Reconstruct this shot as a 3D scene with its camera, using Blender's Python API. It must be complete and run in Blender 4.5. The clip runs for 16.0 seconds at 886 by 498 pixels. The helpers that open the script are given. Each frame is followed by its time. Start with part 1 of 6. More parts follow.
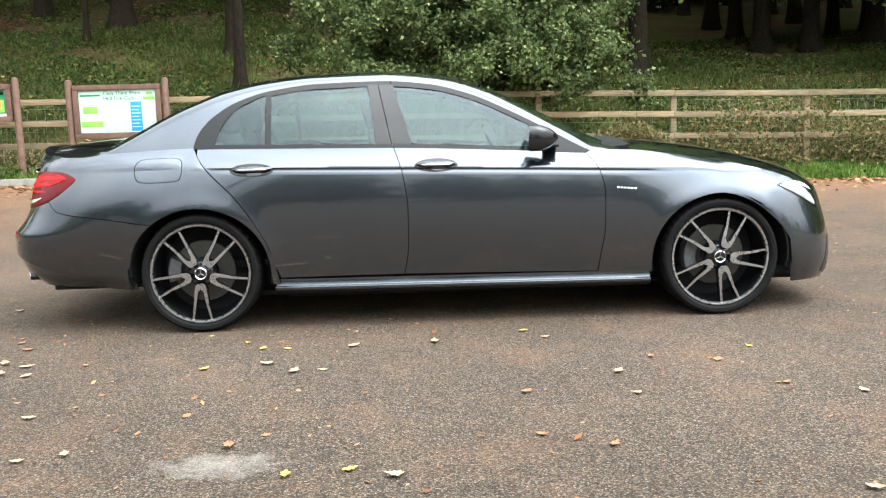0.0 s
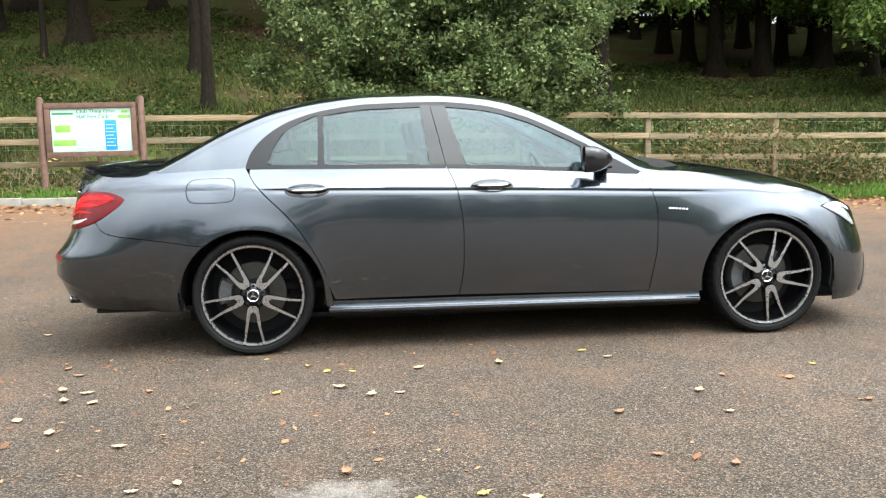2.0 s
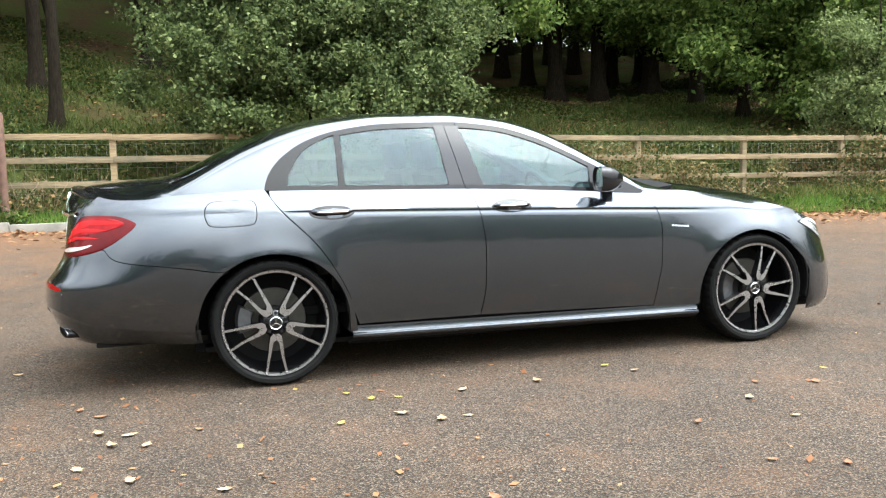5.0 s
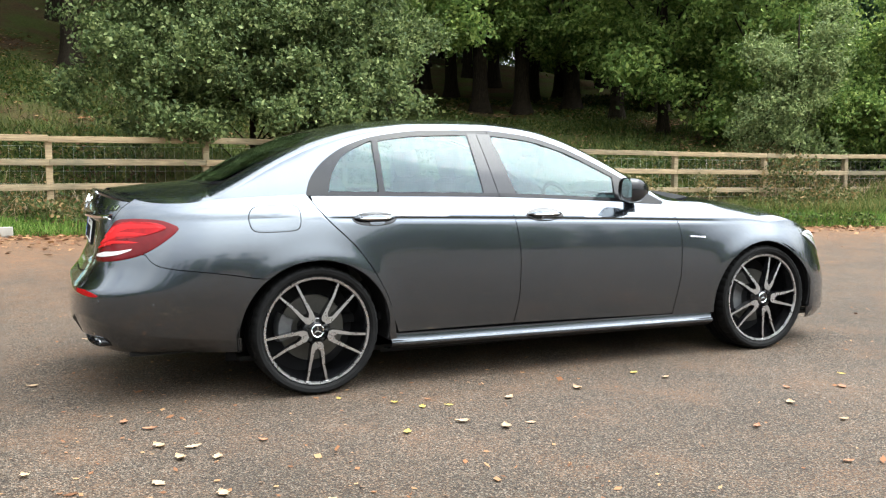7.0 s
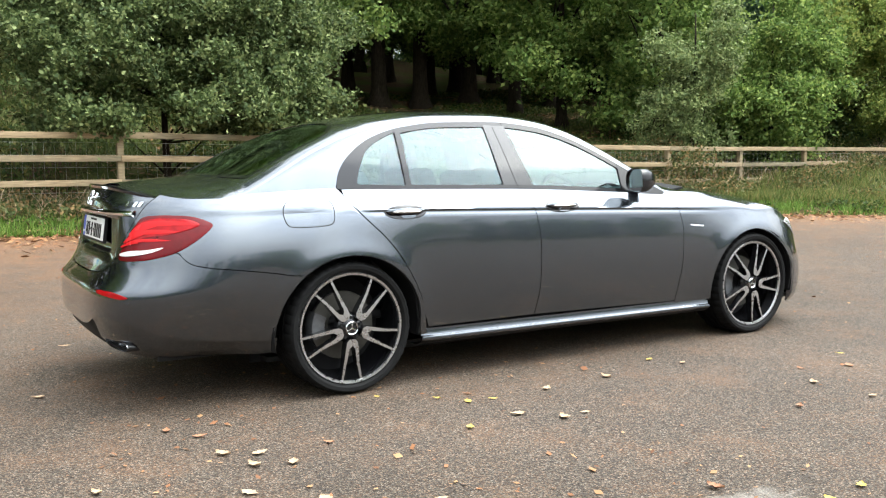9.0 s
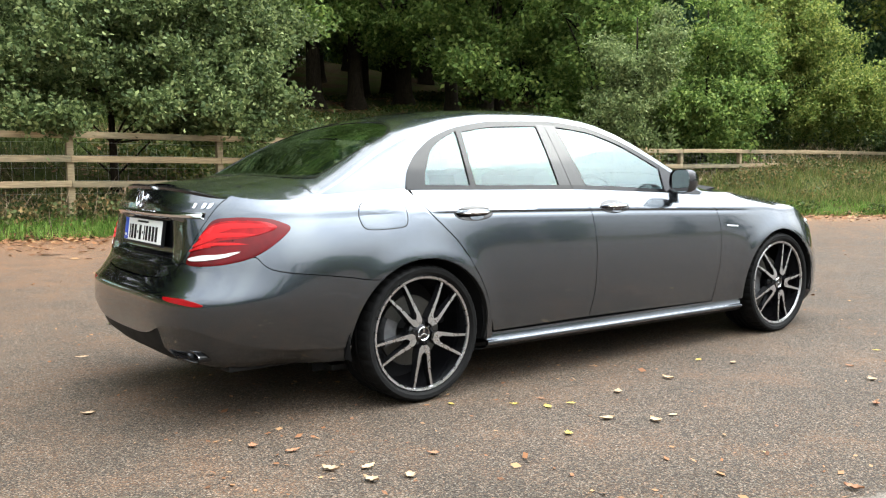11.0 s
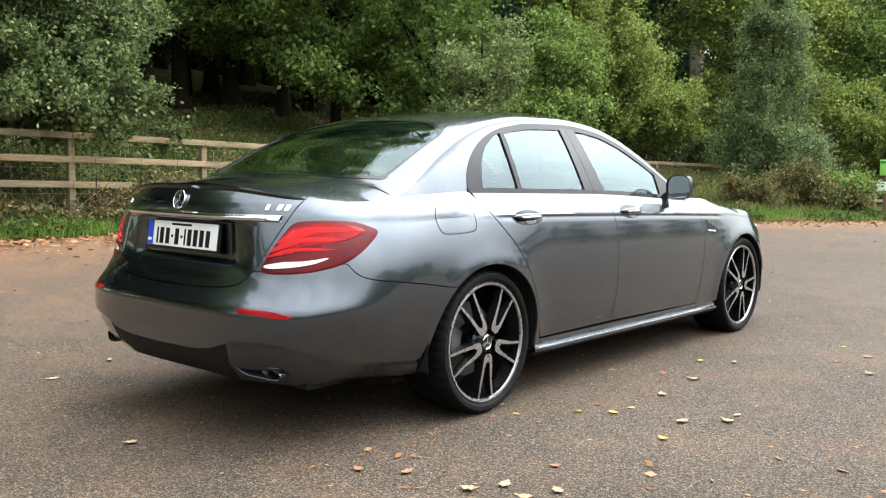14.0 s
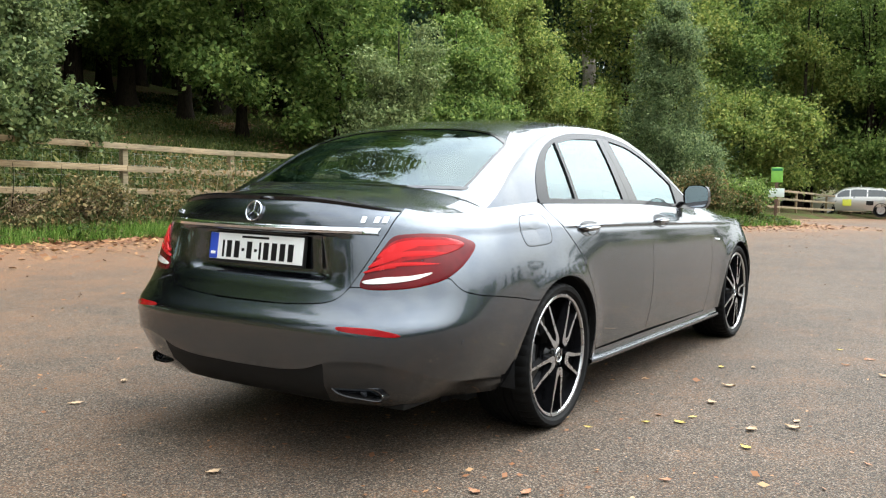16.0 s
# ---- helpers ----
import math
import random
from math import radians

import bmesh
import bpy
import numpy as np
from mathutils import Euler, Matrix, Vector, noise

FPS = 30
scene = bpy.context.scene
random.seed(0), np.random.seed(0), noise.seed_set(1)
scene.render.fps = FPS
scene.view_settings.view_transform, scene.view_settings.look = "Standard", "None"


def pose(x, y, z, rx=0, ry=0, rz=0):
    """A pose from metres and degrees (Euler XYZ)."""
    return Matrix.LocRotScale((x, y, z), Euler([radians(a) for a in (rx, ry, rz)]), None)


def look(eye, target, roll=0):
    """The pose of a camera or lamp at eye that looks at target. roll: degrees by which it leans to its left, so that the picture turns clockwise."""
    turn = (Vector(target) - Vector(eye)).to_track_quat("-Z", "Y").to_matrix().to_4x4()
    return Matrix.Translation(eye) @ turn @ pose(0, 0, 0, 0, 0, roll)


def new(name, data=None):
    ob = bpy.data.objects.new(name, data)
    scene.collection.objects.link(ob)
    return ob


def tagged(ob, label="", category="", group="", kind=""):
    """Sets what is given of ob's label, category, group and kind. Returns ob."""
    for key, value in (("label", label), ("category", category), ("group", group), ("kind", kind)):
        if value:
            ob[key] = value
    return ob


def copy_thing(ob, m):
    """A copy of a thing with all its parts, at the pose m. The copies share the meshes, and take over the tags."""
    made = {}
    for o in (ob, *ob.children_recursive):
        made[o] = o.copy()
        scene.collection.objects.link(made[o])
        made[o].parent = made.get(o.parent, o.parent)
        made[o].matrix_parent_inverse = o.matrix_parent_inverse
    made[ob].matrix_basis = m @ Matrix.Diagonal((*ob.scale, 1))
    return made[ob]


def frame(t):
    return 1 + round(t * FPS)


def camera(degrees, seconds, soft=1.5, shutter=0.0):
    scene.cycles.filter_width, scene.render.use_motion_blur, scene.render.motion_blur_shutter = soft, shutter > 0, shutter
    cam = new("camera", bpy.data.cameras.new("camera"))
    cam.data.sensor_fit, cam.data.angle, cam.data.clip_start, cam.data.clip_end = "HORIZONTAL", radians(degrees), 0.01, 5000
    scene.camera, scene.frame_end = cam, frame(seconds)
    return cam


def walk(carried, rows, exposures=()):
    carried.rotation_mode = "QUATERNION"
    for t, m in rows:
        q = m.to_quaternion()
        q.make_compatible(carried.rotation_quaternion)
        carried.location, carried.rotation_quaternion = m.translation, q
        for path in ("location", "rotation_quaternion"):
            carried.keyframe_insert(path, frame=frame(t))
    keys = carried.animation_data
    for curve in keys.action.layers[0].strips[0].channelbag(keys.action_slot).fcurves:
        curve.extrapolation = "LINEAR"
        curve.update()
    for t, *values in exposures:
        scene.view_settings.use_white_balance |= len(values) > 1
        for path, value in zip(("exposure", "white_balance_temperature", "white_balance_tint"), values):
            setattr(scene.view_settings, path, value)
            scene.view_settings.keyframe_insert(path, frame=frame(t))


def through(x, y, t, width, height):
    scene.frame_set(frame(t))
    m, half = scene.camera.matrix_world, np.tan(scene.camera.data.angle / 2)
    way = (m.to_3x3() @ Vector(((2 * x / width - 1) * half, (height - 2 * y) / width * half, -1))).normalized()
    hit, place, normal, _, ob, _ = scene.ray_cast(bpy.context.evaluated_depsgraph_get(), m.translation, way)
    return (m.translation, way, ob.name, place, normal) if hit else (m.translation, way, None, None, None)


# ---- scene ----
cam = camera(52.4, 16.0, soft=1.2)
METRES, EYE, TILT, LEAN, TURN = 8.0, 1.5, 0.0, 0.0, 0.0
PATH = [
    (0, (1.195, -5.889, 1.137), (1.26, -3.909, 0.858), -1.6),
    (0.5, (1.024, -5.899, 1.145), (1.119, -3.92, 0.871), -1.7),
    (1, (0.88, -5.886, 1.14), (0.982, -3.906, 0.881), -1.4),
    (1.5, (0.712, -5.861, 1.148), (0.859, -3.882, 0.9), -1.3),
    (2, (0.566, -5.832, 1.155), (0.76, -3.856, 0.917), -1.3),
    (2.5, (0.39, -5.812, 1.158), (0.649, -3.842, 0.934), -1.2),
    (3, (0.209, -5.797, 1.162), (0.532, -3.834, 0.952), -1.4),
    (3.5, (0.044, -5.761, 1.162), (0.419, -3.807, 0.959), -1.6),
    (4, (-0.149, -5.693, 1.171), (0.306, -3.756, 0.968), -1.2),
    (6.5, (-1.052, -5.398, 1.177), (-0.319, -3.547, 0.99), -1.0),
    (7, (-1.223, -5.316, 1.168), (-0.431, -3.488, 0.988), -0.1),
    (7.5, (-1.42, -5.23, 1.169), (-0.55, -3.438, 0.989), 0.3),
    (8, (-1.588, -5.123, 1.164), (-0.667, -3.358, 0.976), 0.1),
    (10.5, (-2.34, -4.52, 1.154), (-1.176, -2.905, 0.965), -0.7),
    (11, (-2.474, -4.366, 1.152), (-1.287, -2.768, 0.962), -0.4),
    (11.5, (-2.607, -4.223, 1.143), (-1.373, -2.66, 0.962), -0.1),
    (12, (-2.76, -4.083, 1.143), (-1.464, -2.569, 0.968), 0.0),
    (12.5, (-2.887, -3.922, 1.136), (-1.539, -2.455, 0.963), 0.1),
    (13, (-3.013, -3.753, 1.138), (-1.613, -2.335, 0.963), 0.5),
    (13.5, (-3.131, -3.577, 1.129), (-1.677, -2.215, 0.956), 0.7),
    (14, (-3.269, -3.386, 1.134), (-1.753, -2.094, 0.956), 0.6),
    (14.5, (-3.388, -3.215, 1.128), (-1.825, -1.98, 0.95), 0.6),
    (15, (-3.47, -3.007, 1.138), (-1.876, -1.811, 0.969), 0.4),
    (15.5, (-3.552, -2.815, 1.138), (-1.922, -1.667, 0.979), 0.6),
    (16, (-3.699, -2.635, 1.149), (-2.027, -1.551, 0.984), 0.9),
]
walk(cam, [(t, look(eye, target, roll)) for t, eye, target, roll in PATH], ((0.0, -0.18, 6300, 10), (7.0, -0.19, 6300, 10), (11.0, -0.22, 6350, 10), (13.0, -0.38, 6400, 10), (16.0, -0.40, 6350, 10)))

# ---- light ----
world = bpy.data.worlds.new("overcast_sky")
scene.world = world
world.use_nodes = True
wn = world.node_tree.nodes
wl = world.node_tree.links
sky = wn.new("ShaderNodeTexSky")
sky.sky_type = "NISHITA"
sky.sun_disc = False
sky.sun_elevation = radians(50)
sky.sun_rotation = radians(122.7)
sky.dust_density = 1.5
pale = wn.new("ShaderNodeHueSaturation")
pale.inputs["Saturation"].default_value = 0.4
wl.new(sky.outputs[0], pale.inputs["Color"])
# broken cloud over the whole sky
where = wn.new("ShaderNodeTexCoord")
cloud_noise = wn.new("ShaderNodeTexNoise")
cloud_noise.inputs["Scale"].default_value = 2.6
cloud_noise.inputs["Detail"].default_value = 5.0
wl.new(where.outputs["Generated"], cloud_noise.inputs["Vector"])
cloud_tone = wn.new("ShaderNodeValToRGB")
cloud_tone.color_ramp.elements[0].position, cloud_tone.color_ramp.elements[0].color = 0.35, (0.62, 0.66, 0.71, 1)
cloud_tone.color_ramp.elements[1].position, cloud_tone.color_ramp.elements[1].color = 0.62, (0.97, 1.0, 0.97, 1)
wl.new(cloud_noise.outputs["Fac"], cloud_tone.inputs["Fac"])
# brighter overhead and towards the veiled sun
SUN_WAY = Vector((math.cos(radians(50)) * 0.84, math.cos(radians(50)) * -0.54, math.sin(radians(50)))).normalized()


def world_math(op, a, b):
    node = wn.new("ShaderNodeMath")
    node.operation = op
    for socket, value in zip(node.inputs, (a, b)):
        if isinstance(value, (int, float)):
            socket.default_value = value
        else:
            wl.new(value, socket)
    return node.outputs[0]


split = wn.new("ShaderNodeSeparateXYZ")
wl.new(where.outputs["Generated"], split.inputs[0])
towards = wn.new("ShaderNodeVectorMath")
towards.operation = "DOT_PRODUCT"
towards.inputs[1].default_value = SUN_WAY
wl.new(where.outputs["Generated"], towards.inputs[0])
lift = world_math("ADD", world_math("MULTIPLY", world_math("MAXIMUM", split.outputs["Z"], 0.0), 2.0), 0.27)
veil = world_math("ADD", world_math("MULTIPLY", world_math("POWER", world_math("MAXIMUM", towards.outputs["Value"], 0.0), 4.0), 2.7), 1.0)
cloud_light = wn.new("ShaderNodeVectorMath")
cloud_light.operation = "SCALE"
wl.new(world_math("MULTIPLY", world_math("MULTIPLY", lift, veil), 21.5), cloud_light.inputs["Scale"])
wl.new(cloud_tone.outputs[0], cloud_light.inputs[0])
cover = wn.new("ShaderNodeMix")
cover.data_type = "RGBA"
cover.inputs[0].default_value = 0.8
wl.new(pale.outputs[0], cover.inputs[6])
wl.new(cloud_light.outputs[0], cover.inputs[7])
wl.new(cover.outputs[2], wn["Background"].inputs["Color"])
wn["Background"].inputs["Strength"].default_value = 0.15

sun_data = bpy.data.lights.new("sun", "SUN")
sun_data.energy = 1.7
sun_data.angle = radians(36)
sun_data.color = (0.99, 0.97, 0.88)
sun = new("sun", sun_data)
sun.matrix_world = look(SUN_WAY * 30, (0, 0, 0))


# ---- small builders ----
def curve(*pts):
    """A smooth line through (x, y) points, flat past its ends."""
    xs = np.array([p[0] for p in pts], float)
    ys = np.array([p[1] for p in pts], float)
    d = np.diff(ys) / np.diff(xs)
    m = np.empty(len(xs))
    m[0], m[-1] = d[0], d[-1]
    for i in range(1, len(xs) - 1):
        m[i] = 0 if d[i - 1] * d[i] <= 0 else 2 * d[i - 1] * d[i] / (d[i - 1] + d[i])

    def at(x):
        x = min(max(x, xs[0]), xs[-1])
        i = min(max(int(np.searchsorted(xs, x)) - 1, 0), len(xs) - 2)
        h = xs[i + 1] - xs[i]
        t = (x - xs[i]) / h
        return float((2 * t**3 - 3 * t**2 + 1) * ys[i] + (t**3 - 2 * t**2 + t) * h * m[i]
                     + (3 * t**2 - 2 * t**3) * ys[i + 1] + (t**3 - t**2) * h * m[i + 1])
    return at


def smooth(a, b, x):
    t = min(max((x - a) / (b - a), 0.0), 1.0)
    return t * t * (3 - 2 * t)


def mesh_part(name, verts, faces, material, parent=None, label="", sharp=35, mats=None):
    me = bpy.data.meshes.new(name)
    me.from_pydata([tuple(v) for v in verts], [], faces)
    for m in (material if isinstance(material, (list, tuple)) else [material]):
        me.materials.append(m)
    me.polygons.foreach_set("use_smooth", [True] * len(me.polygons))
    if mats is not None:
        me.polygons.foreach_set("material_index", mats)
    me.update()
    if sharp < 180:
        me.set_sharp_from_angle(angle=radians(sharp))
    ob = new(name, me)
    if parent is not None:
        ob.parent = parent
    if label:
        tagged(ob, label)
    return ob


def part(name, bm, material, parent=None, label="", sharp=35):
    me = bpy.data.meshes.new(name)
    bm.to_mesh(me)
    bm.free()
    for m in (material if isinstance(material, (list, tuple)) else [material]):
        me.materials.append(m)
    me.polygons.foreach_set("use_smooth", [True] * len(me.polygons))
    if sharp < 180:
        me.set_sharp_from_angle(angle=radians(sharp))
    ob = new(name, me)
    if parent is not None:
        ob.parent = parent
    if label:
        tagged(ob, label)
    return ob


def thing(name, label, category, group="", kind="", at=(0, 0, 0)):
    ob = new(name)
    ob.location = at
    ob.empty_display_size = 0.1
    return tagged(ob, label, category, group, kind)


def box_bm(size, at=(0, 0, 0), bevel=0.0, m=None, bm=None):
    """A box with bevelled edges."""
    b = bmesh.new()
    bmesh.ops.create_cube(b, size=1)
    bmesh.ops.scale(b, vec=size, verts=b.verts)
    if bevel:
        bmesh.ops.bevel(b, geom=list(b.edges), offset=bevel, segments=2, affect="EDGES", profile=0.6)
    bmesh.ops.translate(b, vec=at, verts=b.verts)
    if m is not None:
        bmesh.ops.transform(b, matrix=m, verts=b.verts)
    if bm is None:
        return b
    tmp = bpy.data.meshes.new("tmp")
    b.to_mesh(tmp)
    b.free()
    bm.from_mesh(tmp)
    bpy.data.meshes.remove(tmp)
    return bm


def tube(points, radii, sides=8):
    """Verts and faces of a round tube along points."""
    verts, faces = [], []
    pts = [Vector(p) for p in points]
    n = len(pts)
    for i, p in enumerate(pts):
        d = (pts[min(i + 1, n - 1)] - pts[max(i - 1, 0)]).normalized()
        a = d.orthogonal().normalized()
        b = d.cross(a)
        r = radii[i] if isinstance(radii, (list, tuple)) else radii
        for k in range(sides):
            w = 2 * math.pi * k / sides
            verts.append(p + (a * math.cos(w) + b * math.sin(w)) * r)
    for i in range(n - 1):
        for k in range(sides):
            k2 = (k + 1) % sides
            faces.append((i * sides + k, i * sides + k2, (i + 1) * sides + k2, (i + 1) * sides + k))
    faces.append(tuple(range(sides))[::-1])
    faces.append(tuple((n - 1) * sides + k for k in range(sides)))
    return verts, faces


def lathe(profile, segs, close=False, wobble=None):
    """Verts and faces of a profile of (radius, along) turned round the y axis."""
    verts, faces = [], []
    n = len(profile)
    for s in range(segs):
        a = 2 * math.pi * s / segs
        for i, (r, h) in enumerate(profile):
            rr = r + (wobble(s, i) if wobble else 0)
            verts.append((rr * math.cos(a), h, rr * math.sin(a)))
    for s in range(segs):
        s2 = (s + 1) % segs
        for i in range(n if close else n - 1):
            j = (i + 1) % n
            faces.append((s * n + i, s * n + j, s2 * n + j, s2 * n + i))
    return verts, faces


# ---- materials ----
class Nodes:
    """A short way to write a node material."""

    def __init__(self, name):
        self.material = bpy.data.materials.new(name)
        self.material.use_nodes = True
        self.tree = self.material.node_tree
        self.bsdf = self.tree.nodes["Principled BSDF"]
        self.out = self.tree.nodes["Material Output"]

    def add(self, kind, **inputs):
        node = self.tree.nodes.new(kind)
        for key, value in inputs.items():
            self.put(node, key.replace("_", " "), value)
        return node

    def put(self, node, key, value):
        socket = node.inputs[int(key)] if key.isdigit() else node.inputs[key]
        if isinstance(value, bpy.types.NodeSocket):
            self.tree.links.new(value, socket)
        else:
            socket.default_value = value

    def set(self, **inputs):
        for key, value in inputs.items():
            self.put(self.bsdf, key.replace("_", " "), value)
        return self

    def coords(self, scale=1.0):
        c = self.add("ShaderNodeTexCoord").outputs["Object"]
        if scale == 1.0:
            return c
        m = self.add("ShaderNodeMapping", Vector=c)
        m.inputs["Scale"].default_value = (scale,) * 3 if isinstance(scale, (int, float)) else scale
        return m.outputs[0]

    def noise(self, scale, detail=4.0, rough=0.55, vec=None):
        return self.add("ShaderNodeTexNoise", Vector=vec if vec is not None else self.coords(), Scale=scale, Detail=detail, Roughness=rough)

    def ramp(self, fac, *stops):
        node = self.add("ShaderNodeValToRGB", Fac=fac)
        els = node.color_ramp.elements
        while len(els) < len(stops):
            els.new(0.5)
        for e, (p, c) in zip(els, stops):
            e.position = p
            e.color = (*c, 1) if isinstance(c, (list, tuple)) else (c, c, c, 1)
        return node.outputs[0]

    def mix(self, fac, a, b, mode="MIX"):
        node = self.tree.nodes.new("ShaderNodeMix")
        node.data_type, node.blend_type = "RGBA", mode
        for socket, value in ((node.inputs[0], fac), (node.inputs[6], a), (node.inputs[7], b)):
            if isinstance(value, bpy.types.NodeSocket):
                self.tree.links.new(value, socket)
            elif isinstance(value, (tuple, list)):
                socket.default_value = (*value, 1)
            else:
                socket.default_value = value
        return node.outputs[2]

    def math(self, op, a, b=0.0):
        node = self.tree.nodes.new("ShaderNodeMath")
        node.operation = op
        self.put(node, "0", a)
        self.put(node, "1", b)
        return node.outputs[0]

    def bump(self, height, strength=0.3, distance=0.01):
        self.set(Normal=self.add("ShaderNodeBump", Height=height, Strength=strength, Distance=distance).outputs[0])
        return self


def plain(name, colour, rough=0.5, metal=0.0, vary=0.12, scale=8.0, bump=0.0, **more):
    """A surface of one colour with a little grain and wear."""
    n = Nodes(name)
    cloud = n.noise(scale, 5.0)
    dark = tuple(c * (1 - vary) for c in colour)
    light = tuple(min(c * (1 + vary), 1) for c in colour)
    n.set(Base_Color=n.ramp(cloud.outputs["Fac"], (0.3, dark), (0.7, light)), Metallic=metal,
          Roughness=n.ramp(cloud.outputs["Fac"], (0.2, max(rough - 0.06, 0)), (0.8, min(rough + 0.08, 1))))
    n.set(**more)
    if bump:
        n.bump(n.noise(scale * 20, 3.0).outputs["Fac"], bump, 0.002)
    return n.material


def make_paint():
    n = Nodes("grey_metallic_paint")
    flakes = n.add("ShaderNodeTexVoronoi", Vector=n.coords(), Scale=2600.0)
    dust = n.noise(2.5, 6.0)
    tint = n.mix(0.5, n.ramp(flakes.outputs["Distance"], (0.0, (0.053, 0.062, 0.076)), (1.0, (0.098, 0.113, 0.135))),
                 n.ramp(dust.outputs["Fac"], (0.35, (0.069, 0.081, 0.097)), (0.7, (0.082, 0.095, 0.112))))
    n.set(Base_Color=tint, Metallic=1.0, Roughness=0.25, Coat_Weight=1.0, Coat_Roughness=0.05, Coat_IOR=1.62)
    return n.material


def make_glass(name, tint, face=0.09, power=2.5):
    """A thin pane: clear, with gloss that grows towards the edge-on view."""
    n = Nodes(name)
    clear = n.add("ShaderNodeBsdfTransparent", Color=(*tint, 1))
    gloss = n.add("ShaderNodeBsdfGlossy", Color=(0.78, 0.92, 0.94, 1), Roughness=0.01)
    turn = n.add("ShaderNodeLayerWeight", Blend=0.5)
    fac = n.math("ADD", n.math("MULTIPLY", n.math("POWER", turn.outputs["Facing"], power), 1.0 - face), face)
    mix = n.add("ShaderNodeMixShader", Fac=fac)
    n.put(mix, "1", clear.outputs[0])
    n.put(mix, "2", gloss.outputs[0])
    n.tree.links.new(mix.outputs[0], n.out.inputs["Surface"])
    return n.material


PAINT = make_paint()
GLASS = make_glass("side_glass", (0.50, 0.72, 0.73), 0.060, 2.8)
DARK_GLASS = make_glass("rear_glass", (0.36, 0.40, 0.38), 0.035, 3.6)
BLACK_GLOSS = plain("black_gloss_trim", (0.007, 0.007, 0.008), 0.09, Specular_IOR_Level=0.5)
BLACK_SATIN = plain("black_satin_trim", (0.008, 0.008, 0.009), 0.10, Specular_IOR_Level=0.32)
BLACK_PLASTIC = plain("black_plastic", (0.012, 0.012, 0.012), 0.6, bump=0.15, Specular_IOR_Level=0.2)
LINING = plain("dark_cabin_lining", (0.014, 0.014, 0.015), 0.8, Specular_IOR_Level=0.2)
LEATHER = plain("black_leather", (0.030, 0.029, 0.029), 0.6)
CHROME = plain("chrome", (0.75, 0.76, 0.78), 0.08, 1.0, 0.03)
CHROME_DARK = plain("dark_chrome", (0.30, 0.30, 0.31), 0.12, 1.0, 0.05)
MIRROR = plain("mirror_glass", (0.8, 0.84, 0.86), 0.02, 1.0, 0.01)
ALLOY = plain("machined_alloy", (0.52, 0.52, 0.53), 0.28, 1.0, 0.08, 40)
DISC = plain("brake_disc_steel", (0.075, 0.073, 0.066), 0.4, 0.7, 0.15, 30)
CALIPER = plain("grey_caliper", (0.12, 0.123, 0.128), 0.4, 0.6, 0.2, 30)
RUBBER = plain("tyre_rubber", (0.007, 0.007, 0.007), 0.65, vary=0.3, scale=20, bump=0.2, Specular_IOR_Level=0.09)
WHITE_PLATE = plain("plate_white", (0.78, 0.79, 0.77), 0.35, vary=0.04)
BLUE = plain("plate_blue", (0.02, 0.06, 0.42), 0.4)
INK = plain("black_ink", (0.010, 0.010, 0.010), 0.6, Specular_IOR_Level=0.1)
BADGE = plain("bright_badge_metal", (0.85, 0.86, 0.88), 0.5, 0.3, 0.05)


# ---- ground ----
EDGE = curve((-300, 8.6), (-5, 8.6), (8, 8.6), (12.9, 7.4), (17, 5.4), (21, 3.7), (24.0, 2.9), (25.2, 3.3), (26.5, 4.9), (28.5, 6.2), (33, 5.8), (58, 2.6), (400, -40))
FENCE = curve((-300, 9.6), (22, 9.6), (33, 7.4), (58, 4.6), (400, -36))
BASE = curve((-300, 0.3), (-6, 0.0), (11, 0.0), (16, -0.06), (26, -0.24), (40, -0.6), (60, -1.1), (400, -4))
LIFT = curve((-300, 0.42), (-5, 0.30), (-1.5, 0.2), (1, 0.13), (5, 0.1), (9, 0.02), (400, 0.0))
BANK = curve((-300, 0.33), (-4, 0.33), (2, 0.29), (8, 0.225), (14, 0.20), (24, 0.185), (40, 0.06), (400, 0.05))


def ground_z(x, y):
    z = BASE(x) + LIFT(x) * smooth(1.0, 8.6, y)
    d = y - EDGE(x)
    if d > 0:
        z += 0.10 * smooth(0, 0.5, d) + 0.10 * smooth(0.5, 1.3, d)
        far = max(d - 1.3, 0)
        z += BANK(x) * min(far, 45) * smooth(0, 2.5, far) + 0.10 * smooth(0, 6, far) * noise.noise((x * 0.5, y * 0.5, 0))
    return z


FLOOR = Nodes("forest_floor")
c1 = FLOOR.noise(0.6, 6.0)
c2 = FLOOR.noise(14.0, 6.0, 0.7)
FLOOR.set(Base_Color=FLOOR.mix(FLOOR.ramp(c1.outputs["Fac"], (0.40, 0.0), (0.58, 1.0)), FLOOR.ramp(c2.outputs["Fac"], (0.3, (0.020, 0.013, 0.008)), (0.7, (0.105, 0.064, 0.034))),
                               FLOOR.ramp(c2.outputs["Fac"], (0.3, (0.020, 0.028, 0.007)), (0.7, (0.080, 0.100, 0.024)))), Roughness=0.95, Specular_IOR_Level=0.1)
FLOOR.bump(c2.outputs["Fac"], 0.8, 0.06)
FLOOR = FLOOR.material


def graded(a, b, fine_a, fine_b, step, grow=1.25):
    """Steps that are fine between fine_a and fine_b and grow outwards."""
    xs = list(np.arange(fine_a, fine_b + 1e-6, step))
    s = step
    while xs[-1] < b:
        s *= grow
        xs.append(xs[-1] + s)
    s = step
    while xs[0] > a:
        s *= grow
        xs.insert(0, xs[0] - s)
    return xs


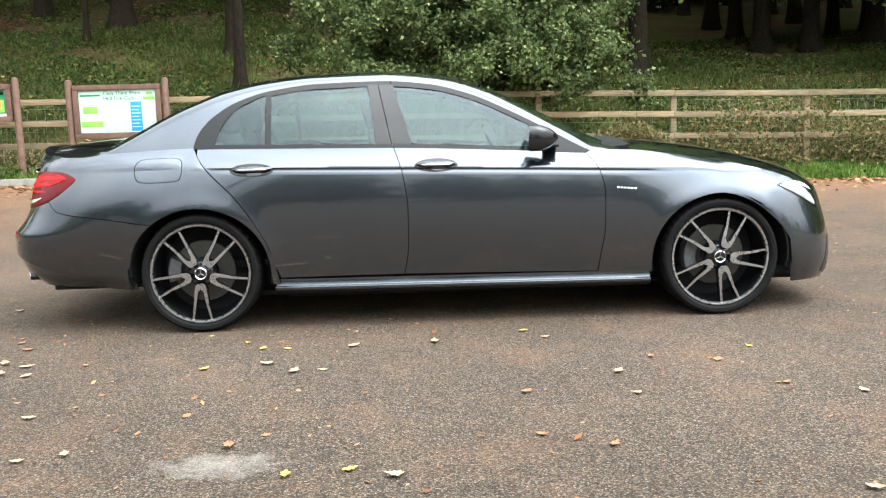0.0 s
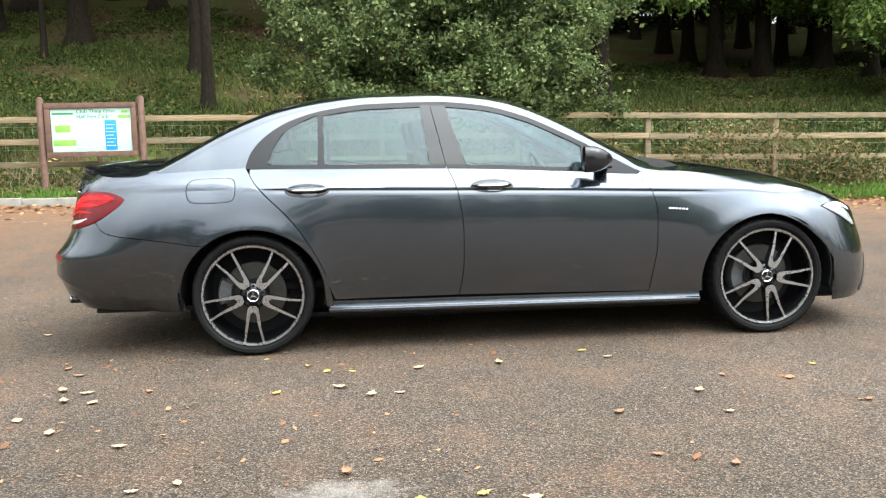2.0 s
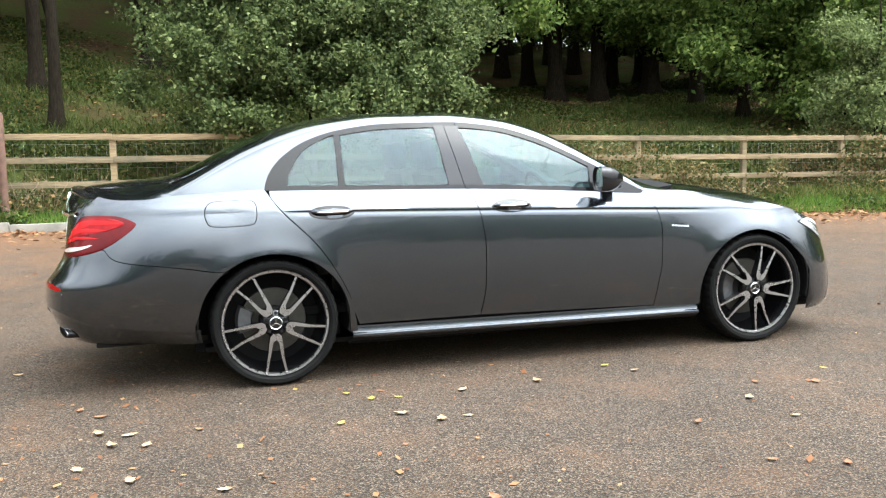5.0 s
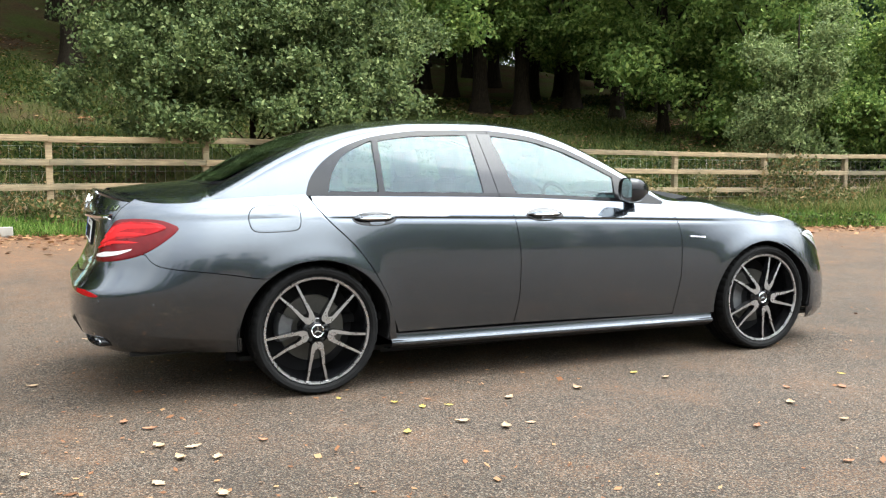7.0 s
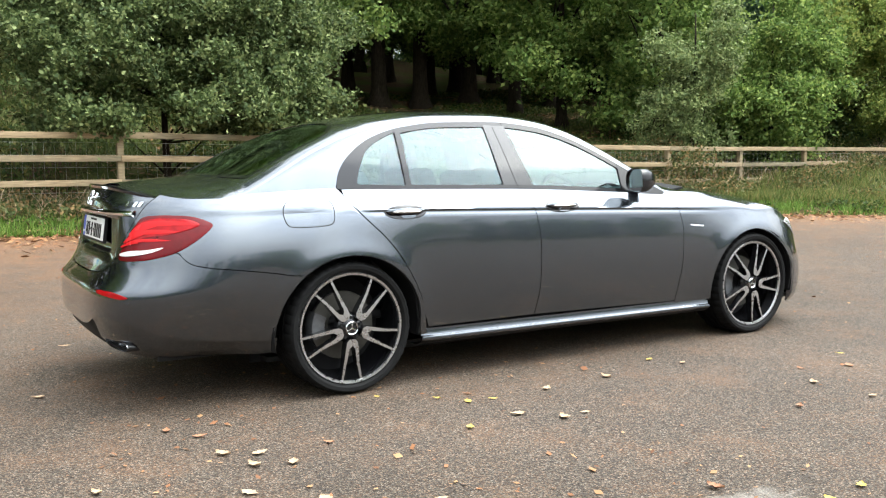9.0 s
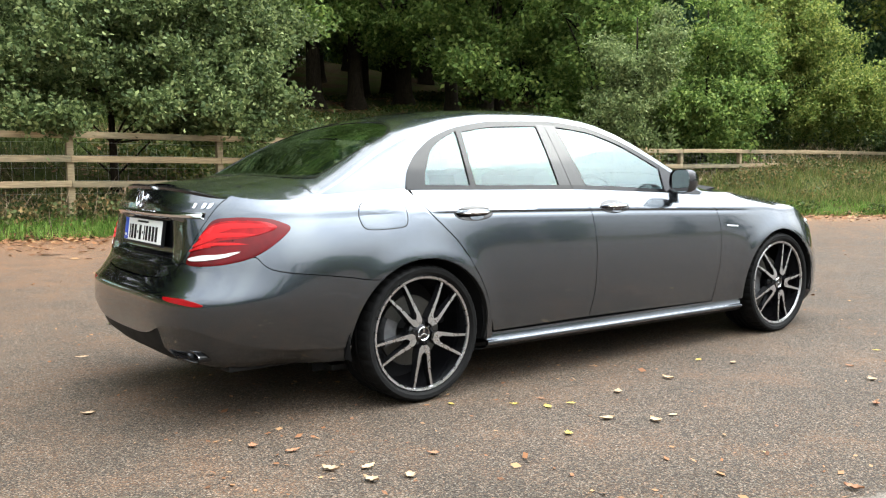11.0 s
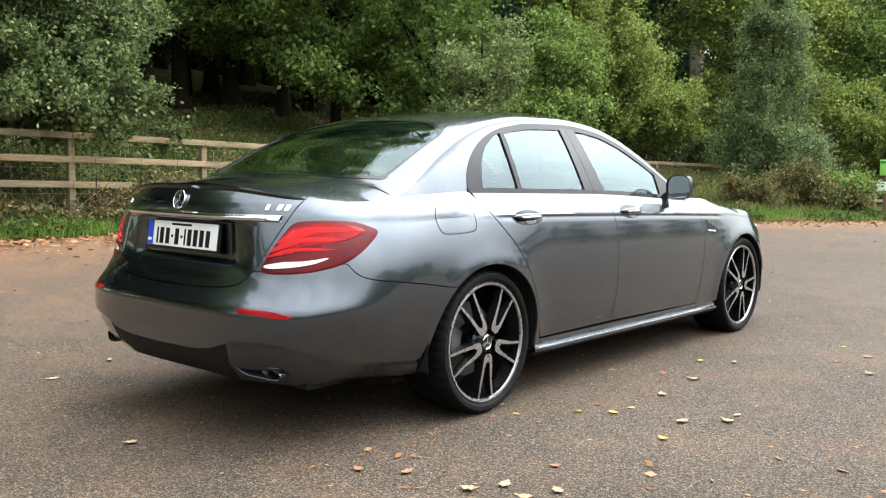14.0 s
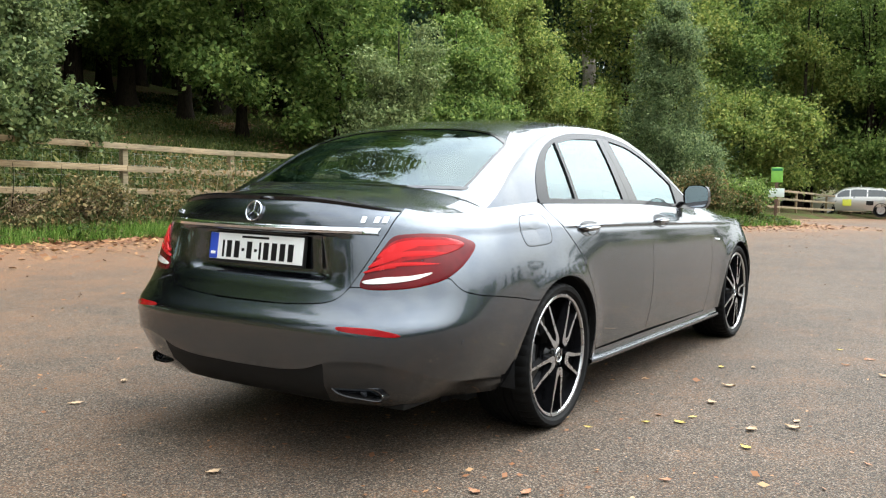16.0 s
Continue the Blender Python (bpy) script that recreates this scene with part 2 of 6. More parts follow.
gx = graded(-1500, 1500, -12, 40, 0.5)
gy = graded(-1500, 1500, 0, 40, 0.5)
verts = []
for x in gx:
    for y in gy:
        z = ground_z(x, y)
        d = y - EDGE(x)
        if d < 0.25:
            z -= 0.05 * smooth(0.25, -0.1, d)
        verts.append((x, y, z))
ny = len(gy)
faces = [(i * ny + j, (i + 1) * ny + j, (i + 1) * ny + j + 1, i * ny + j + 1) for i in range(len(gx) - 1) for j in range(ny - 1)]
tagged(mesh_part("ground", verts, faces, FLOOR, sharp=180), "mossy brown forest floor rising behind the fence", "ground", kind="structure")

ROAD = Nodes("worn_tarmac")
vec = ROAD.coords()
stones = ROAD.add("ShaderNodeTexVoronoi", Vector=vec, Scale=150.0)
parts_of = ROAD.add("ShaderNodeSeparateColor", Color=stones.outputs["Color"])
cloud = ROAD.noise(0.5, 5.0)
blotch = ROAD.noise(2.2, 6.0, 0.65)
fine = ROAD.noise(160.0, 3.0, 0.6)
tone = ROAD.ramp(parts_of.outputs["Red"], (0.0, (0.03042, 0.02574, 0.02184)), (0.45, (0.0624, 0.0546, 0.0468)), (0.82, (0.1209, 0.1061, 0.09048)), (1.0, (0.2106, 0.195, 0.1755)))
tint = ROAD.ramp(parts_of.outputs["Green"], (0.0, (1.16, 0.88, 0.70)), (0.5, (0.96, 0.89, 0.80)), (1.0, (0.92, 0.91, 0.86)))
stone = ROAD.mix(1.0, tone, tint, "MULTIPLY")
gaps = ROAD.ramp(stones.outputs["Distance"], (0.35, 1.0), (0.75, 0.35))
stone = ROAD.mix(1.0, stone, gaps, "MULTIPLY")
stone = ROAD.mix(1.0, stone, ROAD.ramp(cloud.outputs["Fac"], (0.3, (0.85, 0.82, 0.78)), (0.7, (1.28, 1.22, 1.16))), "MULTIPLY")
# leaf dust: patches all over, thick towards the verge
edge = ROAD.add("ShaderNodeAttribute")
edge.attribute_name = "verge"
dust_at = ROAD.math("ADD", ROAD.math("MULTIPLY", edge.outputs["Fac"], 0.52), ROAD.math("MULTIPLY", blotch.outputs["Fac"], 0.62))
dust = ROAD.ramp(ROAD.math("ADD", dust_at, ROAD.math("MULTIPLY", parts_of.outputs["Blue"], 0.16)), (0.43, 0.0), (0.76, 0.9))
stone = ROAD.mix(dust, stone, ROAD.ramp(parts_of.outputs["Blue"], (0.0, (0.060, 0.034, 0.019)), (0.6, (0.165, 0.082, 0.041)), (1.0, (0.24, 0.135, 0.072))))
# a pale rubbed patch
away = ROAD.add("ShaderNodeVectorMath", Vector=vec)
away.operation = "SUBTRACT"
away.inputs[1].default_value = (0.5, -2.93, 0.0)
size = ROAD.add("ShaderNodeVectorMath")
size.operation = "MULTIPLY"
ROAD.tree.links.new(away.outputs[0], size.inputs[0])
size.inputs[1].default_value = (1.9, 3.6, 0.0)
span = ROAD.add("ShaderNodeVectorMath")
span.operation = "LENGTH"
ROAD.tree.links.new(size.outputs[0], span.inputs[0])
worn = ROAD.ramp(ROAD.math("ADD", span.outputs["Value"], ROAD.math("MULTIPLY", ROAD.noise(9.0, 5.0, 0.7).outputs["Fac"], 1.1)), (0.62, 0.6), (1.4, 0.0))
stone = ROAD.mix(worn, stone, ROAD.ramp(fine.outputs["Fac"], (0.3, (0.176, 0.16, 0.14)), (0.7, (0.32, 0.296, 0.264))))
ROAD.set(Base_Color=stone, Specular_IOR_Level=0.25, Roughness=ROAD.ramp(parts_of.outputs["Blue"], (0.0, 0.6), (1.0, 0.95)))
ROAD.bump(ROAD.mix(0.5, stones.outputs["Distance"], fine.outputs["Fac"]), 0.8, 0.007)
ROAD = ROAD.material
rx = graded(-60, 120, -12, 40, 0.4)
verts, verge = [], []
for x in rx:
    e = EDGE(x) + 0.12
    ys = list(np.linspace(-60, -8, 8)) + list(np.linspace(-7, e - 0.5, 26)) + [e - 0.3, e - 0.1, e]
    for y in ys:
        verts.append((x, y, ground_z(x, min(y, e - 0.12))))
        verge.append(math.exp(-max(e - y, 0) / 3.0))
ny = len(ys)
faces = [(i * ny + j, (i + 1) * ny + j, (i + 1) * ny + j + 1, i * ny + j + 1) for i in range(len(rx) - 1) for j in range(ny - 1)]
road = tagged(mesh_part("road", verts, faces, ROAD, sharp=180), "worn brown-grey tarmac with fallen leaves", "road", kind="structure")
road.data.attributes.new("verge", "FLOAT", "POINT").data.foreach_set("value", verge)

# ---- fence ----
WOOD = Nodes("weathered_softwood")
grain = WOOD.noise(6.0, 6.0, 0.65, WOOD.coords((0.6, 9.0, 9.0)))
stain = WOOD.noise(1.7, 5.0, 0.6)
board = WOOD.add("ShaderNodeObjectInfo").outputs["Random"]
bare_wood = WOOD.ramp(grain.outputs["Fac"], (0.25, (0.120, 0.084, 0.048)), (0.55, (0.285, 0.212, 0.120)), (0.8, (0.41, 0.325, 0.20)))
algae = WOOD.ramp(grain.outputs["Fac"], (0.3, (0.051, 0.051, 0.02975)), (0.7, (0.1445, 0.1318, 0.085)))
age = WOOD.math("ADD", WOOD.math("MULTIPLY", stain.outputs["Fac"], 0.9), WOOD.math("MULTIPLY", board, 0.35))
WOOD.set(Base_Color=WOOD.mix(WOOD.ramp(age, (0.54, 0.0), (0.9, 0.85)), bare_wood, algae), Roughness=0.85)
WOOD.bump(grain.outputs["Fac"], 0.4, 0.004)
WOOD = WOOD.material
fence = thing("fence", "weathered pale timber post and rail fence", "fence", at=(0, 0, 0))
POST_X = [-1.25 + 2.33 * k for k in range(-5, 26)]
post_mesh = None


def fence_base(x):
    return curve_fence(x)


curve_fence = curve((-15, 0.54), (-5, 0.50), (-1.75, 0.465), (0.25, 0.465), (3.5, 0.42), (6, 0.365), (9, 0.305), (12, 0.272), (14.5, 0.248), (20, 0.24), (24, 0.19), (28, 0.05), (33, -0.25), (60, -1.3))
for i, x in enumerate(POST_X):
    y = FENCE(x) + 0.06
    z = ground_z(x, y)
    h = curve_fence(x) + 1.19 - z
    part("post", box_bm((0.10, 0.10, h + 0.3), (x, y, z + h / 2 - 0.15), 0.008), WOOD, fence)
for i in range(len(POST_X) - 1):
    a, b = POST_X[i], POST_X[i + 1]
    for k, dz in enumerate((0.42, 0.79, 1.15)):
        p = Vector((a, FENCE(a) - 0.01, curve_fence(a) + dz))
        q = Vector((b, FENCE(b) - 0.01, curve_fence(b) + dz))
        d = q - p
        m = Matrix.Translation((p + q) / 2) @ Matrix.Rotation(math.atan2(d.y, d.x), 4, "Z") @ Matrix.Rotation(-math.asin(d.z / d.length), 4, "Y") @ Matrix.Rotation(radians(random.uniform(-2, 2)), 4, "X")
        part("rail", box_bm((d.length - 0.006, 0.038, 0.095), (0, 0, random.uniform(-0.008, 0.008)), 0.005, m), WOOD, fence)

# ---- leaves ----
def leaf_material(name, dark, mid, light, through=0.35):
    n = Nodes(name)
    rnd = n.add("ShaderNodeNewGeometry").outputs["Random Per Island"]
    col = n.ramp(rnd, (0.0, dark), (0.55, mid), (1.0, light))
    n.set(Base_Color=col, Roughness=0.6, Specular_IOR_Level=0.18)
    trans = n.add("ShaderNodeBsdfTranslucent", Color=col)
    mix = n.add("ShaderNodeMixShader", Fac=through)
    n.put(mix, "1", n.bsdf.outputs[0])
    n.put(mix, "2", trans.outputs[0])
    n.tree.links.new(mix.outputs[0], n.out.inputs["Surface"])
    return n.material


OAK = leaf_material("oak_leaves", (0.050, 0.092, 0.017), (0.130, 0.205, 0.048), (0.30, 0.37, 0.10), 0.45)
SALLOW = leaf_material("grey_green_leaves", (0.033, 0.055, 0.017), (0.084, 0.119, 0.039), (0.215, 0.252, 0.098))
BIRCH = leaf_material("yellow_green_leaves", (0.075, 0.118, 0.022), (0.165, 0.225, 0.050), (0.36, 0.375, 0.10), 0.42)
WILLOW = leaf_material("willow_leaves", (0.0704, 0.1012, 0.0352), (0.1496, 0.198, 0.07392), (0.2904, 0.3344, 0.1364), 0.42)
FEATHER = leaf_material("feathery_leaves", (0.055, 0.088, 0.034), (0.115, 0.165, 0.068), (0.25, 0.30, 0.125), 0.42)
CONIFER = leaf_material("dark_needles", (0.024, 0.055, 0.026), (0.054, 0.104, 0.050), (0.11, 0.175, 0.080))
BRAMBLE = leaf_material("bramble_leaves", (0.03825, 0.0663, 0.0153), (0.09775, 0.1062, 0.03825), (0.255, 0.1615, 0.07225))
GRASS = leaf_material("verge_grass", (0.050, 0.105, 0.015), (0.112, 0.205, 0.034), (0.215, 0.29, 0.070))
FERN = leaf_material("undergrowth_leaves", (0.018, 0.038, 0.008), (0.052, 0.082, 0.018), (0.15, 0.135, 0.036))
# dark bark, its colour lowered further to stand in for the canopy's shade
BARK = Nodes("dark_shaded_bark")
bn = BARK.noise(5.0, 6.0, 0.7, BARK.coords((6, 6, 1.2)))
BARK.set(Base_Color=BARK.ramp(bn.outputs["Fac"], (0.3, (0.006, 0.0045, 0.003)), (0.7, (0.032, 0.025, 0.017))), Roughness=0.9, Specular_IOR_Level=0.08)
BARK.bump(bn.outputs["Fac"], 0.9, 0.03)
BARK = BARK.material


def leaf_mesh(centres, sizes, rng, flat=0.0, long=1.6):
    """Diamond leaves, one at each centre, faces turned more or less upwards, as an array of verts."""
    n = len(centres)
    nrm = rng.normal(size=(n, 3))
    nrm[:, 2] += flat
    nrm /= np.linalg.norm(nrm, axis=1, keepdims=True)
    d = np.cross(nrm, rng.normal(size=(n, 3)))
    d /= np.linalg.norm(d, axis=1, keepdims=True) + 1e-9
    s = np.cross(nrm, d)
    L = sizes[:, None] * long
    W = sizes[:, None]
    v = np.empty((n, 4, 3))
    v[:, 0] = centres - d * L * 0.5
    v[:, 1] = centres + s * W * 0.5 + nrm * W * 0.12 + d * L * 0.08
    v[:, 2] = centres + d * L * 0.5
    v[:, 3] = centres - s * W * 0.5 + nrm * W * 0.12 + d * L * 0.08
    return v.reshape(-1, 3)


def leaf_object(name, verts, material, parent=None):
    n = len(verts) // 4
    me = bpy.data.meshes.new(name)
    me.vertices.add(4 * n)
    me.vertices.foreach_set("co", np.ascontiguousarray(verts, np.float32).ravel())
    me.loops.add(4 * n)
    me.loops.foreach_set("vertex_index", np.arange(4 * n, dtype=np.int32))
    me.polygons.add(n)
    me.polygons.foreach_set("loop_start", np.arange(0, 4 * n, 4, dtype=np.int32))
    me.polygons.foreach_set("loop_total", np.full(n, 4, np.int32))
    me.update(calc_edges=True)
    me.validate()
    me.materials.append(material)
    ob = new(name, me)
    if parent is not None:
        ob.parent = parent
    return ob


def crown_points(blobs, n_clumps, per, spread_r, rng, shell=0.55):
    """Leaf places on sprays round the boughs of a crown made of ellipsoids (x, y, z, rx, ry, rz)."""
    B = np.array(blobs)
    vol = np.prod(B[:, 3:], axis=1) ** 0.8
    n_bough = max(int(n_clumps / 26), 6)
    pick = rng.choice(len(B), n_bough, p=vol / vol.sum())
    d = rng.normal(size=(n_bough, 3))
    d /= np.linalg.norm(d, axis=1, keepdims=True)
    r = rng.uniform(shell**3, 1.0, n_bough) ** (1 / 3)
    bough = B[pick, :3] + d * B[pick, 3:] * r[:, None] * rng.uniform(0.8, 1.12, n_bough)[:, None]
    rad = np.cbrt(np.prod(B[pick, 3:], axis=1)) * rng.uniform(0.22, 0.42, n_bough)
    own = rng.choice(n_bough, n_clumps)
    q = rng.normal(size=(n_clumps, 3))
    q /= np.linalg.norm(q, axis=1, keepdims=True)
    q[:, 2] = q[:, 2] * 0.75 + 0.12
    c = bough[own] + q * rad[own][:, None] * rng.uniform(0.55, 1.25, n_clumps)[:, None]
    # each spray is drawn out along its own way
    way = q + 0.5 * rng.normal(size=q.shape)
    way /= np.linalg.norm(way, axis=1, keepdims=True)
    along = rng.normal(size=(n_clumps * per, 1)) * spread_r * 1.5
    pts = np.repeat(c, per, axis=0) + np.repeat(way, per, axis=0) * along + rng.normal(size=(n_clumps * per, 3)) * spread_r * 0.55
    return c, pts


def make_tree(name, label, at, trunk_h, trunk_r, blobs, clumps, per, spread_r, leaf, material, seed, category="tree", limbs=10, shell=0.55, lean=0.0, flat=0.6, bark=None):
    rng = np.random.default_rng(seed)
    t = thing(name, label, category, at=at)
    ztop = max(b[2] + b[5] * 0.6 for b in blobs) if blobs else trunk_h
    ztop = max(ztop, trunk_h)
    pts, rad = [], []
    for f in (0.0, 0.02, 0.035, 0.055, 0.085, 0.14, 0.25, 0.4, 0.6, 0.8, 1.0):
        pts.append((lean * f * ztop + 0.04 * math.sin(seed + 5 * f), 0.04 * math.cos(seed + 4 * f), -0.3 + (ztop + 0.3) * f))
        rad.append(trunk_r * (1.0 - 0.8 * f) + trunk_r * 0.75 * math.exp(-max(f * (ztop + 0.3) - 0.3, 0) / 0.28))
    v, f = tube(pts, rad, 12)
    trunk = mesh_part("trunk", v, f, bark or BARK, t, sharp=180)
    if blobs:
        c, p = crown_points(blobs, clumps, per, spread_r, rng, shell)
        for k in range(limbs):
            q = c[k]
            s = rng.uniform(0.25, 0.75)
            base = Vector(pts[int(4 + s * 6)])
            midp = base.lerp(Vector(q), 0.5) + Vector((0, 0, 0.15))
            v, f = tube([base, midp, q], [trunk_r * 0.28, trunk_r * 0.18, 0.008], 5)
            mesh_part("limb", v, f, bark or BARK, trunk, sharp=180)
        sz = rng.uniform(0.7, 1.25, len(p)) * leaf
        leaf_object("crown", leaf_mesh(p, sz, rng, flat), material, t)
    return t


def gz(x, y):
    return ground_z(x, y)


def shrub(label, x, y, blobs, clumps, per, spread_r, leaf, material, seed, r=0.07, name="shrub"):
    z = gz(x, y)
    return make_tree(name, label, (x, y, z), 1.0, r, blobs, clumps, per, spread_r, leaf, material, seed, "shrub", limbs=14)


# ---- signs by the fence ----
SIGN_WOOD = plain("brown_stained_timber", (0.12, 0.065, 0.045), 0.7, vary=0.3, scale=12, bump=0.3)
PANEL = plain("pale_green_panel", (0.44, 0.66, 0.55), 0.35, vary=0.05)
PANEL_WHITE = plain("white_panel", (0.68, 0.74, 0.71), 0.35, vary=0.03)
SIGN_GREEN = plain("sign_green", (0.22, 0.50, 0.08), 0.4)
SIGN_DARK_GREEN = plain("sign_dark_green", (0.02, 0.20, 0.07), 0.4)
SIGN_BLUE = plain("sign_blue", (0.02, 0.25, 0.52), 0.4)
SIGN_ORANGE = plain("sign_orange", (0.75, 0.25, 0.08), 0.4)


def notice_board(label, x0, x1, y, z0, z1, ground):
    """A timber board on two round-topped posts, facing -y."""
    b = thing("notice_board", label, "sign", at=(x0, y, ground))
    w, h = x1 - x0, z1 - z0
    z0, z1 = z0 - ground, z1 - ground
    for px in (-0.07, w + 0.07):
        v, f = tube([(px, 0.02, -0.3), (px, 0.02, z1 + 0.05), (px, 0.02, z1 + 0.085), (px, 0.02, z1 + 0.10)], [0.055, 0.055, 0.045, 0.02], 14)
        mesh_part("post", v, f, SIGN_WOOD, b)
    fr = 0.085
    part("backing", box_bm((w, 0.03, h), (w / 2, 0.02, (z0 + z1) / 2), 0.004), SIGN_WOOD, b)
    part("frame_bar", box_bm((w, 0.06, fr), (w / 2, -0.01, z1 - fr / 2), 0.008), SIGN_WOOD, b)
    part("frame_bar", box_bm((w, 0.06, fr), (w / 2, -0.01, z0 + fr / 2), 0.008), SIGN_WOOD, b)
    part("frame_bar", box_bm((fr, 0.058, h - 2 * fr), (fr / 2, -0.01, (z0 + z1) / 2), 0.008), SIGN_WOOD, b)
    part("frame_bar", box_bm((fr, 0.058, h - 2 * fr), (w - fr / 2, -0.01, (z0 + z1) / 2), 0.008), SIGN_WOOD, b)
    panel = part("panel", box_bm((w - 2 * fr - 0.004, 0.008, h - 2 * fr - 0.004), (w / 2, 0.0, (z0 + z1) / 2), 0.001), PANEL, b, "pale green printed panel")
    pw, ph = w - 2 * fr, h - 2 * fr

    def print_on(name, u0, u1, v0, v1, material, proud=0.002):
        part(name, box_bm(((u1 - u0) * pw, 0.002, (v1 - v0) * ph), (fr + (u0 + u1) / 2 * pw, -0.004 - proud, z0 + fr + (v0 + v1) / 2 * ph), 0.0003), material, panel)
    return b, panel, print_on, (fr, pw, ph, z0)


def lettering(text, size, at, material, parent):
    cu = bpy.data.curves.new("text", "FONT")
    cu.body = text
    cu.size = size
    cu.extrude = 0.0006
    tmp = new("text", cu)
    me = bpy.data.meshes.new_from_object(tmp.evaluated_get(bpy.context.evaluated_depsgraph_get()))
    bpy.data.objects.remove(tmp)
    me.materials.append(material)
    ob = new("lettering", me)
    ob.parent = parent
    ob.matrix_basis = pose(*at, 90, 0, 0)
    return ob


DARK_TEXT = plain("dark_green_print", (0.03, 0.10, 0.05), 0.5)
board, panel, print_on, (fr, pw, ph, pz) = notice_board("brown timber information board with a pale green panel", -4.28, -2.86, 9.22, 1.03, 1.89, 0.32)
print_on("map_print", 0.02, 0.29, 0.28, 0.72, PANEL_WHITE)
print_on("map_print", 0.05, 0.24, 0.45, 0.62, SIGN_GREEN, 0.004)
print_on("green_bar", 0.02, 0.30, 0.14, 0.28, SIGN_GREEN)
print_on("white_bar", 0.02, 0.30, 0.02, 0.13, PANEL_WHITE)
print_on("blue_column", 0.665, 0.81, 0.03, 0.72, SIGN_BLUE)
print_on("white_column", 0.835, 0.985, 0.25, 0.72, PANEL_WHITE)
print_on("green_bar", 0.835, 0.985, 0.76, 0.83, SIGN_GREEN)
print_on("dark_bar", 0.02, 0.28, 0.86, 0.90, SIGN_DARK_GREEN)
print_on("dark_bar", 0.88, 0.96, 0.88, 0.94, SIGN_GREEN)
for k in range(9):
    for u in (0.33, 0.48):
        print_on("text_bar", u, u + 0.11 - 0.02 * (k % 3), 0.10 + 0.065 * k, 0.125 + 0.065 * k, PANEL_WHITE)
for k in range(7):
    print_on("text_bar", 0.68, 0.79 - 0.02 * (k % 2), 0.12 + 0.08 * k, 0.14 + 0.08 * k, PANEL, 0.004)
lettering("Club Thine Ifrinn", 0.088, (fr + 0.32 * pw, -0.0075, pz + fr + 0.885 * ph), DARK_TEXT, panel)
lettering("Hell Fire Club", 0.088, (fr + 0.32 * pw, -0.0075, pz + fr + 0.765 * ph), DARK_TEXT, panel)
board, panel, print_on, _ = notice_board("brown timber notice board with a green and white poster", -6.55, -5.22, 9.10, 1.34, 1.94, 0.36)
print_on("green_column", 0.80, 0.995, 0.0, 1.0, SIGN_DARK_GREEN)
print_on("white_bar", 0.84, 0.97, 0.80, 0.92, PANEL_WHITE)
print_on("poster", 0.84, 0.97, 0.15, 0.62, SIGN_GREEN, 0.004)
print_on("poster", 0.84, 0.93, 0.30, 0.60, SIGN_ORANGE, 0.006)
print_on("white_bar", 0.40, 0.99, 0.0, 0.10, PANEL_WHITE, 0.004)

kerb = thing("kerb", "pale worn concrete kerb at the grass edge", "kerb", kind="structure")
CONCRETE = plain("worn_concrete", (0.23, 0.215, 0.185), 0.85, vary=0.25, scale=5, bump=0.4)
for k in range(16):
    x = -16.0 + 0.92 * k
    y = EDGE(x) + 0.02
    part("kerb_stone", box_bm((0.91, 0.13, 0.26), (x, y, ground_z(x, y - 0.1) + 0.0), 0.015), CONCRETE, kerb)

# small green marker on a post at the end of the verge
post = thing("marker_post", "green sign above a white notice on a brown post", "sign", at=(25.0, 3.85, ground_z(25.0, 3.85)))
part("post", box_bm((0.10, 0.10, 1.6), (0, 0, 0.65), 0.01), SIGN_WOOD, post)
part("sign_plate", box_bm((0.02, 0.34, 0.46), (-0.06, 0, 1.40), 0.006), SIGN_GREEN, post, "green sign plate")
part("sign_header", box_bm((0.01, 0.30, 0.07), (-0.075, 0, 1.56), 0.003), SIGN_DARK_GREEN, post)
part("notice", box_bm((0.015, 0.46, 0.26), (-0.062, 0, 0.86), 0.004), PANEL_WHITE, post, "white notice")
post.rotation_euler = (0, 0, radians(13))

# stock wire behind the rails
WIRE = plain("galvanised_wire", (0.35, 0.35, 0.34), 0.5, 0.8)
verts, faces = [], []


def wire(p, q, r):
    v, f = tube([p, q], r, 3)
    b = len(verts)
    verts.extend(v)
    faces.extend([tuple(i + b for i in fc) for fc in f])


for k in range(5):
    for i in range(len(POST_X) - 1):
        a, b = POST_X[i], POST_X[i + 1]
        if b < 24:
            wire((a, FENCE(a) + 0.12, curve_fence(a) + 0.28 + 0.19 * k), (b, FENCE(b) + 0.12, curve_fence(b) + 0.28 + 0.19 * k), 0.0022)
x = POST_X[0]
while x < 23:
    wire((x, FENCE(x) + 0.12, curve_fence(x) + 0.2), (x, FENCE(x) + 0.12, curve_fence(x) + 1.05), 0.0016)
    x += 0.15
mesh_part("stock_wire", verts, faces, WIRE, fence, "thin wire netting", sharp=180)

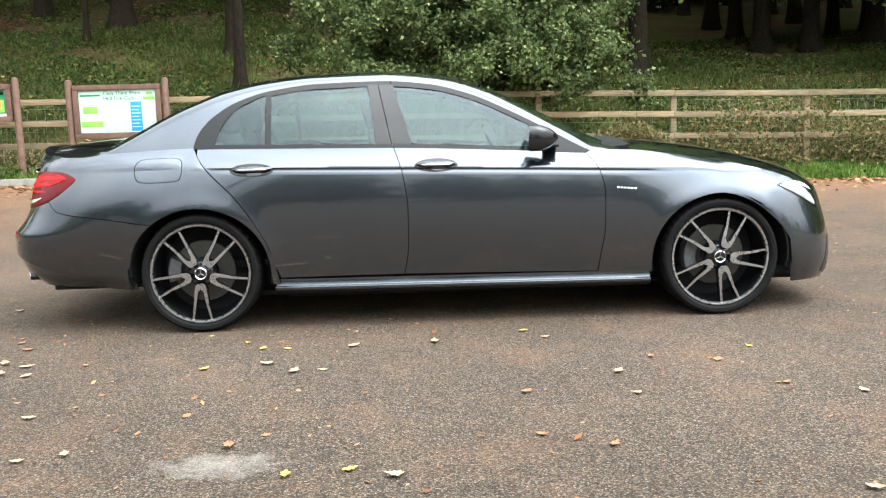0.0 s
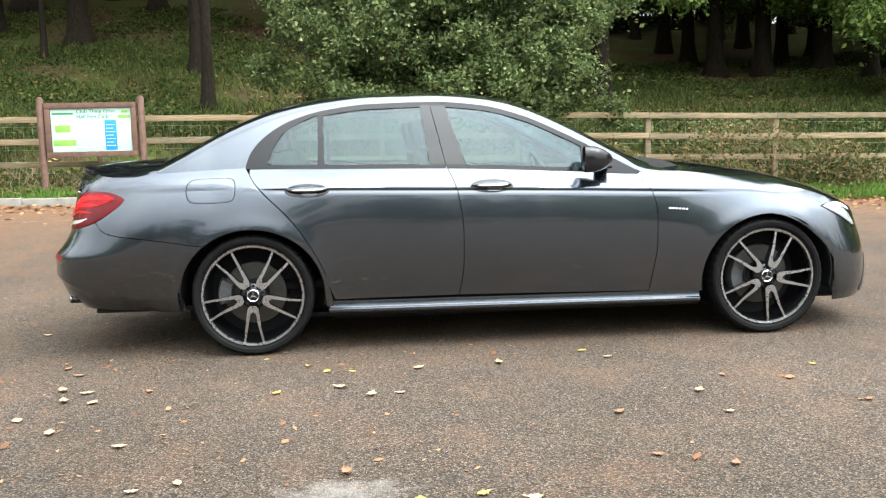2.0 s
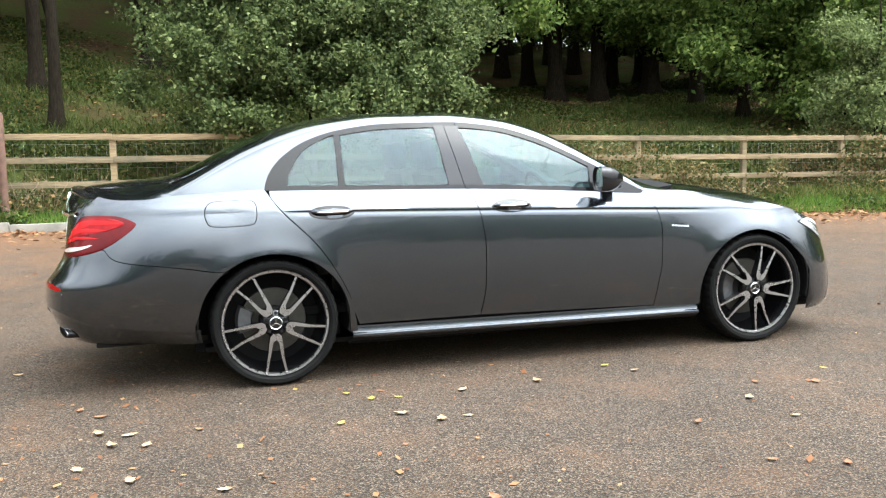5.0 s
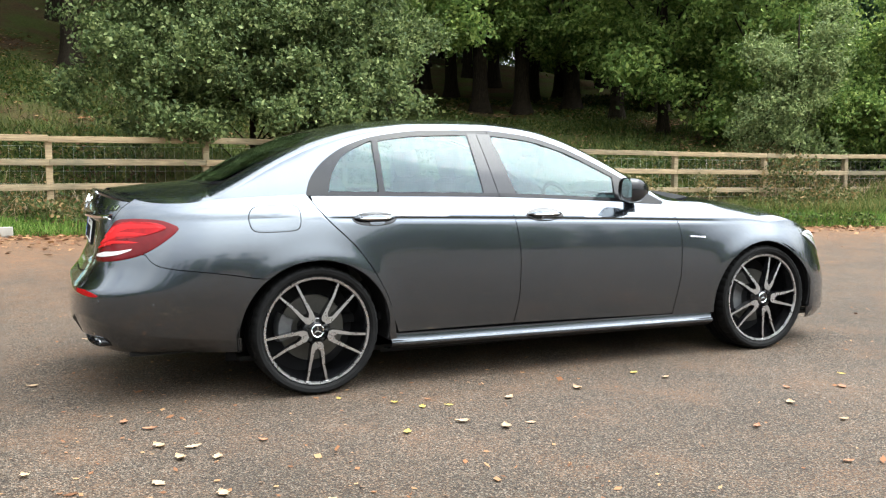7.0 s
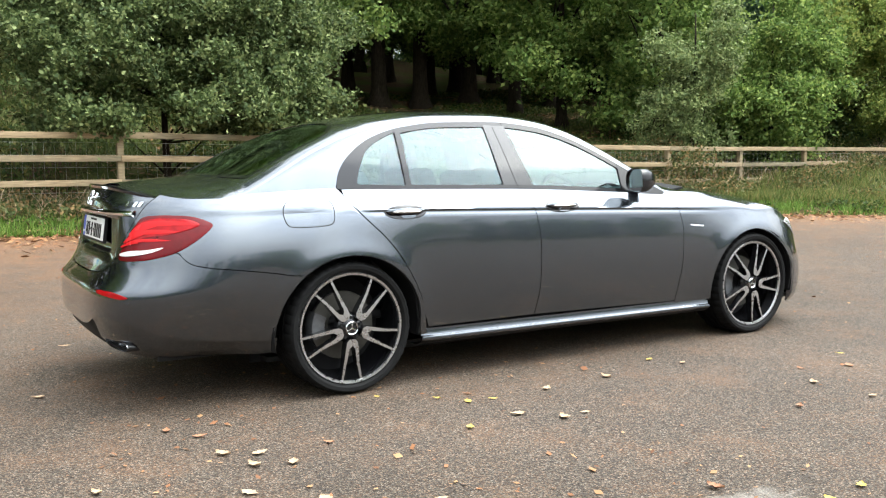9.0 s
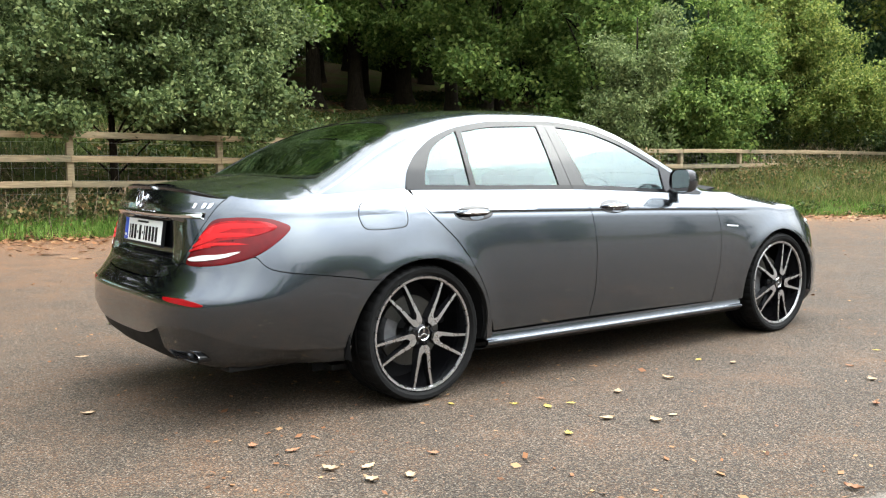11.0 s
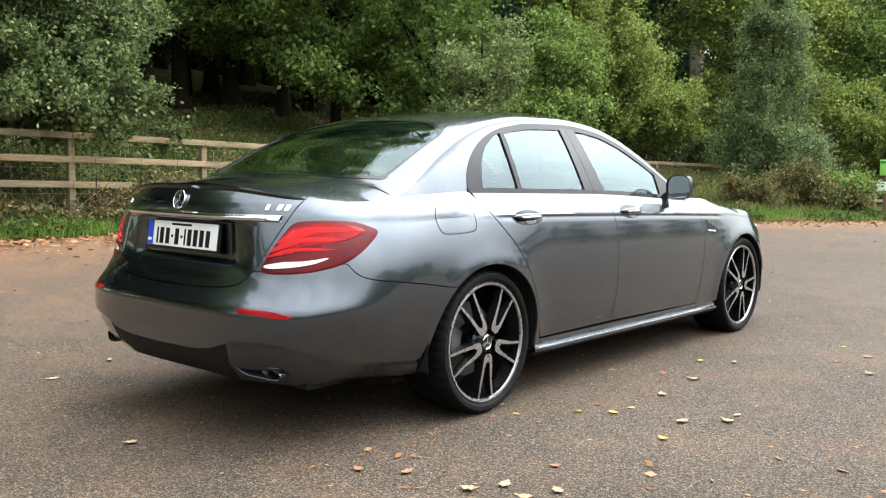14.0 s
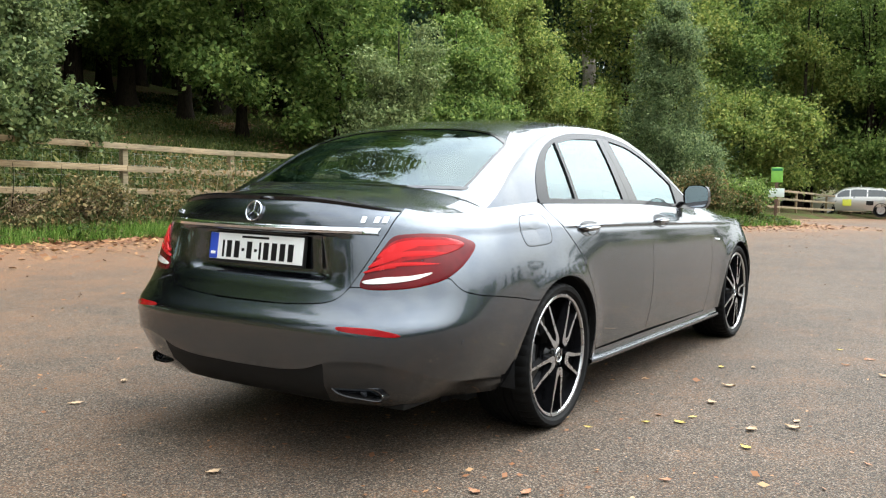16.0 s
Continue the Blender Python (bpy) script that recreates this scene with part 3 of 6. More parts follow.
# ---- shrubs ----
shrub("tall grey-green leafy bush leaning over the fence", 2.2, 11.2,
      [(0, 0, 2.5, 2.6, 1.2, 1.4), (-1.9, -0.2, 1.9, 1.5, 1.0, 1.1), (1.5, -0.5, 1.9, 1.6, 1.1, 1.1), (-0.3, 0.2, 4.0, 2.6, 1.3, 1.5), (2.0, 0.1, 3.3, 1.5, 1.0, 1.3), (2.5, -1.3, 1.25, 0.55, 0.45, 0.5),
       (-1.2, -1.5, 1.75, 0.9, 0.5, 0.7), (0.3, -1.7, 1.5, 1.0, 0.5, 0.65), (1.6, -1.7, 1.45, 1.0, 0.5, 0.65), (2.2, -1.4, 1.9, 0.8, 0.6, 0.8), (0.6, -1.1, 2.6, 1.8, 0.7, 1.0), (0.9, -1.95, 1.15, 0.5, 0.22, 0.3), (1.7, -1.9, 1.0, 0.4, 0.2, 0.32), (0.1, -1.95, 1.2, 0.5, 0.25, 0.3)],
      4000, 40, 0.11, 0.053, SALLOW, 3)
DRY = leaf_material("dry_bracken", (0.075, 0.052, 0.028), (0.150, 0.110, 0.060), (0.27, 0.21, 0.12), 0.3)
for x, y, h in ((3.6, 9.3, 0.26), (4.35, 9.25, 0.36), (5.0, 9.3, 0.30)):
    shrub("dry brown bracken clump against the fence", x, y, [(0, 0, h, 0.42, 0.25, h * 0.9), (0.15, 0.05, h * 1.6, 0.25, 0.18, h * 0.7)], 85, 16, 0.09, 0.024, DRY, int(x * 31), r=0.012)
shrub("light grey-green willow bush behind the fence", 14.4, 10.5,
      [(0, 0, 1.7, 1.3, 1.1, 1.4), (0.3, 0, 3.2, 0.9, 0.9, 1.2), (-0.5, 0.1, 2.4, 0.9, 0.8, 1.0)], 1000, 26, 0.10, 0.055, WILLOW, 11)
shrub("low green bush at the fence", 17.5, 10.8, [(0, 0, 1.4, 1.8, 1.2, 1.3), (1.2, 0.2, 2.2, 1.4, 1.2, 1.5), (-0.6, -0.8, 1.35, 1.3, 0.5, 0.6), (1.4, -0.9, 1.5, 1.2, 0.5, 0.7), (0.6, 0.1, 3.4, 1.3, 1.1, 1.2)], 1200, 26, 0.13, 0.07, OAK, 12)
shrub("yellow-green birch bush behind the fence", 23.2, 11.4,
      [(-1.8, -1.6, 1.5, 1.4, 0.7, 0.8), (0.4, -1.9, 1.5, 1.3, 0.7, 0.8), (0, 0, 2.4, 2.2, 1.7, 1.9), (-0.3, 0, 3.4, 1.4, 1.2, 1.3), (-1.6, 0, 3.6, 1.8, 1.3, 1.8), (-2.4, 0.2, 5.0, 1.2, 1.1, 1.3), (-1.2, 0.1, 4.6, 0.8, 0.8, 1.1), (-3.4, 0.3, 4.0, 1.0, 0.9, 1.3), (0.9, -0.5, 1.4, 1.6, 1.2, 1.3)], 2700, 30, 0.13, 0.062, BIRCH, 13)
shrub("tall blue-green feathery bush at the bend", 25.8, 7.6,
      [(0, 0, 1.5, 2.1, 1.7, 1.5), (0.1, 0, 3.1, 1.6, 1.35, 1.5), (0, 0, 4.7, 1.1, 0.95, 1.4), (0, 0, 6.1, 0.55, 0.5, 1.2), (0.3, -0.4, 1.2, 1.9, 1.3, 1.0)], 2100, 30, 0.13, 0.058, FEATHER, 14)
shrub("light green feathery bush behind the fence", 41.5, 9.2,
      [(0, 0, 3.0, 2.6, 2.2, 2.4), (-1.5, 1.5, 4.5, 1.8, 1.6, 2.2), (1, -1.8, 3.2, 1.8, 1.6, 1.8)], 1400, 22, 0.2, 0.11, BIRCH, 15)
shrub("rough bramble bush on the verge", 21.5, 5.3, [(0, 0, 0.5, 1.5, 1.0, 0.6), (1.6, -0.5, 0.45, 1.2, 0.8, 0.55), (-1.6, 0.8, 0.4, 1.0, 0.7, 0.5)], 520, 26, 0.12, 0.05, BRAMBLE, 16, r=0.02)
shrub("green bush on the end of the verge", 23.8, 4.6, [(0, 0, 0.55, 0.9, 0.7, 0.65)], 300, 26, 0.11, 0.05, OAK, 17, r=0.02)

# ---- woodland trees ----
def oak(x, y, r, seed, low, label="tall oak with low hanging branches", mat=None, clumps=1100):
    mat = mat or OAK
    return make_tree("tree", label, (x, y, gz(x, y)), 12, r,
                     [(0, 0, low + 2.2, 2.6, 2.0, 1.9), (-1.6, -0.8, low + 0.9, 1.5, 1.2, 0.9), (1.7, -0.9, low + 1.0, 1.6, 1.2, 1.0), (0, 0, low + 5.5, 3.2, 2.6, 2.6)],
                     clumps, 26, 0.2, 0.10, mat, seed, limbs=12)


oak(12.45, 23.07, 0.28, 21, 2.6)
oak(12.6, 25.8, 0.24, 22, 3.0, clumps=700)
oak(14.0, 22.8, 0.28, 23, 1.9)
oak(16.1, 22.9, 0.30, 24, 1.6)
oak(15.9, 17.4, 0.16, 28, 0.9)
oak(17.9, 15.2, 0.16, 25, 0.5)
oak(18.55, 21.1, 0.30, 29, 1.4)
oak(22.9, 19.5, 0.30, 30, 1.0)
oak(7.3, 18.4, 0.28, 27, 2.2)


def bare(x, y, r, seed, bark=None, lean=0.0, label="tall dark conifer trunk in the wood", up=0.0):
    return make_tree("tree", label, (x, y, gz(x, y)), 15, r, [(0, 0, 9.5 + up, 3.6, 3.6, 2.4), (0, 0, 13 + up, 3.0, 3.0, 2.6)], 520, 22, 0.35, 0.16, CONIFER, seed, limbs=8, bark=bark, lean=lean)


PALE_BARK = plain("pale_bark", (0.46, 0.40, 0.35), 0.85, vary=0.35, scale=4, bump=0.6)
for i, (x, y, r) in enumerate([(-10.0, 26.0, 0.36), (-6.88, 20.82, 0.30), (-5.55, 25.24, 0.25), (-7.3, 19.0, 0.08), (-2.55, 14.65, 0.13), (-3.24, 17.56, 0.17), (3.4, 27.0, 0.25), (16.0, 20.0, 0.22), (5.0, 24.0, 0.2), (-12.5, 22.0, 0.30)]):
    bare(x, y, r, 40 + i)
bare(40.0, 16.9, 0.45, 60, PALE_BARK, 0.03, "leaning pale larch trunk", 6.0)
bare(44.5, 15.5, 0.36, 61, PALE_BARK, 0.0, "straight pale larch trunk in the wood", 5.0)

# further back: copies of a few trees
far_oak = make_tree("tree", "dense dark green woodland tree", (0, 62, gz(0, 62)), 12, 0.24,
                    [(0, 0, 4.2, 3.0, 3.0, 3.0), (0, 0, 8.5, 3.4, 3.4, 3.4), (0, 0, 1.7, 2.4, 2.4, 1.4), (0, 0, 12, 2.4, 2.4, 2.6)], 1100, 32, 0.34, 0.115, OAK, 71, limbs=10)
far_fir = make_tree("conifer", "dark spruce with drooping branches", (6, 62, gz(6, 62)), 17, 0.25,
                    [(0, 0, 2.5 + 1.35 * k, 2.7 - 0.2 * k, 2.7 - 0.2 * k, 0.75) for k in range(11)], 1300, 18, 0.28, 0.13, CONIFER, 72, limbs=0, shell=0.3)
far_trunk = make_tree("tree", "straight dark trunk in the shaded wood", (12, 62, gz(12, 62)), 14, 0.21,
                      [(0, 0, 8.8, 2.6, 2.6, 2.2), (0, 0, 11.8, 2.4, 2.4, 2.4)], 420, 30, 0.36, 0.12, OAK, 73, limbs=8)
far_birch = make_tree("tree", "light yellow-green woodland tree", (50, 8.2, gz(50, 8.2)), 11, 0.18,
                      [(0, 0, 3.4, 2.4, 2.4, 2.4), (0.4, 0, 6.8, 2.6, 2.6, 2.6), (0, 0.3, 10, 2.0, 2.0, 2.4)], 900, 30, 0.3, 0.11, BIRCH, 74, limbs=8)
tagged(far_birch, group="woodland trees")
for ob in (far_oak, far_fir, far_trunk):
    tagged(ob, group="woodland trees")
rng = np.random.default_rng(9)
spots = []


def plant(x, y, kinds):
    kind = kinds[int(rng.integers(len(kinds)))]
    # a clear line to the pale larches
    if 26 < x < 39 and abs(y - 1.0 - (-3.6 + (x + 3.4) * 0.470)) < 5.0:
        return
    m = Matrix.Translation((x, y, gz(x, y) - 0.1)) @ Matrix.Rotation(rng.uniform(0, 6.28), 4, "Z")
    ob = copy_thing(kind, m)
    s = rng.uniform(0.9, 1.2)
    ob.scale = (s, s, s * (1.7 if y > 20 else 1.0 if y < -8 else 1.0))
    spots.append((x, y))


for x in np.arange(-34, 46, 4.2):
    for y in (24.5, 29, 34, 40):
        xx, yy = x + rng.uniform(-1.5, 1.5), y + rng.uniform(-1.5, 1.5)
        if y < 27 and (-12 < xx < 3 or 7 < xx < 14):
            continue
        plant(xx, yy, (far_trunk, far_trunk, far_oak) if y < 36 else (far_oak, far_oak, far_fir))
for x in np.arange(-45, 60, 5.0):
    plant(x + rng.uniform(-1, 1), 47 + rng.uniform(-2, 2), (far_oak, far_fir))
for x in np.arange(-48, 70, 4.5):
    plant(x + rng.uniform(-1, 1), 53 + rng.uniform(-2, 2), (far_oak, far_fir))
    plant(x + rng.uniform(-1, 1), 58 + rng.uniform(-2, 2), (far_fir, far_oak))
for k in range(9):
    plant(27 + 4.2 * k + rng.uniform(-1, 1), 14.5 + rng.uniform(-1, 2) - 0.12 * k * 4, (far_oak, far_birch, far_fir) if k > 2 else (far_birch,))
    plant(28 + 5.0 * k + rng.uniform(-1, 1), 21 + rng.uniform(-1, 2), (far_fir, far_fir, far_oak))
for k in range(5):
    plant(54 + 3 * (k % 3) + rng.uniform(-1, 1), 9 - 3.2 * k + rng.uniform(-1, 1), (far_oak, far_fir))
    plant(66 + rng.uniform(-1, 1), 12 - 4.5 * k + rng.uniform(-1, 1), (far_oak, far_fir))
for x, y in ((54, 5.4), (57, 9.5), (47, 12.5), (60, 3.5)):
    plant(x, y, (far_birch, far_oak))
for x, y in ((62, 13), (68, 8), (74, 3), (43.5, 20.5), (30, 19.5), (33.5, 21.5), (37, 24.5), (41.5, 27), (46, 30.5), (50, 33.5), (56, 38), (46, 22.5), (44, 26), (49, 19), (51, 24), (41, 23.5)):
    plant(x, y, (far_oak, far_fir))
# leaf colour darkened to give the low bushes their shade
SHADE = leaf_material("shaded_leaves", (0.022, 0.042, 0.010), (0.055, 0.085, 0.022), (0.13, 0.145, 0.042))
# high crowns over the edge of the wood, added out of view to shade the bank
for x, y, k in ((-13, 17.5, 1.0), (-9.8, 22.5, 0.95), (-0.6, 21.0, 1.0), (3.6, 20.0, 1.0), (20.4, 23.5, 1.0), (17.4, 26.0, 1.1), (-7.6, 28.0, 1.1)):
    shade_tree = copy_thing(far_trunk, Matrix.Translation((x, y, gz(x, y) - 0.1)) @ Matrix.Rotation(x * 2.3, 4, "Z"))
    shade_tree.scale = (1.25 * k, 1.25 * k, 0.95 * k)
for x, y in ((15.2, 41.0), (18.2, 44.5), (12.6, 37.5)):
    tree = copy_thing(far_oak, Matrix.Translation((x, y, gz(x, y) - 0.1)) @ Matrix.Rotation(x * 1.9, 4, "Z"))
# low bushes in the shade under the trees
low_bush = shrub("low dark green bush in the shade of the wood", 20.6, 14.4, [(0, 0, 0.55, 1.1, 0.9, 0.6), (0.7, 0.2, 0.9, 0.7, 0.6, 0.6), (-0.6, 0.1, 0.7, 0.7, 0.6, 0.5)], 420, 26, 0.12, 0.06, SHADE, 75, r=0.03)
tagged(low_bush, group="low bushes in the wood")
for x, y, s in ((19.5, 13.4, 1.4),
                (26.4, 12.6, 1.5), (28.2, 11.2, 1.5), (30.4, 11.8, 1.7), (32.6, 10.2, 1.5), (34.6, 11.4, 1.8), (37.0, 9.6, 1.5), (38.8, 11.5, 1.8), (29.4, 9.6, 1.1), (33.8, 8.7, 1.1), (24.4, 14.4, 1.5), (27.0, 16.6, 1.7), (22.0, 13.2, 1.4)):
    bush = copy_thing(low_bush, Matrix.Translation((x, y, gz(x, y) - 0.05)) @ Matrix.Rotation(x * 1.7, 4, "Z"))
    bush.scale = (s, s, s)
# the trees that stand round the open side of the car park
for k in range(31):
    side_y = -64 - 30 * smooth(22, 60, -100 + 6.6 * k)
    plant(-100 + 6.6 * k + rng.uniform(-2, 2), side_y + rng.uniform(-4, 3), (far_oak, far_oak, far_fir))
    plant(-97 + 6.6 * k + rng.uniform(-2, 2), side_y - 7 + rng.uniform(-3, 3), (far_oak, far_fir))
for k in range(10):
    plant(112 + rng.uniform(-3, 3), -14 - 8 * k, (far_oak, far_fir))
for k in range(26):
    plant(-76 - 8 * (k % 2) + rng.uniform(-2, 2), -60 + 4.2 * k + rng.uniform(-1.5, 1.5), (far_oak, far_oak, far_fir))


# ---- verge, brambles, litter ----
def scatter(n, x0, x1, y0, y1, keep, seed):
    """Random ground places between two lines of the plan, kept by a chance keep(x, y)."""
    r = np.random.default_rng(seed)
    pts = []
    while len(pts) < n:
        x = r.uniform(x0, x1)
        y = r.uniform(y0(x), y1(x))
        if r.uniform() < keep(x, y):
            pts.append((x, y, ground_z(x, y)))
    return np.array(pts), r


pts, r = scatter(58000, -9, 31, lambda x: EDGE(x) + 0.02, lambda x: min(FENCE(x) - 0.1, EDGE(x) + 2.6), lambda x, y: 0.25 + 0.75 * smooth(-0.3, 0.3, noise.noise((x * 0.9, y * 1.5, 3.0))), 31)
n = len(pts)
high = r.uniform(0.07, 0.20, n) * (0.8 + 0.6 * r.uniform(size=n))
lean_v = r.normal(size=(n, 3)) * 0.45
d = np.stack([lean_v[:, 0], lean_v[:, 1], np.ones(n)], 1)
d /= np.linalg.norm(d, axis=1, keepdims=True)
s_ = np.stack([r.normal(size=n), r.normal(size=n), np.zeros(n)], 1)
s_ /= np.linalg.norm(s_, axis=1, keepdims=True)
v = np.empty((n, 4, 3))
v[:, 0] = pts - d * 0.02
v[:, 1] = pts + d * high[:, None] * 0.45 + s_ * 0.007
v[:, 2] = pts + d * high[:, None]
v[:, 3] = pts + d * high[:, None] * 0.45 - s_ * 0.007
tagged(leaf_object("grass", v.reshape(-1, 3), GRASS), "bright green rough grass along the verge", "grass", kind="stuff")
pts, r = scatter(26000, 11, 29, lambda x: EDGE(x) + 1.0, lambda x: max(FENCE(x), EDGE(x) + 1.4), lambda x, y: 0.3 + 0.7 * smooth(-0.3, 0.3, noise.noise((x * 0.8, y * 0.9, 23.0))), 42)
n = len(pts)
high = r.uniform(0.15, 0.42, n)
d = np.stack([r.normal(size=n) * 0.4, r.normal(size=n) * 0.4, np.ones(n)], 1)
d /= np.linalg.norm(d, axis=1, keepdims=True)
s_ = np.stack([r.normal(size=n), r.normal(size=n), np.zeros(n)], 1)
s_ /= np.linalg.norm(s_, axis=1, keepdims=True)
v = np.empty((n, 4, 3))
v[:, 0] = pts - d * 0.02
v[:, 1] = pts + d * high[:, None] * 0.45 + s_ * 0.010
v[:, 2] = pts + d * high[:, None] + np.array([0.0, 0.0, -0.05])
v[:, 3] = pts + d * high[:, None] * 0.45 - s_ * 0.010
ROUGH_GRASS = leaf_material("rough_grass", (0.051, 0.085, 0.017), (0.119, 0.1445, 0.03825), (0.255, 0.2125, 0.085))
tagged(leaf_object("grass", v.reshape(-1, 3), ROUGH_GRASS), "long rough yellowing grass on the wide verge", "grass", kind="stuff")
pts, r = scatter(12000, -9, 27, lambda x: EDGE(x) + 0.1, lambda x: EDGE(x) + 1.0, lambda x, y: smooth(0.0, 0.35, noise.noise((x * 0.8, y * 1.2, 8.0))), 32)
pts[:, 2] += r.uniform(0.02, 0.16, len(pts))
tagged(leaf_object("weeds", leaf_mesh(pts, r.uniform(0.03, 0.07, len(pts)), r, 1.5, 1.3), FERN), "low leafy weeds in the grass", "weeds", kind="stuff")


def bramble_high(x):
    return 0.15 + 0.75 * smooth(-0.25, 0.45, noise.noise((x * 0.33, 2.0, 5.0))) + 0.1 * noise.noise((x * 2.0, 1.0, 5.0))


pts, r = scatter(70000, -9, 31, lambda x: FENCE(x) - 0.55, lambda x: FENCE(x) + 1.5, lambda x, y: 0.3 + 0.7 * smooth(-0.2, 0.3, noise.noise((x * 0.8, y, 1.0))), 33)
for p in pts:
    p[2] += r.uniform(0, 1) ** 0.7 * max(bramble_high(p[0]) * 1.05, 0.08) * (0.7 if p[0] < 3.4 else 1.25 if p[0] < 14 else 0.6)
tagged(leaf_object("brambles", leaf_mesh(pts, r.uniform(0.03, 0.065, len(pts)), r, 0.4, 1.4), BRAMBLE), "tangled brown and green brambles along the fence", "brambles", kind="stuff")
pts, r = scatter(42000, 12, 28, lambda x: EDGE(x) + 0.9, lambda x: max(FENCE(x) + 0.3, EDGE(x) + 1.2), lambda x, y: smooth(-0.25, 0.25, noise.noise((x * 0.6, y * 0.8, 21.0))), 39)
for p in pts:
    p[2] += r.uniform(0, 1) ** 0.8 * (0.12 + 0.36 * smooth(-0.2, 0.5, noise.noise((p[0] * 0.5, p[1] * 0.7, 22.0)))) * smooth(0.8, 1.8, p[1] - EDGE(p[0]))
tagged(leaf_object("brambles", leaf_mesh(pts, r.uniform(0.035, 0.065, len(pts)), r, 0.5, 1.4), BRAMBLE), "low brown and green brambles on the wide verge", "brambles", kind="stuff")
TANGLE = leaf_material("dry_bramble_leaves", (0.051, 0.0765, 0.0221), (0.136, 0.1232, 0.051), (0.306, 0.221, 0.102), 0.25)
pts, r = scatter(11000, 3.2, 11.0, lambda x: 9.0, lambda x: 9.62, lambda x, y: smooth(-0.25, 0.35, noise.noise((x * 0.9, y, 17.0))), 41)
for p in pts:
    p[2] += r.uniform(0, 1) ** 0.9 * (0.25 + 0.75 * smooth(-0.3, 0.4, noise.noise((p[0] * 0.7, 3.0, 18.0))))
tagged(leaf_object("brambles", leaf_mesh(pts, r.uniform(0.025, 0.055, len(pts)), r, 0.3, 1.5), TANGLE), "dry brown bramble tangle against the fence rails", "brambles", kind="stuff")
# dead stalks among the brambles
verts, faces = [], []
pts, r = scatter(1500, -9, 26, lambda x: FENCE(x) - 0.5, lambda x: FENCE(x) + 1.0, lambda x, y: 1.0, 34)
for p in pts:
    h = r.uniform(0.3, 1.0) * (bramble_high(p[0]) + 0.2)
    q = (p[0] + r.normal() * 0.25, p[1] + r.normal() * 0.15, p[2] + h)
    m_ = ((p[0] + q[0]) / 2 + r.normal() * 0.04, (p[1] + q[1]) / 2, p[2] + h * 0.6)
    vv, ff = tube([p, m_, q], [0.005, 0.004, 0.002], 3)
    b0 = len(verts)
    verts.extend(vv)
    faces.extend([tuple(i + b0 for i in fc) for fc in ff])
STALK = plain("dry_stalks", (0.28, 0.20, 0.13), 0.9, vary=0.4)
tagged(mesh_part("dry_stalks", verts, faces, STALK, sharp=180), "dry brown plant stalks by the fence", "stalks", kind="stuff")
# undergrowth on the bank
pts, r = scatter(170000, -16, 38, lambda x: FENCE(x) + 0.8, lambda x: FENCE(x) + 16, lambda x, y: smooth(-0.25 - 0.3 * smooth(18, 24, x), 0.3, noise.noise((x * 0.35, y * 0.5, 4.0))), 35)
pts[:, 2] += r.uniform(0, 1, len(pts)) ** 1.5 * (0.10 + 0.30 * np.exp(-np.maximum(pts[:, 1] - 12.0, 0) / 3.0))
tagged(leaf_object("undergrowth", leaf_mesh(pts, r.uniform(0.035, 0.085, len(pts)), r, 0.8, 1.6), FERN), "ferns and low green undergrowth on the bank", "undergrowth", kind="stuff")
pts, r = scatter(90000, -15, 26, lambda x: FENCE(x) + 0.3, lambda x: FENCE(x) + 11, lambda x, y: 0.15 + 0.85 * smooth(-0.25, 0.3, noise.noise((x * 0.4, y * 0.6, 44.0))), 45)
n = len(pts)
high = r.uniform(0.10, 0.34, n)
d = np.stack([r.normal(size=n) * 0.5, r.normal(size=n) * 0.5, np.ones(n)], 1)
d /= np.linalg.norm(d, axis=1, keepdims=True)
s_ = np.stack([r.normal(size=n), r.normal(size=n), np.zeros(n)], 1)
s_ /= np.linalg.norm(s_, axis=1, keepdims=True)
v = np.empty((n, 4, 3))
v[:, 0] = pts - d * 0.02
v[:, 1] = pts + d * high[:, None] * 0.5 + s_ * 0.010
v[:, 2] = pts + d * high[:, None] + np.array([0.0, 0.0, -0.04])
v[:, 3] = pts + d * high[:, None] * 0.5 - s_ * 0.010
BANK_GRASS = leaf_material("bank_grass", (0.022, 0.042, 0.008), (0.058, 0.086, 0.020), (0.135, 0.140, 0.040))
tagged(leaf_object("grass", v.reshape(-1, 3), BANK_GRASS), "dark mossy grass on the shaded bank", "grass", kind="stuff")
LITTER = leaf_material("fallen_leaf_brown", (0.1105, 0.051, 0.0255), (0.238, 0.1105, 0.051), (0.357, 0.221, 0.1105), 0.1)


def flat_leaves(pts, sizes, r, rise=0.004):
    n = len(pts)
    a = r.uniform(0, 6.28, n)
    d = np.stack([np.cos(a), np.sin(a), r.normal(size=n) * 0.15], 1) * sizes[:, None] * 0.75
    s = np.stack([-np.sin(a), np.cos(a), r.normal(size=n) * 0.25], 1) * sizes[:, None] * 0.4
    c = pts + np.array([0, 0, rise])
    up = np.zeros((n, 3))
    up[:, 2] = np.abs(d[:, 2]) + np.abs(s[:, 2])
    v = np.empty((n, 4, 3))
    v[:, 0], v[:, 1], v[:, 2], v[:, 3] = c - d + up, c + s + up, c + d + up, c - s + up
    return v.reshape(-1, 3)


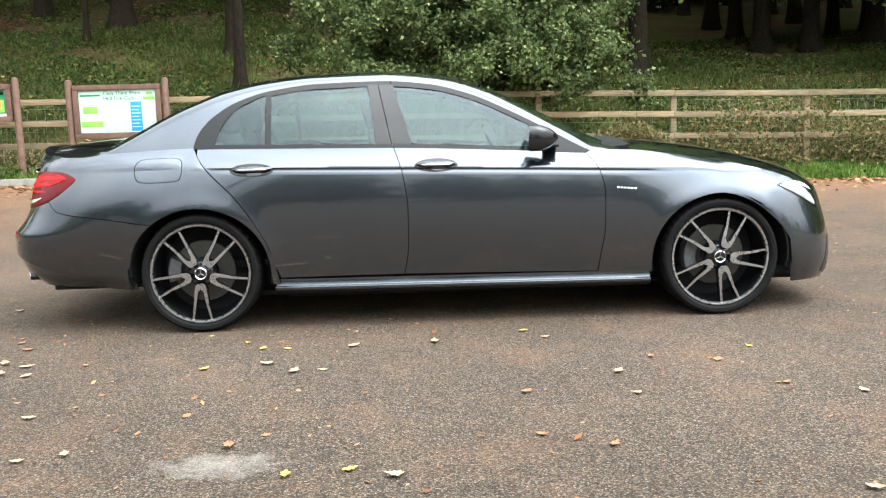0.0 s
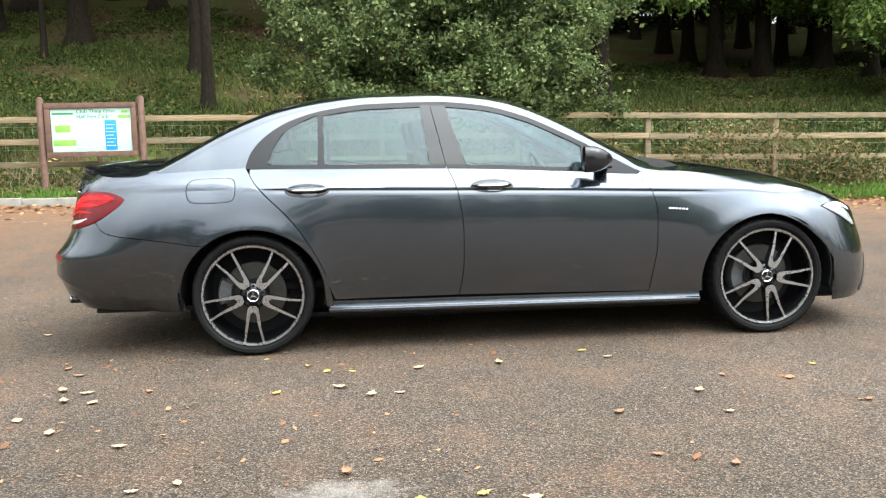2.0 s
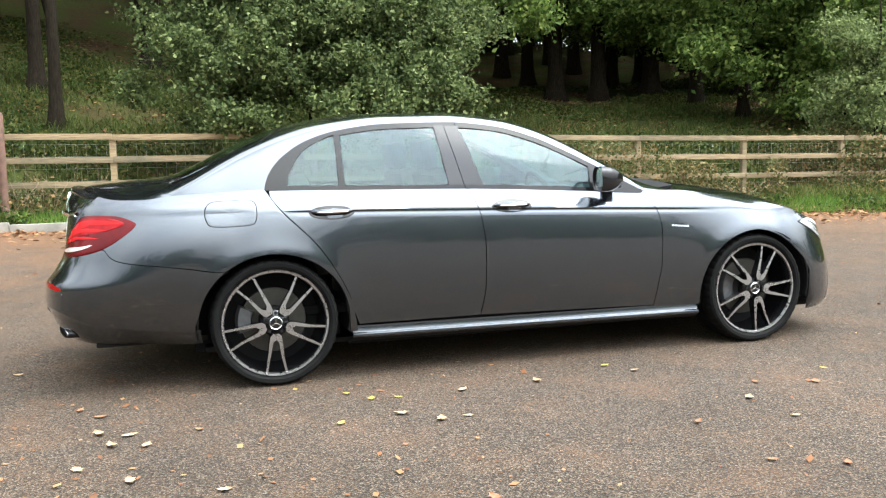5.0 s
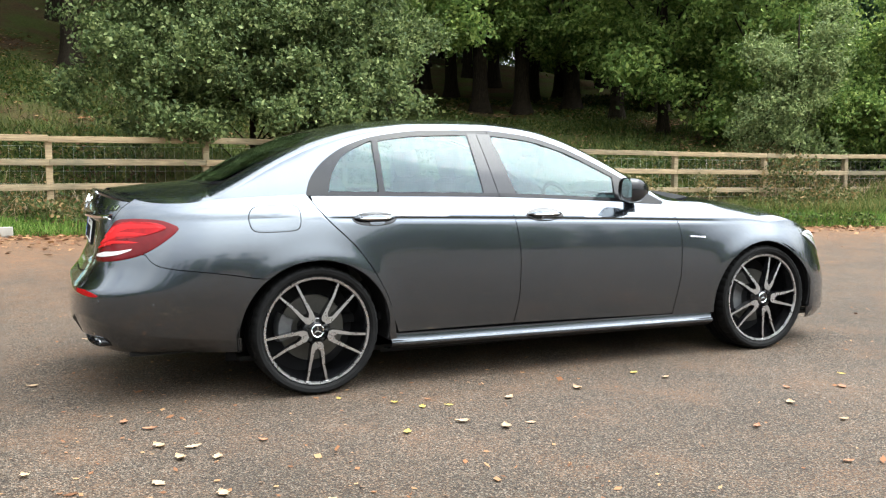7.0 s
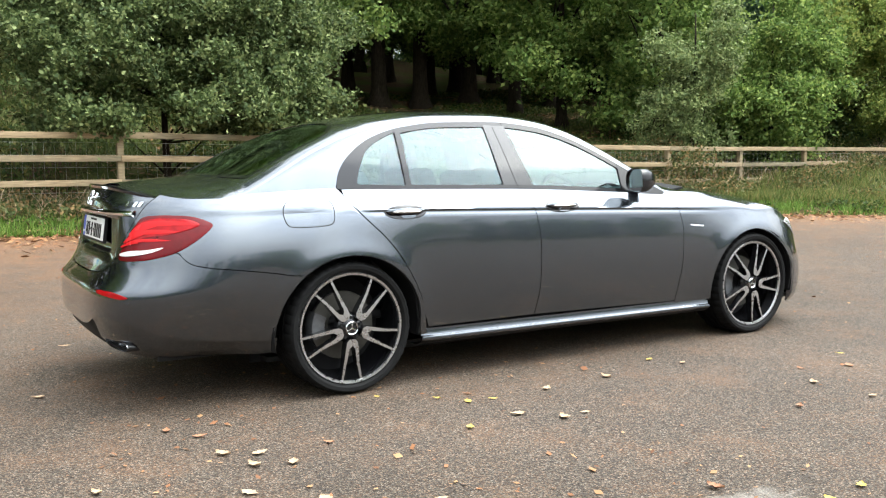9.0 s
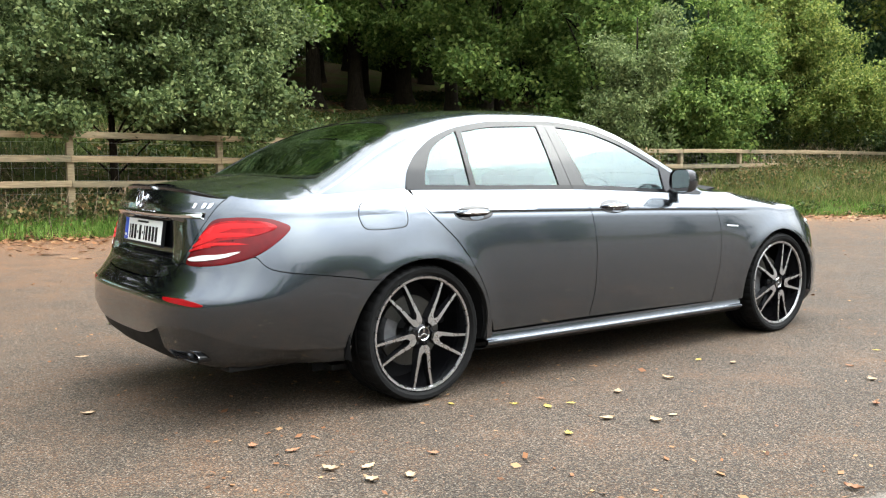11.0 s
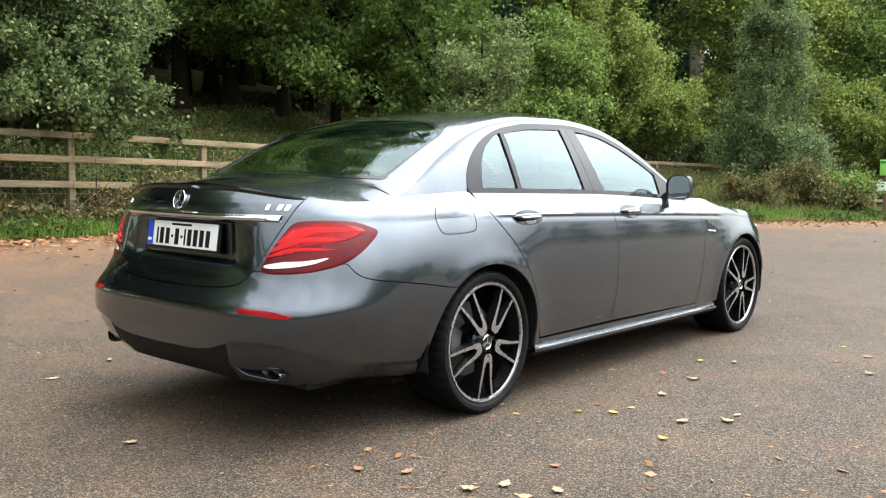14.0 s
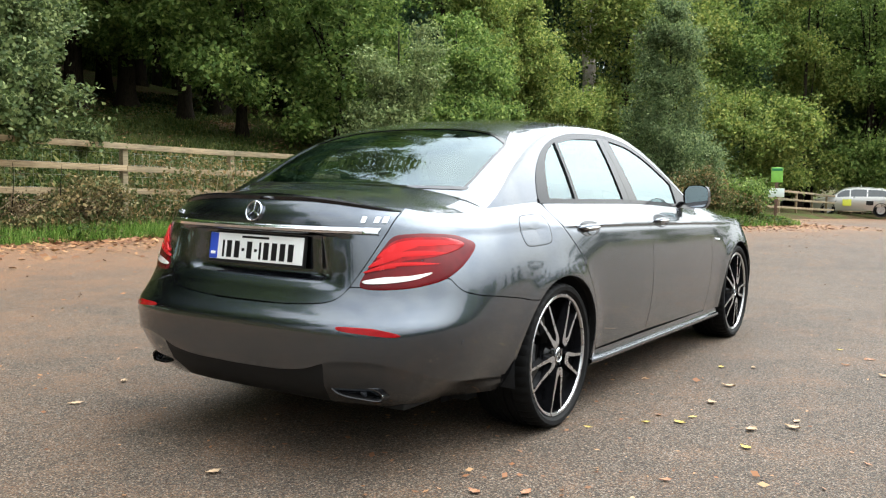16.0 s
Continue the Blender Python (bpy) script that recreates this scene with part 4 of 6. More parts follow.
pts, r = scatter(24000, -14, 36, lambda x: FENCE(x) + 0.6, lambda x: FENCE(x) + 15, lambda x, y: 0.2 + 0.8 * smooth(-0.1, 0.3, noise.noise((x * 0.4, y * 0.5, 14.0))), 38)
tagged(leaf_object("woodland_litter", flat_leaves(pts, r.uniform(0.05, 0.11, len(pts)), r, 0.02), LITTER), "brown fallen leaves on the bank under the trees", "leaf litter", kind="stuff")
pts, r = scatter(16000, -12, 32, lambda x: EDGE(x) - 2.6, lambda x: EDGE(x) + 0.35, lambda x, y: math.exp(-max(EDGE(x) - y, 0) / 0.55) * 0.95 + 0.05 * math.exp(-max(EDGE(x) - y, 0) / 2.0), 36)
tagged(leaf_object("leaf_litter", flat_leaves(pts, r.uniform(0.035, 0.085, len(pts)), r), LITTER), "drift of brown fallen leaves along the road edge", "leaf litter", kind="stuff")
pts, r = scatter(9000, -9, 24, lambda x: -5.5, lambda x: EDGE(x) - 0.5, lambda x, y: 0.15 + 0.85 * smooth(-0.2, 0.4, noise.noise((x * 0.6, y * 0.6, 6.0))), 37)
tagged(leaf_object("leaf_crumbs", flat_leaves(pts, r.uniform(0.008, 0.024, len(pts)) * np.where(r.uniform(size=len(pts)) < 0.06, 1.7, 1.0), r, 0.003), LITTER), "small crumbs of brown leaf on the tarmac", "leaf litter", kind="stuff")


# ---- the grey saloon: lines of its body (x forward from the rear axle, w out from the middle, z up) ----
WB = 2.939
XC, XF = -0.2, 2.95
ZB = curve((-1.05, 0.985), (-0.9, 0.995), (-0.5, 1.012), (0, 1.03), (0.4, 1.022), (1.1, 1.008), (1.84, 0.972), (2.2, 0.95),
           (2.4, 0.955), (2.73, 0.915), (2.99, 0.872), (3.22, 0.815), (3.35, 0.775), (3.5, 0.72), (3.7, 0.66))
WBELT = curve((-0.5, 0.769), (-0.2, 0.765), (0, 0.764), (0.5, 0.766), (1.0, 0.768), (1.5, 0.772), (1.9, 0.778), (2.2, 0.782), (2.5, 0.767), (2.95, 0.755))
WMAX = curve((-0.5, 0.898), (-0.2, 0.898), (0, 0.905), (0.6, 0.893), (1.5, 0.893), (2.3, 0.893), (2.94, 0.905), (3.2, 0.9))
ZC = curve((-1, 0.90), (-0.3, 0.917), (0, 0.92), (1.17, 0.895), (2.24, 0.86), (2.85, 0.83), (3.1, 0.785), (3.35, 0.725), (3.6, 0.65))
XR = curve((0.22, -1.03), (0.28, -1.105), (0.34, -1.145), (0.40, -1.156), (0.47, -1.160), (0.54, -1.158), (0.572, -1.152), (0.605, -1.126), (0.645, -1.098), (0.70, -1.072), (0.78, -1.058),
           (0.86, -1.056), (0.92, -1.055), (0.97, -1.05), (1.03, -1.02), (1.05, -1.0))
NR = curve((0.3, 4.6), (0.57, 4.3), (0.66, 4.0), (0.75, 3.75), (0.83, 3.45), (0.9, 3.2), (1.0, 2.85))
XFR = curve((0.12, 3.70), (0.2, 3.76), (0.3, 3.77), (0.42, 3.765), (0.5, 3.755), (0.6, 3.733), (0.7, 3.70), (0.78, 3.61))
NF = curve((0.15, 3.45), (0.4, 3.2), (0.6, 2.75), (0.8, 2.55))
ZK = curve((-0.5, 1.012), (-0.37, 1.07), (-0.1, 1.205), (0.14, 1.298), (0.37, 1.355), (0.66, 1.390), (1.03, 1.397), (1.31, 1.373), (1.54, 1.312),
           (1.76, 1.214), (1.96, 1.108), (2.12, 1.020), (2.25, 0.955), (2.4, 0.955))
ZR = curve((-1.02, 1.047), (-0.9, 1.065), (-0.7, 1.085), (-0.52, 1.10), (-0.42, 1.135), (-0.1, 1.290), (0.14, 1.378), (0.37, 1.425), (0.66, 1.452), (1.0, 1.458),
           (1.39, 1.428), (1.61, 1.372), (1.84, 1.272), (2.04, 1.172), (2.25, 1.070), (2.42, 1.002), (2.6, 0.998), (2.95, 0.955), (3.3, 0.885), (3.6, 0.79), (3.75, 0.70))
QT = curve((-0.6, 0.8), (-0.42, 0.58), (-0.25, 0.45), (0.1, 0.40), (0.4, 0.41), (1.0, 0.45), (1.6, 0.48), (2.1, 0.6), (2.4, 0.9))
ZD = curve((-0.02, 1.03), (-0.015, 1.055), (0.01, 1.115), (0.09, 1.203), (0.23, 1.287), (0.42, 1.343), (0.68, 1.374), (1.03, 1.381), (1.31, 1.357), (1.54, 1.296),
           (1.76, 1.197), (1.96, 1.092), (2.12, 1.003), (2.21, 0.955))
ARCH, ARCH_UP = 0.395, 0.368
HUB_Z = 0.335


def profile(n, x):
    """How far the side draws in below the crease, from its fullest line."""
    if n < 0.70:
        return -(0.235 + 0.25 * smooth(0.0, -0.2, x)) * (0.70 - n) ** 2 - 2.5 * max(0.30 - n, 0) ** 2
    return -(0.20 + 0.42 * smooth(0.55, -0.2, x) + 0.34 * smooth(2.3, 2.85, x)) * (n - 0.70) ** 2 - 0.0055 * smooth(-0.06, 0.25, x) * smooth(2.75, 2.3, x) * math.exp(-(((n - 0.986) / 0.013) ** 2)) * (n < 1.0)


def flank(x, z):
    """Half the width of the body below the belt, at a place along its straight side."""
    zc, zb = ZC(x), ZB(x)
    wm = WMAX(x)
    if z <= zc:
        return wm + profile(z / zc, x)
    r = min((z - zc) / max(zb - zc, 1e-3), 1.0)
    wc = wm + profile(1.0, x)
    return wc + (WBELT(x) - wc) * r ** (1.2 + 0.9 * smooth(2.35, 2.85, x) + 0.5 * smooth(-0.05, -0.2, x))


def flare(x, z):
    """The swelling round the wheel arches."""
    w = 0.0
    for cx in (0.0, WB):
        w += 0.008 * math.exp(-((math.hypot((x - cx) * 0.935, z - HUB_Z) - 0.368) / 0.065) ** 2)
    return w


def tuck(x, z):
    """How far the lower tail draws in towards the ground."""
    return 0.6 * max(0.53 - z, 0.0) ** 2 * smooth(-0.40, -0.62, x)


def side(x, z):
    """Half the width anywhere along the car."""
    if x < XC:
        n = NR(z)
        u = min((XC - x) / (XC - XR(z)), 1.0)
        return max(flank(XC, z) * (1 - u**n) ** (1 / n) + flare(x, z) - tuck(x, z), 0.0)
    if x > XF:
        u = min((x - XF) / (XFR(z) - XF), 1.0)
        return flank(XF, z) * (1 - u**NF(z)) ** (1 / NF(z)) + flare(x, z)
    return flank(x, z) + flare(x, z)


def rear(a, z):
    """A point of the outline at height z, a degrees round the rear corner (0: where the side ends, 90: the middle of the rear)."""
    m = 2 / NR(z)
    a = radians(a)
    x = XC - (XC - XR(z)) * math.sin(a) ** m
    return x, flank(XC, z) * max(math.cos(a), 0) ** m * (1 - tuck(x, z) / 0.88) + flare(x, z)


def rear_angle(w, z):
    return math.degrees(math.acos(min((w / flank(XC, z)) ** (NR(z) / 2), 1)))


def front(a, z):
    m = 2 / NF(z)
    a = radians(a)
    x = XF + (XFR(z) - XF) * math.sin(a) ** m
    return x, flank(XF, z) * max(math.cos(a), 0) ** m + flare(x, z)


def cabin(x, z):
    """Half the width of the cabin's side between belt and roof rail."""
    h = z - ZB(x)
    return side(x, ZB(x)) - 0.36 * h - 0.26 * h * h


def rail(x):
    return (cabin(x, ZK(x)), ZK(x)) if -0.53 < x < 2.4 else (side(x, ZB(x)), ZB(x))


def top(x, w):
    """Height of the roof, glass, bonnet or boot at x and w."""
    wk, zk = rail(x)
    r = min(abs(w) / wk, 1.0)
    return zk + (ZR(x) - zk) * (1 - r**2.3) ** QT(x)


def sheet(name, rows, material, parent, hand, label="", thick=0.012, lift=0.0):
    """A panel from rows of (x, w, z) points on one hand (1: left, -1: right, 0: both, w as it is), its rim turned in."""
    s = hand if hand else 1
    grid = np.array([[(p[0], s * p[1], p[2]) for p in row] for row in rows], float)
    a = np.gradient(grid, axis=0)
    b = np.gradient(grid, axis=1)
    n = np.cross(a, b)
    ln = np.linalg.norm(n, axis=2, keepdims=True)
    n = n / np.maximum(ln, 1e-9)
    mid = grid - np.stack([np.clip(grid[..., 0], 0.3, 2.6), np.zeros(grid.shape[:2]), np.full(grid.shape[:2], 0.62)], axis=2)
    turned = (n * mid).sum() < 0
    if turned:
        n = -n
    grid = grid + n * (np.array(lift)[:, None, None] if isinstance(lift, (list, tuple)) else lift)
    r, c = grid.shape[:2]
    verts = grid.reshape(-1, 3).tolist()
    faces = []
    for i in range(r - 1):
        for j in range(c - 1):
            f = (i * c + j, (i + 1) * c + j, (i + 1) * c + j + 1, i * c + j + 1)
            faces.append(f[::-1] if turned else f)
    if thick:
        loop = [(0, j) for j in range(c)] + [(i, c - 1) for i in range(1, r)] + [(r - 1, j) for j in range(c - 2, -1, -1)] + [(i, 0) for i in range(r - 2, 0, -1)]
        base = len(verts)
        for i, j in loop:
            verts.append((grid[i, j] - n[i, j] * thick).tolist())
        for k, (i, j) in enumerate(loop):
            k2 = (k + 1) % len(loop)
            i2, j2 = loop[k2]
            f = (i * c + j, i2 * c + j2, base + k2, base + k)
            faces.append(f if turned else f[::-1])
    return mesh_part(name, verts, faces, material, parent, label, sharp=40)


def spread(a, b, n):
    return [a + (b - a) * i / (n - 1) for i in range(n)]


def arc_spread(a, b, n):
    """Steps from a to b, close together at both ends."""
    return [a + (b - a) * (0.5 - 0.5 * math.cos(math.pi * i / (n - 1))) for i in range(n)]


def heights(zl, zu, zc, n):
    """Rows from zl to zu, one of them on the crease where it lies between."""
    k = int(n * 0.7)
    zm = min(max(zc, zl + (zu - zl) * 0.05), zu - (zu - zl) * 0.03)
    s = min(1.0, (zm - zl) / 0.2)
    return spread(zl, zm - 0.042 * s, k - 5) + [zm - d * s for d in (0.030, 0.021, 0.014, 0.008, 0.0)] + spread(zm, zu, n - k + 1)[1:]


def arch_z(x, cx, r=ARCH):
    d = r * r - (x - cx) ** 2
    return HUB_Z + math.sqrt(d) * ARCH_UP / ARCH if d > 0 else 0.0


car = thing("car", "dark grey metallic saloon car parked on the tarmac", "car")
GAP = 0.0022

REAR_SEAM = curve((-0.02, 1.05), (0.0, 1.0), (0.025, 0.955), (0.07, 0.90), (0.13, 0.84), (0.2, 0.77), (0.27, 0.68), (0.33, 0.585), (0.375, 0.50), (0.41, 0.41), (0.44, 0.26))
B_SEAM = curve((0.29, 1.14), (0.47, 1.168), (0.66, 1.17), (0.85, 1.148), (1.02, 1.095))
F_SEAM = curve((0.25, 2.235), (0.41, 2.26), (0.53, 2.278), (0.72, 2.28), (0.85, 2.25), (0.95, 2.18))
LID = curve((0.634, 0.12), (0.636, 0.16), (0.641, 0.25), (0.650, 0.371), (0.667, 0.44), (0.697, 0.477), (0.757, 0.516), (0.833, 0.558), (0.887, 0.581), (0.947, 0.600), (1.0, 0.606))
SILL = 0.296


CORNER = curve((0, 0.617), (3.3, 0.643), (11, 0.667), (17, 0.678), (22, 0.688), (26.7, 0.702), (30.3, 0.724), (34, 0.754), (38, 0.750), (45, 0.734), (54, 0.722), (65, 0.717), (90, 0.715))
LID_Z = curve((0, 0.634), (0.16, 0.636), (0.25, 0.641), (0.371, 0.650), (0.44, 0.667), (0.477, 0.697), (0.516, 0.757), (0.9, 0.9))


def edge_z(a):
    """Height of the boot's edge round the tail."""
    return 0.995 + 0.045 * smooth(38, 85, a)


def bumper_z(a):
    """The bumper's upper seam, a degrees round the rear corner."""
    z = CORNER(a)
    for _ in range(6):
        z = min(CORNER(a), LID_Z(rear(a, z)[1]) - 0.003)
    return z


for hand, side_name in ((-1, "right"), (1, "left")):
    # rear door
    rows = []
    for u in [0.0, 0.004, 0.01, 0.02, 0.035] + spread(0.05, 1, 44):
        row = []
        x0 = 0.004 + u * (1.168 - 0.004)
        zl = max(REAR_SEAM(x0) + 0.004, SILL) if x0 < 0.44 else SILL
        zl = min(zl, ZB(x0) - 0.004)
        for z in heights(zl, ZB(x0) - 0.002, ZC(x0), 26):
            x = x0 + (B_SEAM(z) - GAP - 1.168) * smooth(0.4, 1, u)
            row.append((x, side(x, z), z))
        rows.append(row)
    door = sheet("rear_door", rows, PAINT, car, hand)
    rear_door = door
    # front door
    rows = []
    for u in spread(0, 1, 46):
        row = []
        x0 = 1.168 + u * (2.28 - 1.168)
        for z in heights(SILL - 0.02 * u, ZB(x0) - 0.002 - 0.0 * u, ZC(x0), 26):
            x = x0 + (B_SEAM(z) + GAP - 1.168) * (1 - smooth(0, 0.6, u)) + (F_SEAM(z) - GAP - 2.28) * smooth(0.5, 1, u)
            row.append((x, side(x, z), z))
        rows.append(row)
    front_door = sheet("front_door", rows, PAINT, car, hand)
    # front wing
    cols = [(2.28, "s")] + [(x, "n") for x in spread(2.30, WB - ARCH - 0.004, 14)] + [(WB + d, "a") for d in arc_spread(-ARCH, ARCH, 40)] + [(x, "n") for x in spread(WB + ARCH + 0.006, 3.50, 12)]
    rows = []
    for x0, kind in cols:
        zl = 0.265 if x0 < WB - ARCH - 0.001 else 0.0
        if abs(x0 - WB) <= ARCH + 0.001:
            zl = max(arch_z(x0, WB), 0.265)
        if x0 > 3.17:
            zl = max(zl, 0.60 + (x0 - 3.17) * 0.42)
        zu = ZB(x0)
        zl = min(zl, zu - 0.01)
        k = 1 - smooth(2.28, 2.5, x0)
        row = []
        for z in heights(zl, zu, ZC(x0), 26):
            x = x0 + (F_SEAM(z) + GAP - 2.28) * k
            row.append((x, side(x, z), z))
        rows.append(row)
    wing = sheet("front_wing", rows, PAINT, car, hand)
    # quarter panel below the belt
    rows = []
    for a in spread(1.0, 0.0, 60)[:-1] + [0.013, 0.010, 0.0075, 0.005, 0.003, 0.0015, 0.0006]:
        row = []
        am = rear_angle(LID(0.85), 0.85)
        xx, ww = rear(a * am, 0.8)
        zl = 0.70
        for _ in range(8):
            zl = 0.5 * zl + 0.5 * (CORNER(a * rear_angle(LID(zl) + 0.004, zl)) + 0.003)
        x_low = rear(a * rear_angle(LID(zl) + 0.004, zl), zl)[0]
        if x_low > -ARCH:
            zl = max(zl, arch_z(x_low, 0.0))
        zt = ZB(xx)
        for _ in range(8):
            xt = rear(a * rear_angle(LID(min(zt, 1.0)) + 0.004, zt), zt)[0]
            zt = ZB(xt) + (edge_z(a * 60) - ZB(xt)) * smooth(-0.50, -0.64, xt)
        for z in heights(zl, zt, ZC(xx), 26):
            ang = a * rear_angle(LID(min(z, 1.0)) + 0.004, z)
            x, w = rear(ang, z)
            row.append((x, w, z))
        rows.append(row)
    cols = spread(XC, -0.21, 2)[:1] + [d for d in arc_spread(-0.2, ARCH, 36)] + spread(ARCH + 0.004, 0.437, 12)
    for x0 in cols:
        zl = arch_z(x0, 0.0) if abs(x0) < ARCH else 0.26
        zl = max(zl, 0.26)
        if x0 < -0.2 + 1e-6:
            zl = max(0.615, arch_z(x0, 0.0))
        zu = min(REAR_SEAM(x0) - 0.004, ZB(x0)) if x0 > -0.02 else ZB(x0)
        zl = min(zl, zu - 0.004)
        rows.append([(x0, side(x0, z), z) for z in heights(zl, zu, ZC(x0), 26)])
    quarter = sheet("quarter_panel", rows, PAINT, car, hand)
    # sill
    rows, low = [], []
    for x in spread(0.412, WB - ARCH - 0.005, 30):
        k = -0.008 * x
        e = 0.012 * smooth(0.52, 0.412, x)
        low.append([(x, 0.70, 0.190 + k), (x, 0.78 - e, 0.194 + k), (x, 0.825 - e, 0.201 + k), (x, 0.853 - e, 0.214 + k), (x, 0.866 - e, 0.2235 + k)])
        rows.append([(x, 0.864 - e, 0.2225 + k), (x, 0.874 - e, 0.232 + k), (x, 0.875 - e, 0.242 + k), (x, 0.873 - e, 0.247 + k), (x, 0.860 - e, 0.252 + k), (x, 0.857 - e, 0.258 + k), (x, 0.856 - e, 0.289 + k)])
    sheet("sill", rows, PAINT, car, hand)
    sheet("sill_underside", low, BLACK_PLASTIC, car, hand, thick=0)
    # roof rail, pillars and cabin side above the belt
    WW = curve((-0.5, 0.625), (-0.4, 0.62), (-0.25, 0.61), (-0.03, 0.588), (0.06, 0.55), (0.15, 0.52), (0.6, 0.515), (1.4, 0.52), (1.62, 0.56), (2.0, 0.63), (2.3, 0.68), (2.45, 0.72))
    rows = []
    for x in [-0.52, -0.51] + spread(-0.5, -0.03, 16) + [-0.02, -0.016, -0.01, 0.0] + spread(0.015, 2.2, 70) + [2.21, 2.24, 2.28, 2.33, 2.39]:
        wk, zk = rail(x)
        zl = ZB(x) if not -0.021 < x < 2.211 else ZD(x)
        zl = min(zl, zk - 0.002)
        row = [(x, cabin(x, z), z) for z in spread(zl, zk, 8)]
        wi = min(WW(x), wk - 0.01)
        for k in spread(0, 1, 12)[1:]:
            f = math.sin(k * math.pi / 2)
            w = wk + (wi - wk) * (1 - math.cos(k * math.pi / 2))
            row.append((x, w, top(x, w)))
        rows.append(row)
    sheet("roof_pillar", rows, PAINT, car, hand, thick=0.02)
    rows = [[(x, side(x, ZB(x) - 0.02) - 0.003, ZB(x) - 0.02), (x, side(x, ZB(x)) - 0.003, ZB(x)), (x, cabin(x, ZB(x) + 0.012) - 0.003, ZB(x) + 0.012)] for x in spread(-0.54, -0.03, 24)]
    sheet("pillar_joint", rows, PAINT, car, hand, thick=0)
    # window frames and panes
    QG = curve((0.10, 1.05), (0.115, 1.10), (0.15, 1.167), (0.20, 1.228), (0.28, 1.276), (0.375, 1.316))
    rows = [[(x, cabin(x, z), z) for z in spread(ZB(x) - 0.004, ZD(x), 10)] for x in [-0.02, -0.016, -0.01] + spread(0, 0.10, 10)]
    frame_rear = sheet("window_frame", rows, BLACK_SATIN, rear_door, hand, "black window surround", lift=0.002)
    rows = [[(x, cabin(x, z), z) for z in spread(QG(x), ZD(x), 5)] for x in spread(0.10, 0.4, 18)]
    sheet("window_frame", rows, BLACK_SATIN, rear_door, hand, lift=0.002)
    B_LEFT = curve((1.0, 1.003), (1.38, 0.957))
    B_RIGHT = curve((1.0, 1.21), (1.38, 1.098))
    rows = [[(x, cabin(x, z), z) for z in spread(ZD(x) - 0.03, ZD(x), 4)] for x in spread(0.4, 1.09, 30)]
    sheet("window_frame", rows, BLACK_SATIN, rear_door, hand, lift=0.002)
    rows = [[(x, cabin(x, z), z) for z in spread(max(ZD(x) - 0.03, ZB(x)), ZD(x), 4)] for x in spread(1.094, 2.21, 44)]
    sheet("window_frame", rows, BLACK_SATIN, front_door, hand, lift=0.002)
    rows = [[(x, cabin(x, z) + 0.004, z) for z in (ZB(x) - 0.006, ZB(x) + 0.004, ZB(x) + 0.016)] for x in spread(-0.018, 1.09, 40)]
    sheet("belt_trim", rows, BLACK_SATIN, rear_door, hand, lift=0.002)
    rows = [[(x, cabin(x, z) + 0.004, z) for z in (ZB(x) - 0.006, ZB(x) + 0.004, ZB(x) + 0.016)] for x in spread(1.094, 2.2, 40)]
    sheet("belt_trim", rows, BLACK_SATIN, front_door, hand, lift=0.002)
    rows = [[(x0 + s, cabin(x0, z), z) for z in spread(ZB(x0), ZD(x0) - 0.02, 6)] for x0, s in ((0.378, 0), (0.395, 0), (0.412, 0))]
    sheet("window_divider", rows, BLACK_SATIN, rear_door, hand, lift=0.004)
    mid = lambda z: (B_LEFT(z) + B_RIGHT(z)) / 2 - 0.012
    rows = [[(B_LEFT(z) + (mid(z) - GAP - B_LEFT(z)) * k, cabin(1.05, z), z) for z in spread(ZB(1.05), ZD(1.05) - 0.02, 12)] for k in spread(0, 1, 4)]
    sheet("door_pillar", rows, BLACK_GLOSS, rear_door, hand, lift=0.003)
    rows = [[(mid(z) + GAP + (B_RIGHT(z) - mid(z) - GAP) * k, cabin(1.12, z), z) for z in spread(ZB(1.12), ZD(1.12) - 0.02, 12)] for k in spread(0, 1, 4)]
    sheet("door_pillar", rows, BLACK_GLOSS, front_door, hand, lift=0.003)
    rows = [[(x0 + 0.05 * (z - 1.0), cabin(x0, z), z) for z in spread(ZB(x0), max(ZD(x0) - 0.01, ZB(x0) + 0.003), 6)] for x0 in spread(1.87, 2.195, 14)]
    sheet("mirror_sail", rows, BLACK_SATIN, front_door, hand, lift=0.003)
    rows = [[(x, cabin(x, z), z) for z in spread(ZB(x), QG(x) + 0.01, 8)] for x in spread(0.096, 0.385, 16)]
    sheet("quarter_window", rows, GLASS, rear_door, hand, "tinted side glass", thick=0, lift=-0.004)
    rows = [[(x, cabin(x, z), z) for z in spread(ZB(x), ZD(x) - 0.02, 10)] for x in spread(0.405, 1.02, 20)]
    sheet("side_window", rows, GLASS, rear_door, hand, "tinted side glass", thick=0, lift=-0.004)
    rows = [[(x, cabin(x, z), z) for z in spread(ZB(x), ZD(x) - 0.02, 10)] for x in spread(1.09, 1.89, 24)]
    sheet("side_window", rows, GLASS, front_door, hand, "tinted side glass", thick=0, lift=-0.004)
    # dark inner skin that closes the gaps
    rows = [[(x, side(x, z) - 0.035, z) for z in spread(0.25, ZB(x) - 0.015, 10)] for x in spread(0.40, 2.52, 30)]
    sheet("door_lining", rows, LINING, car, hand, thick=0)
    rows = [[(x, side(x, z) - 0.03, z) for z in spread(max(arch_z(x, 0.0) + 0.04 if abs(x) < ARCH else 0.0, 0.56 if x < -0.3 else 0.3), ZB(x) - 0.03, 8)] for x in spread(-0.75, 0.40, 30)]
    sheet("body_lining", rows, LINING, car, hand, thick=0)
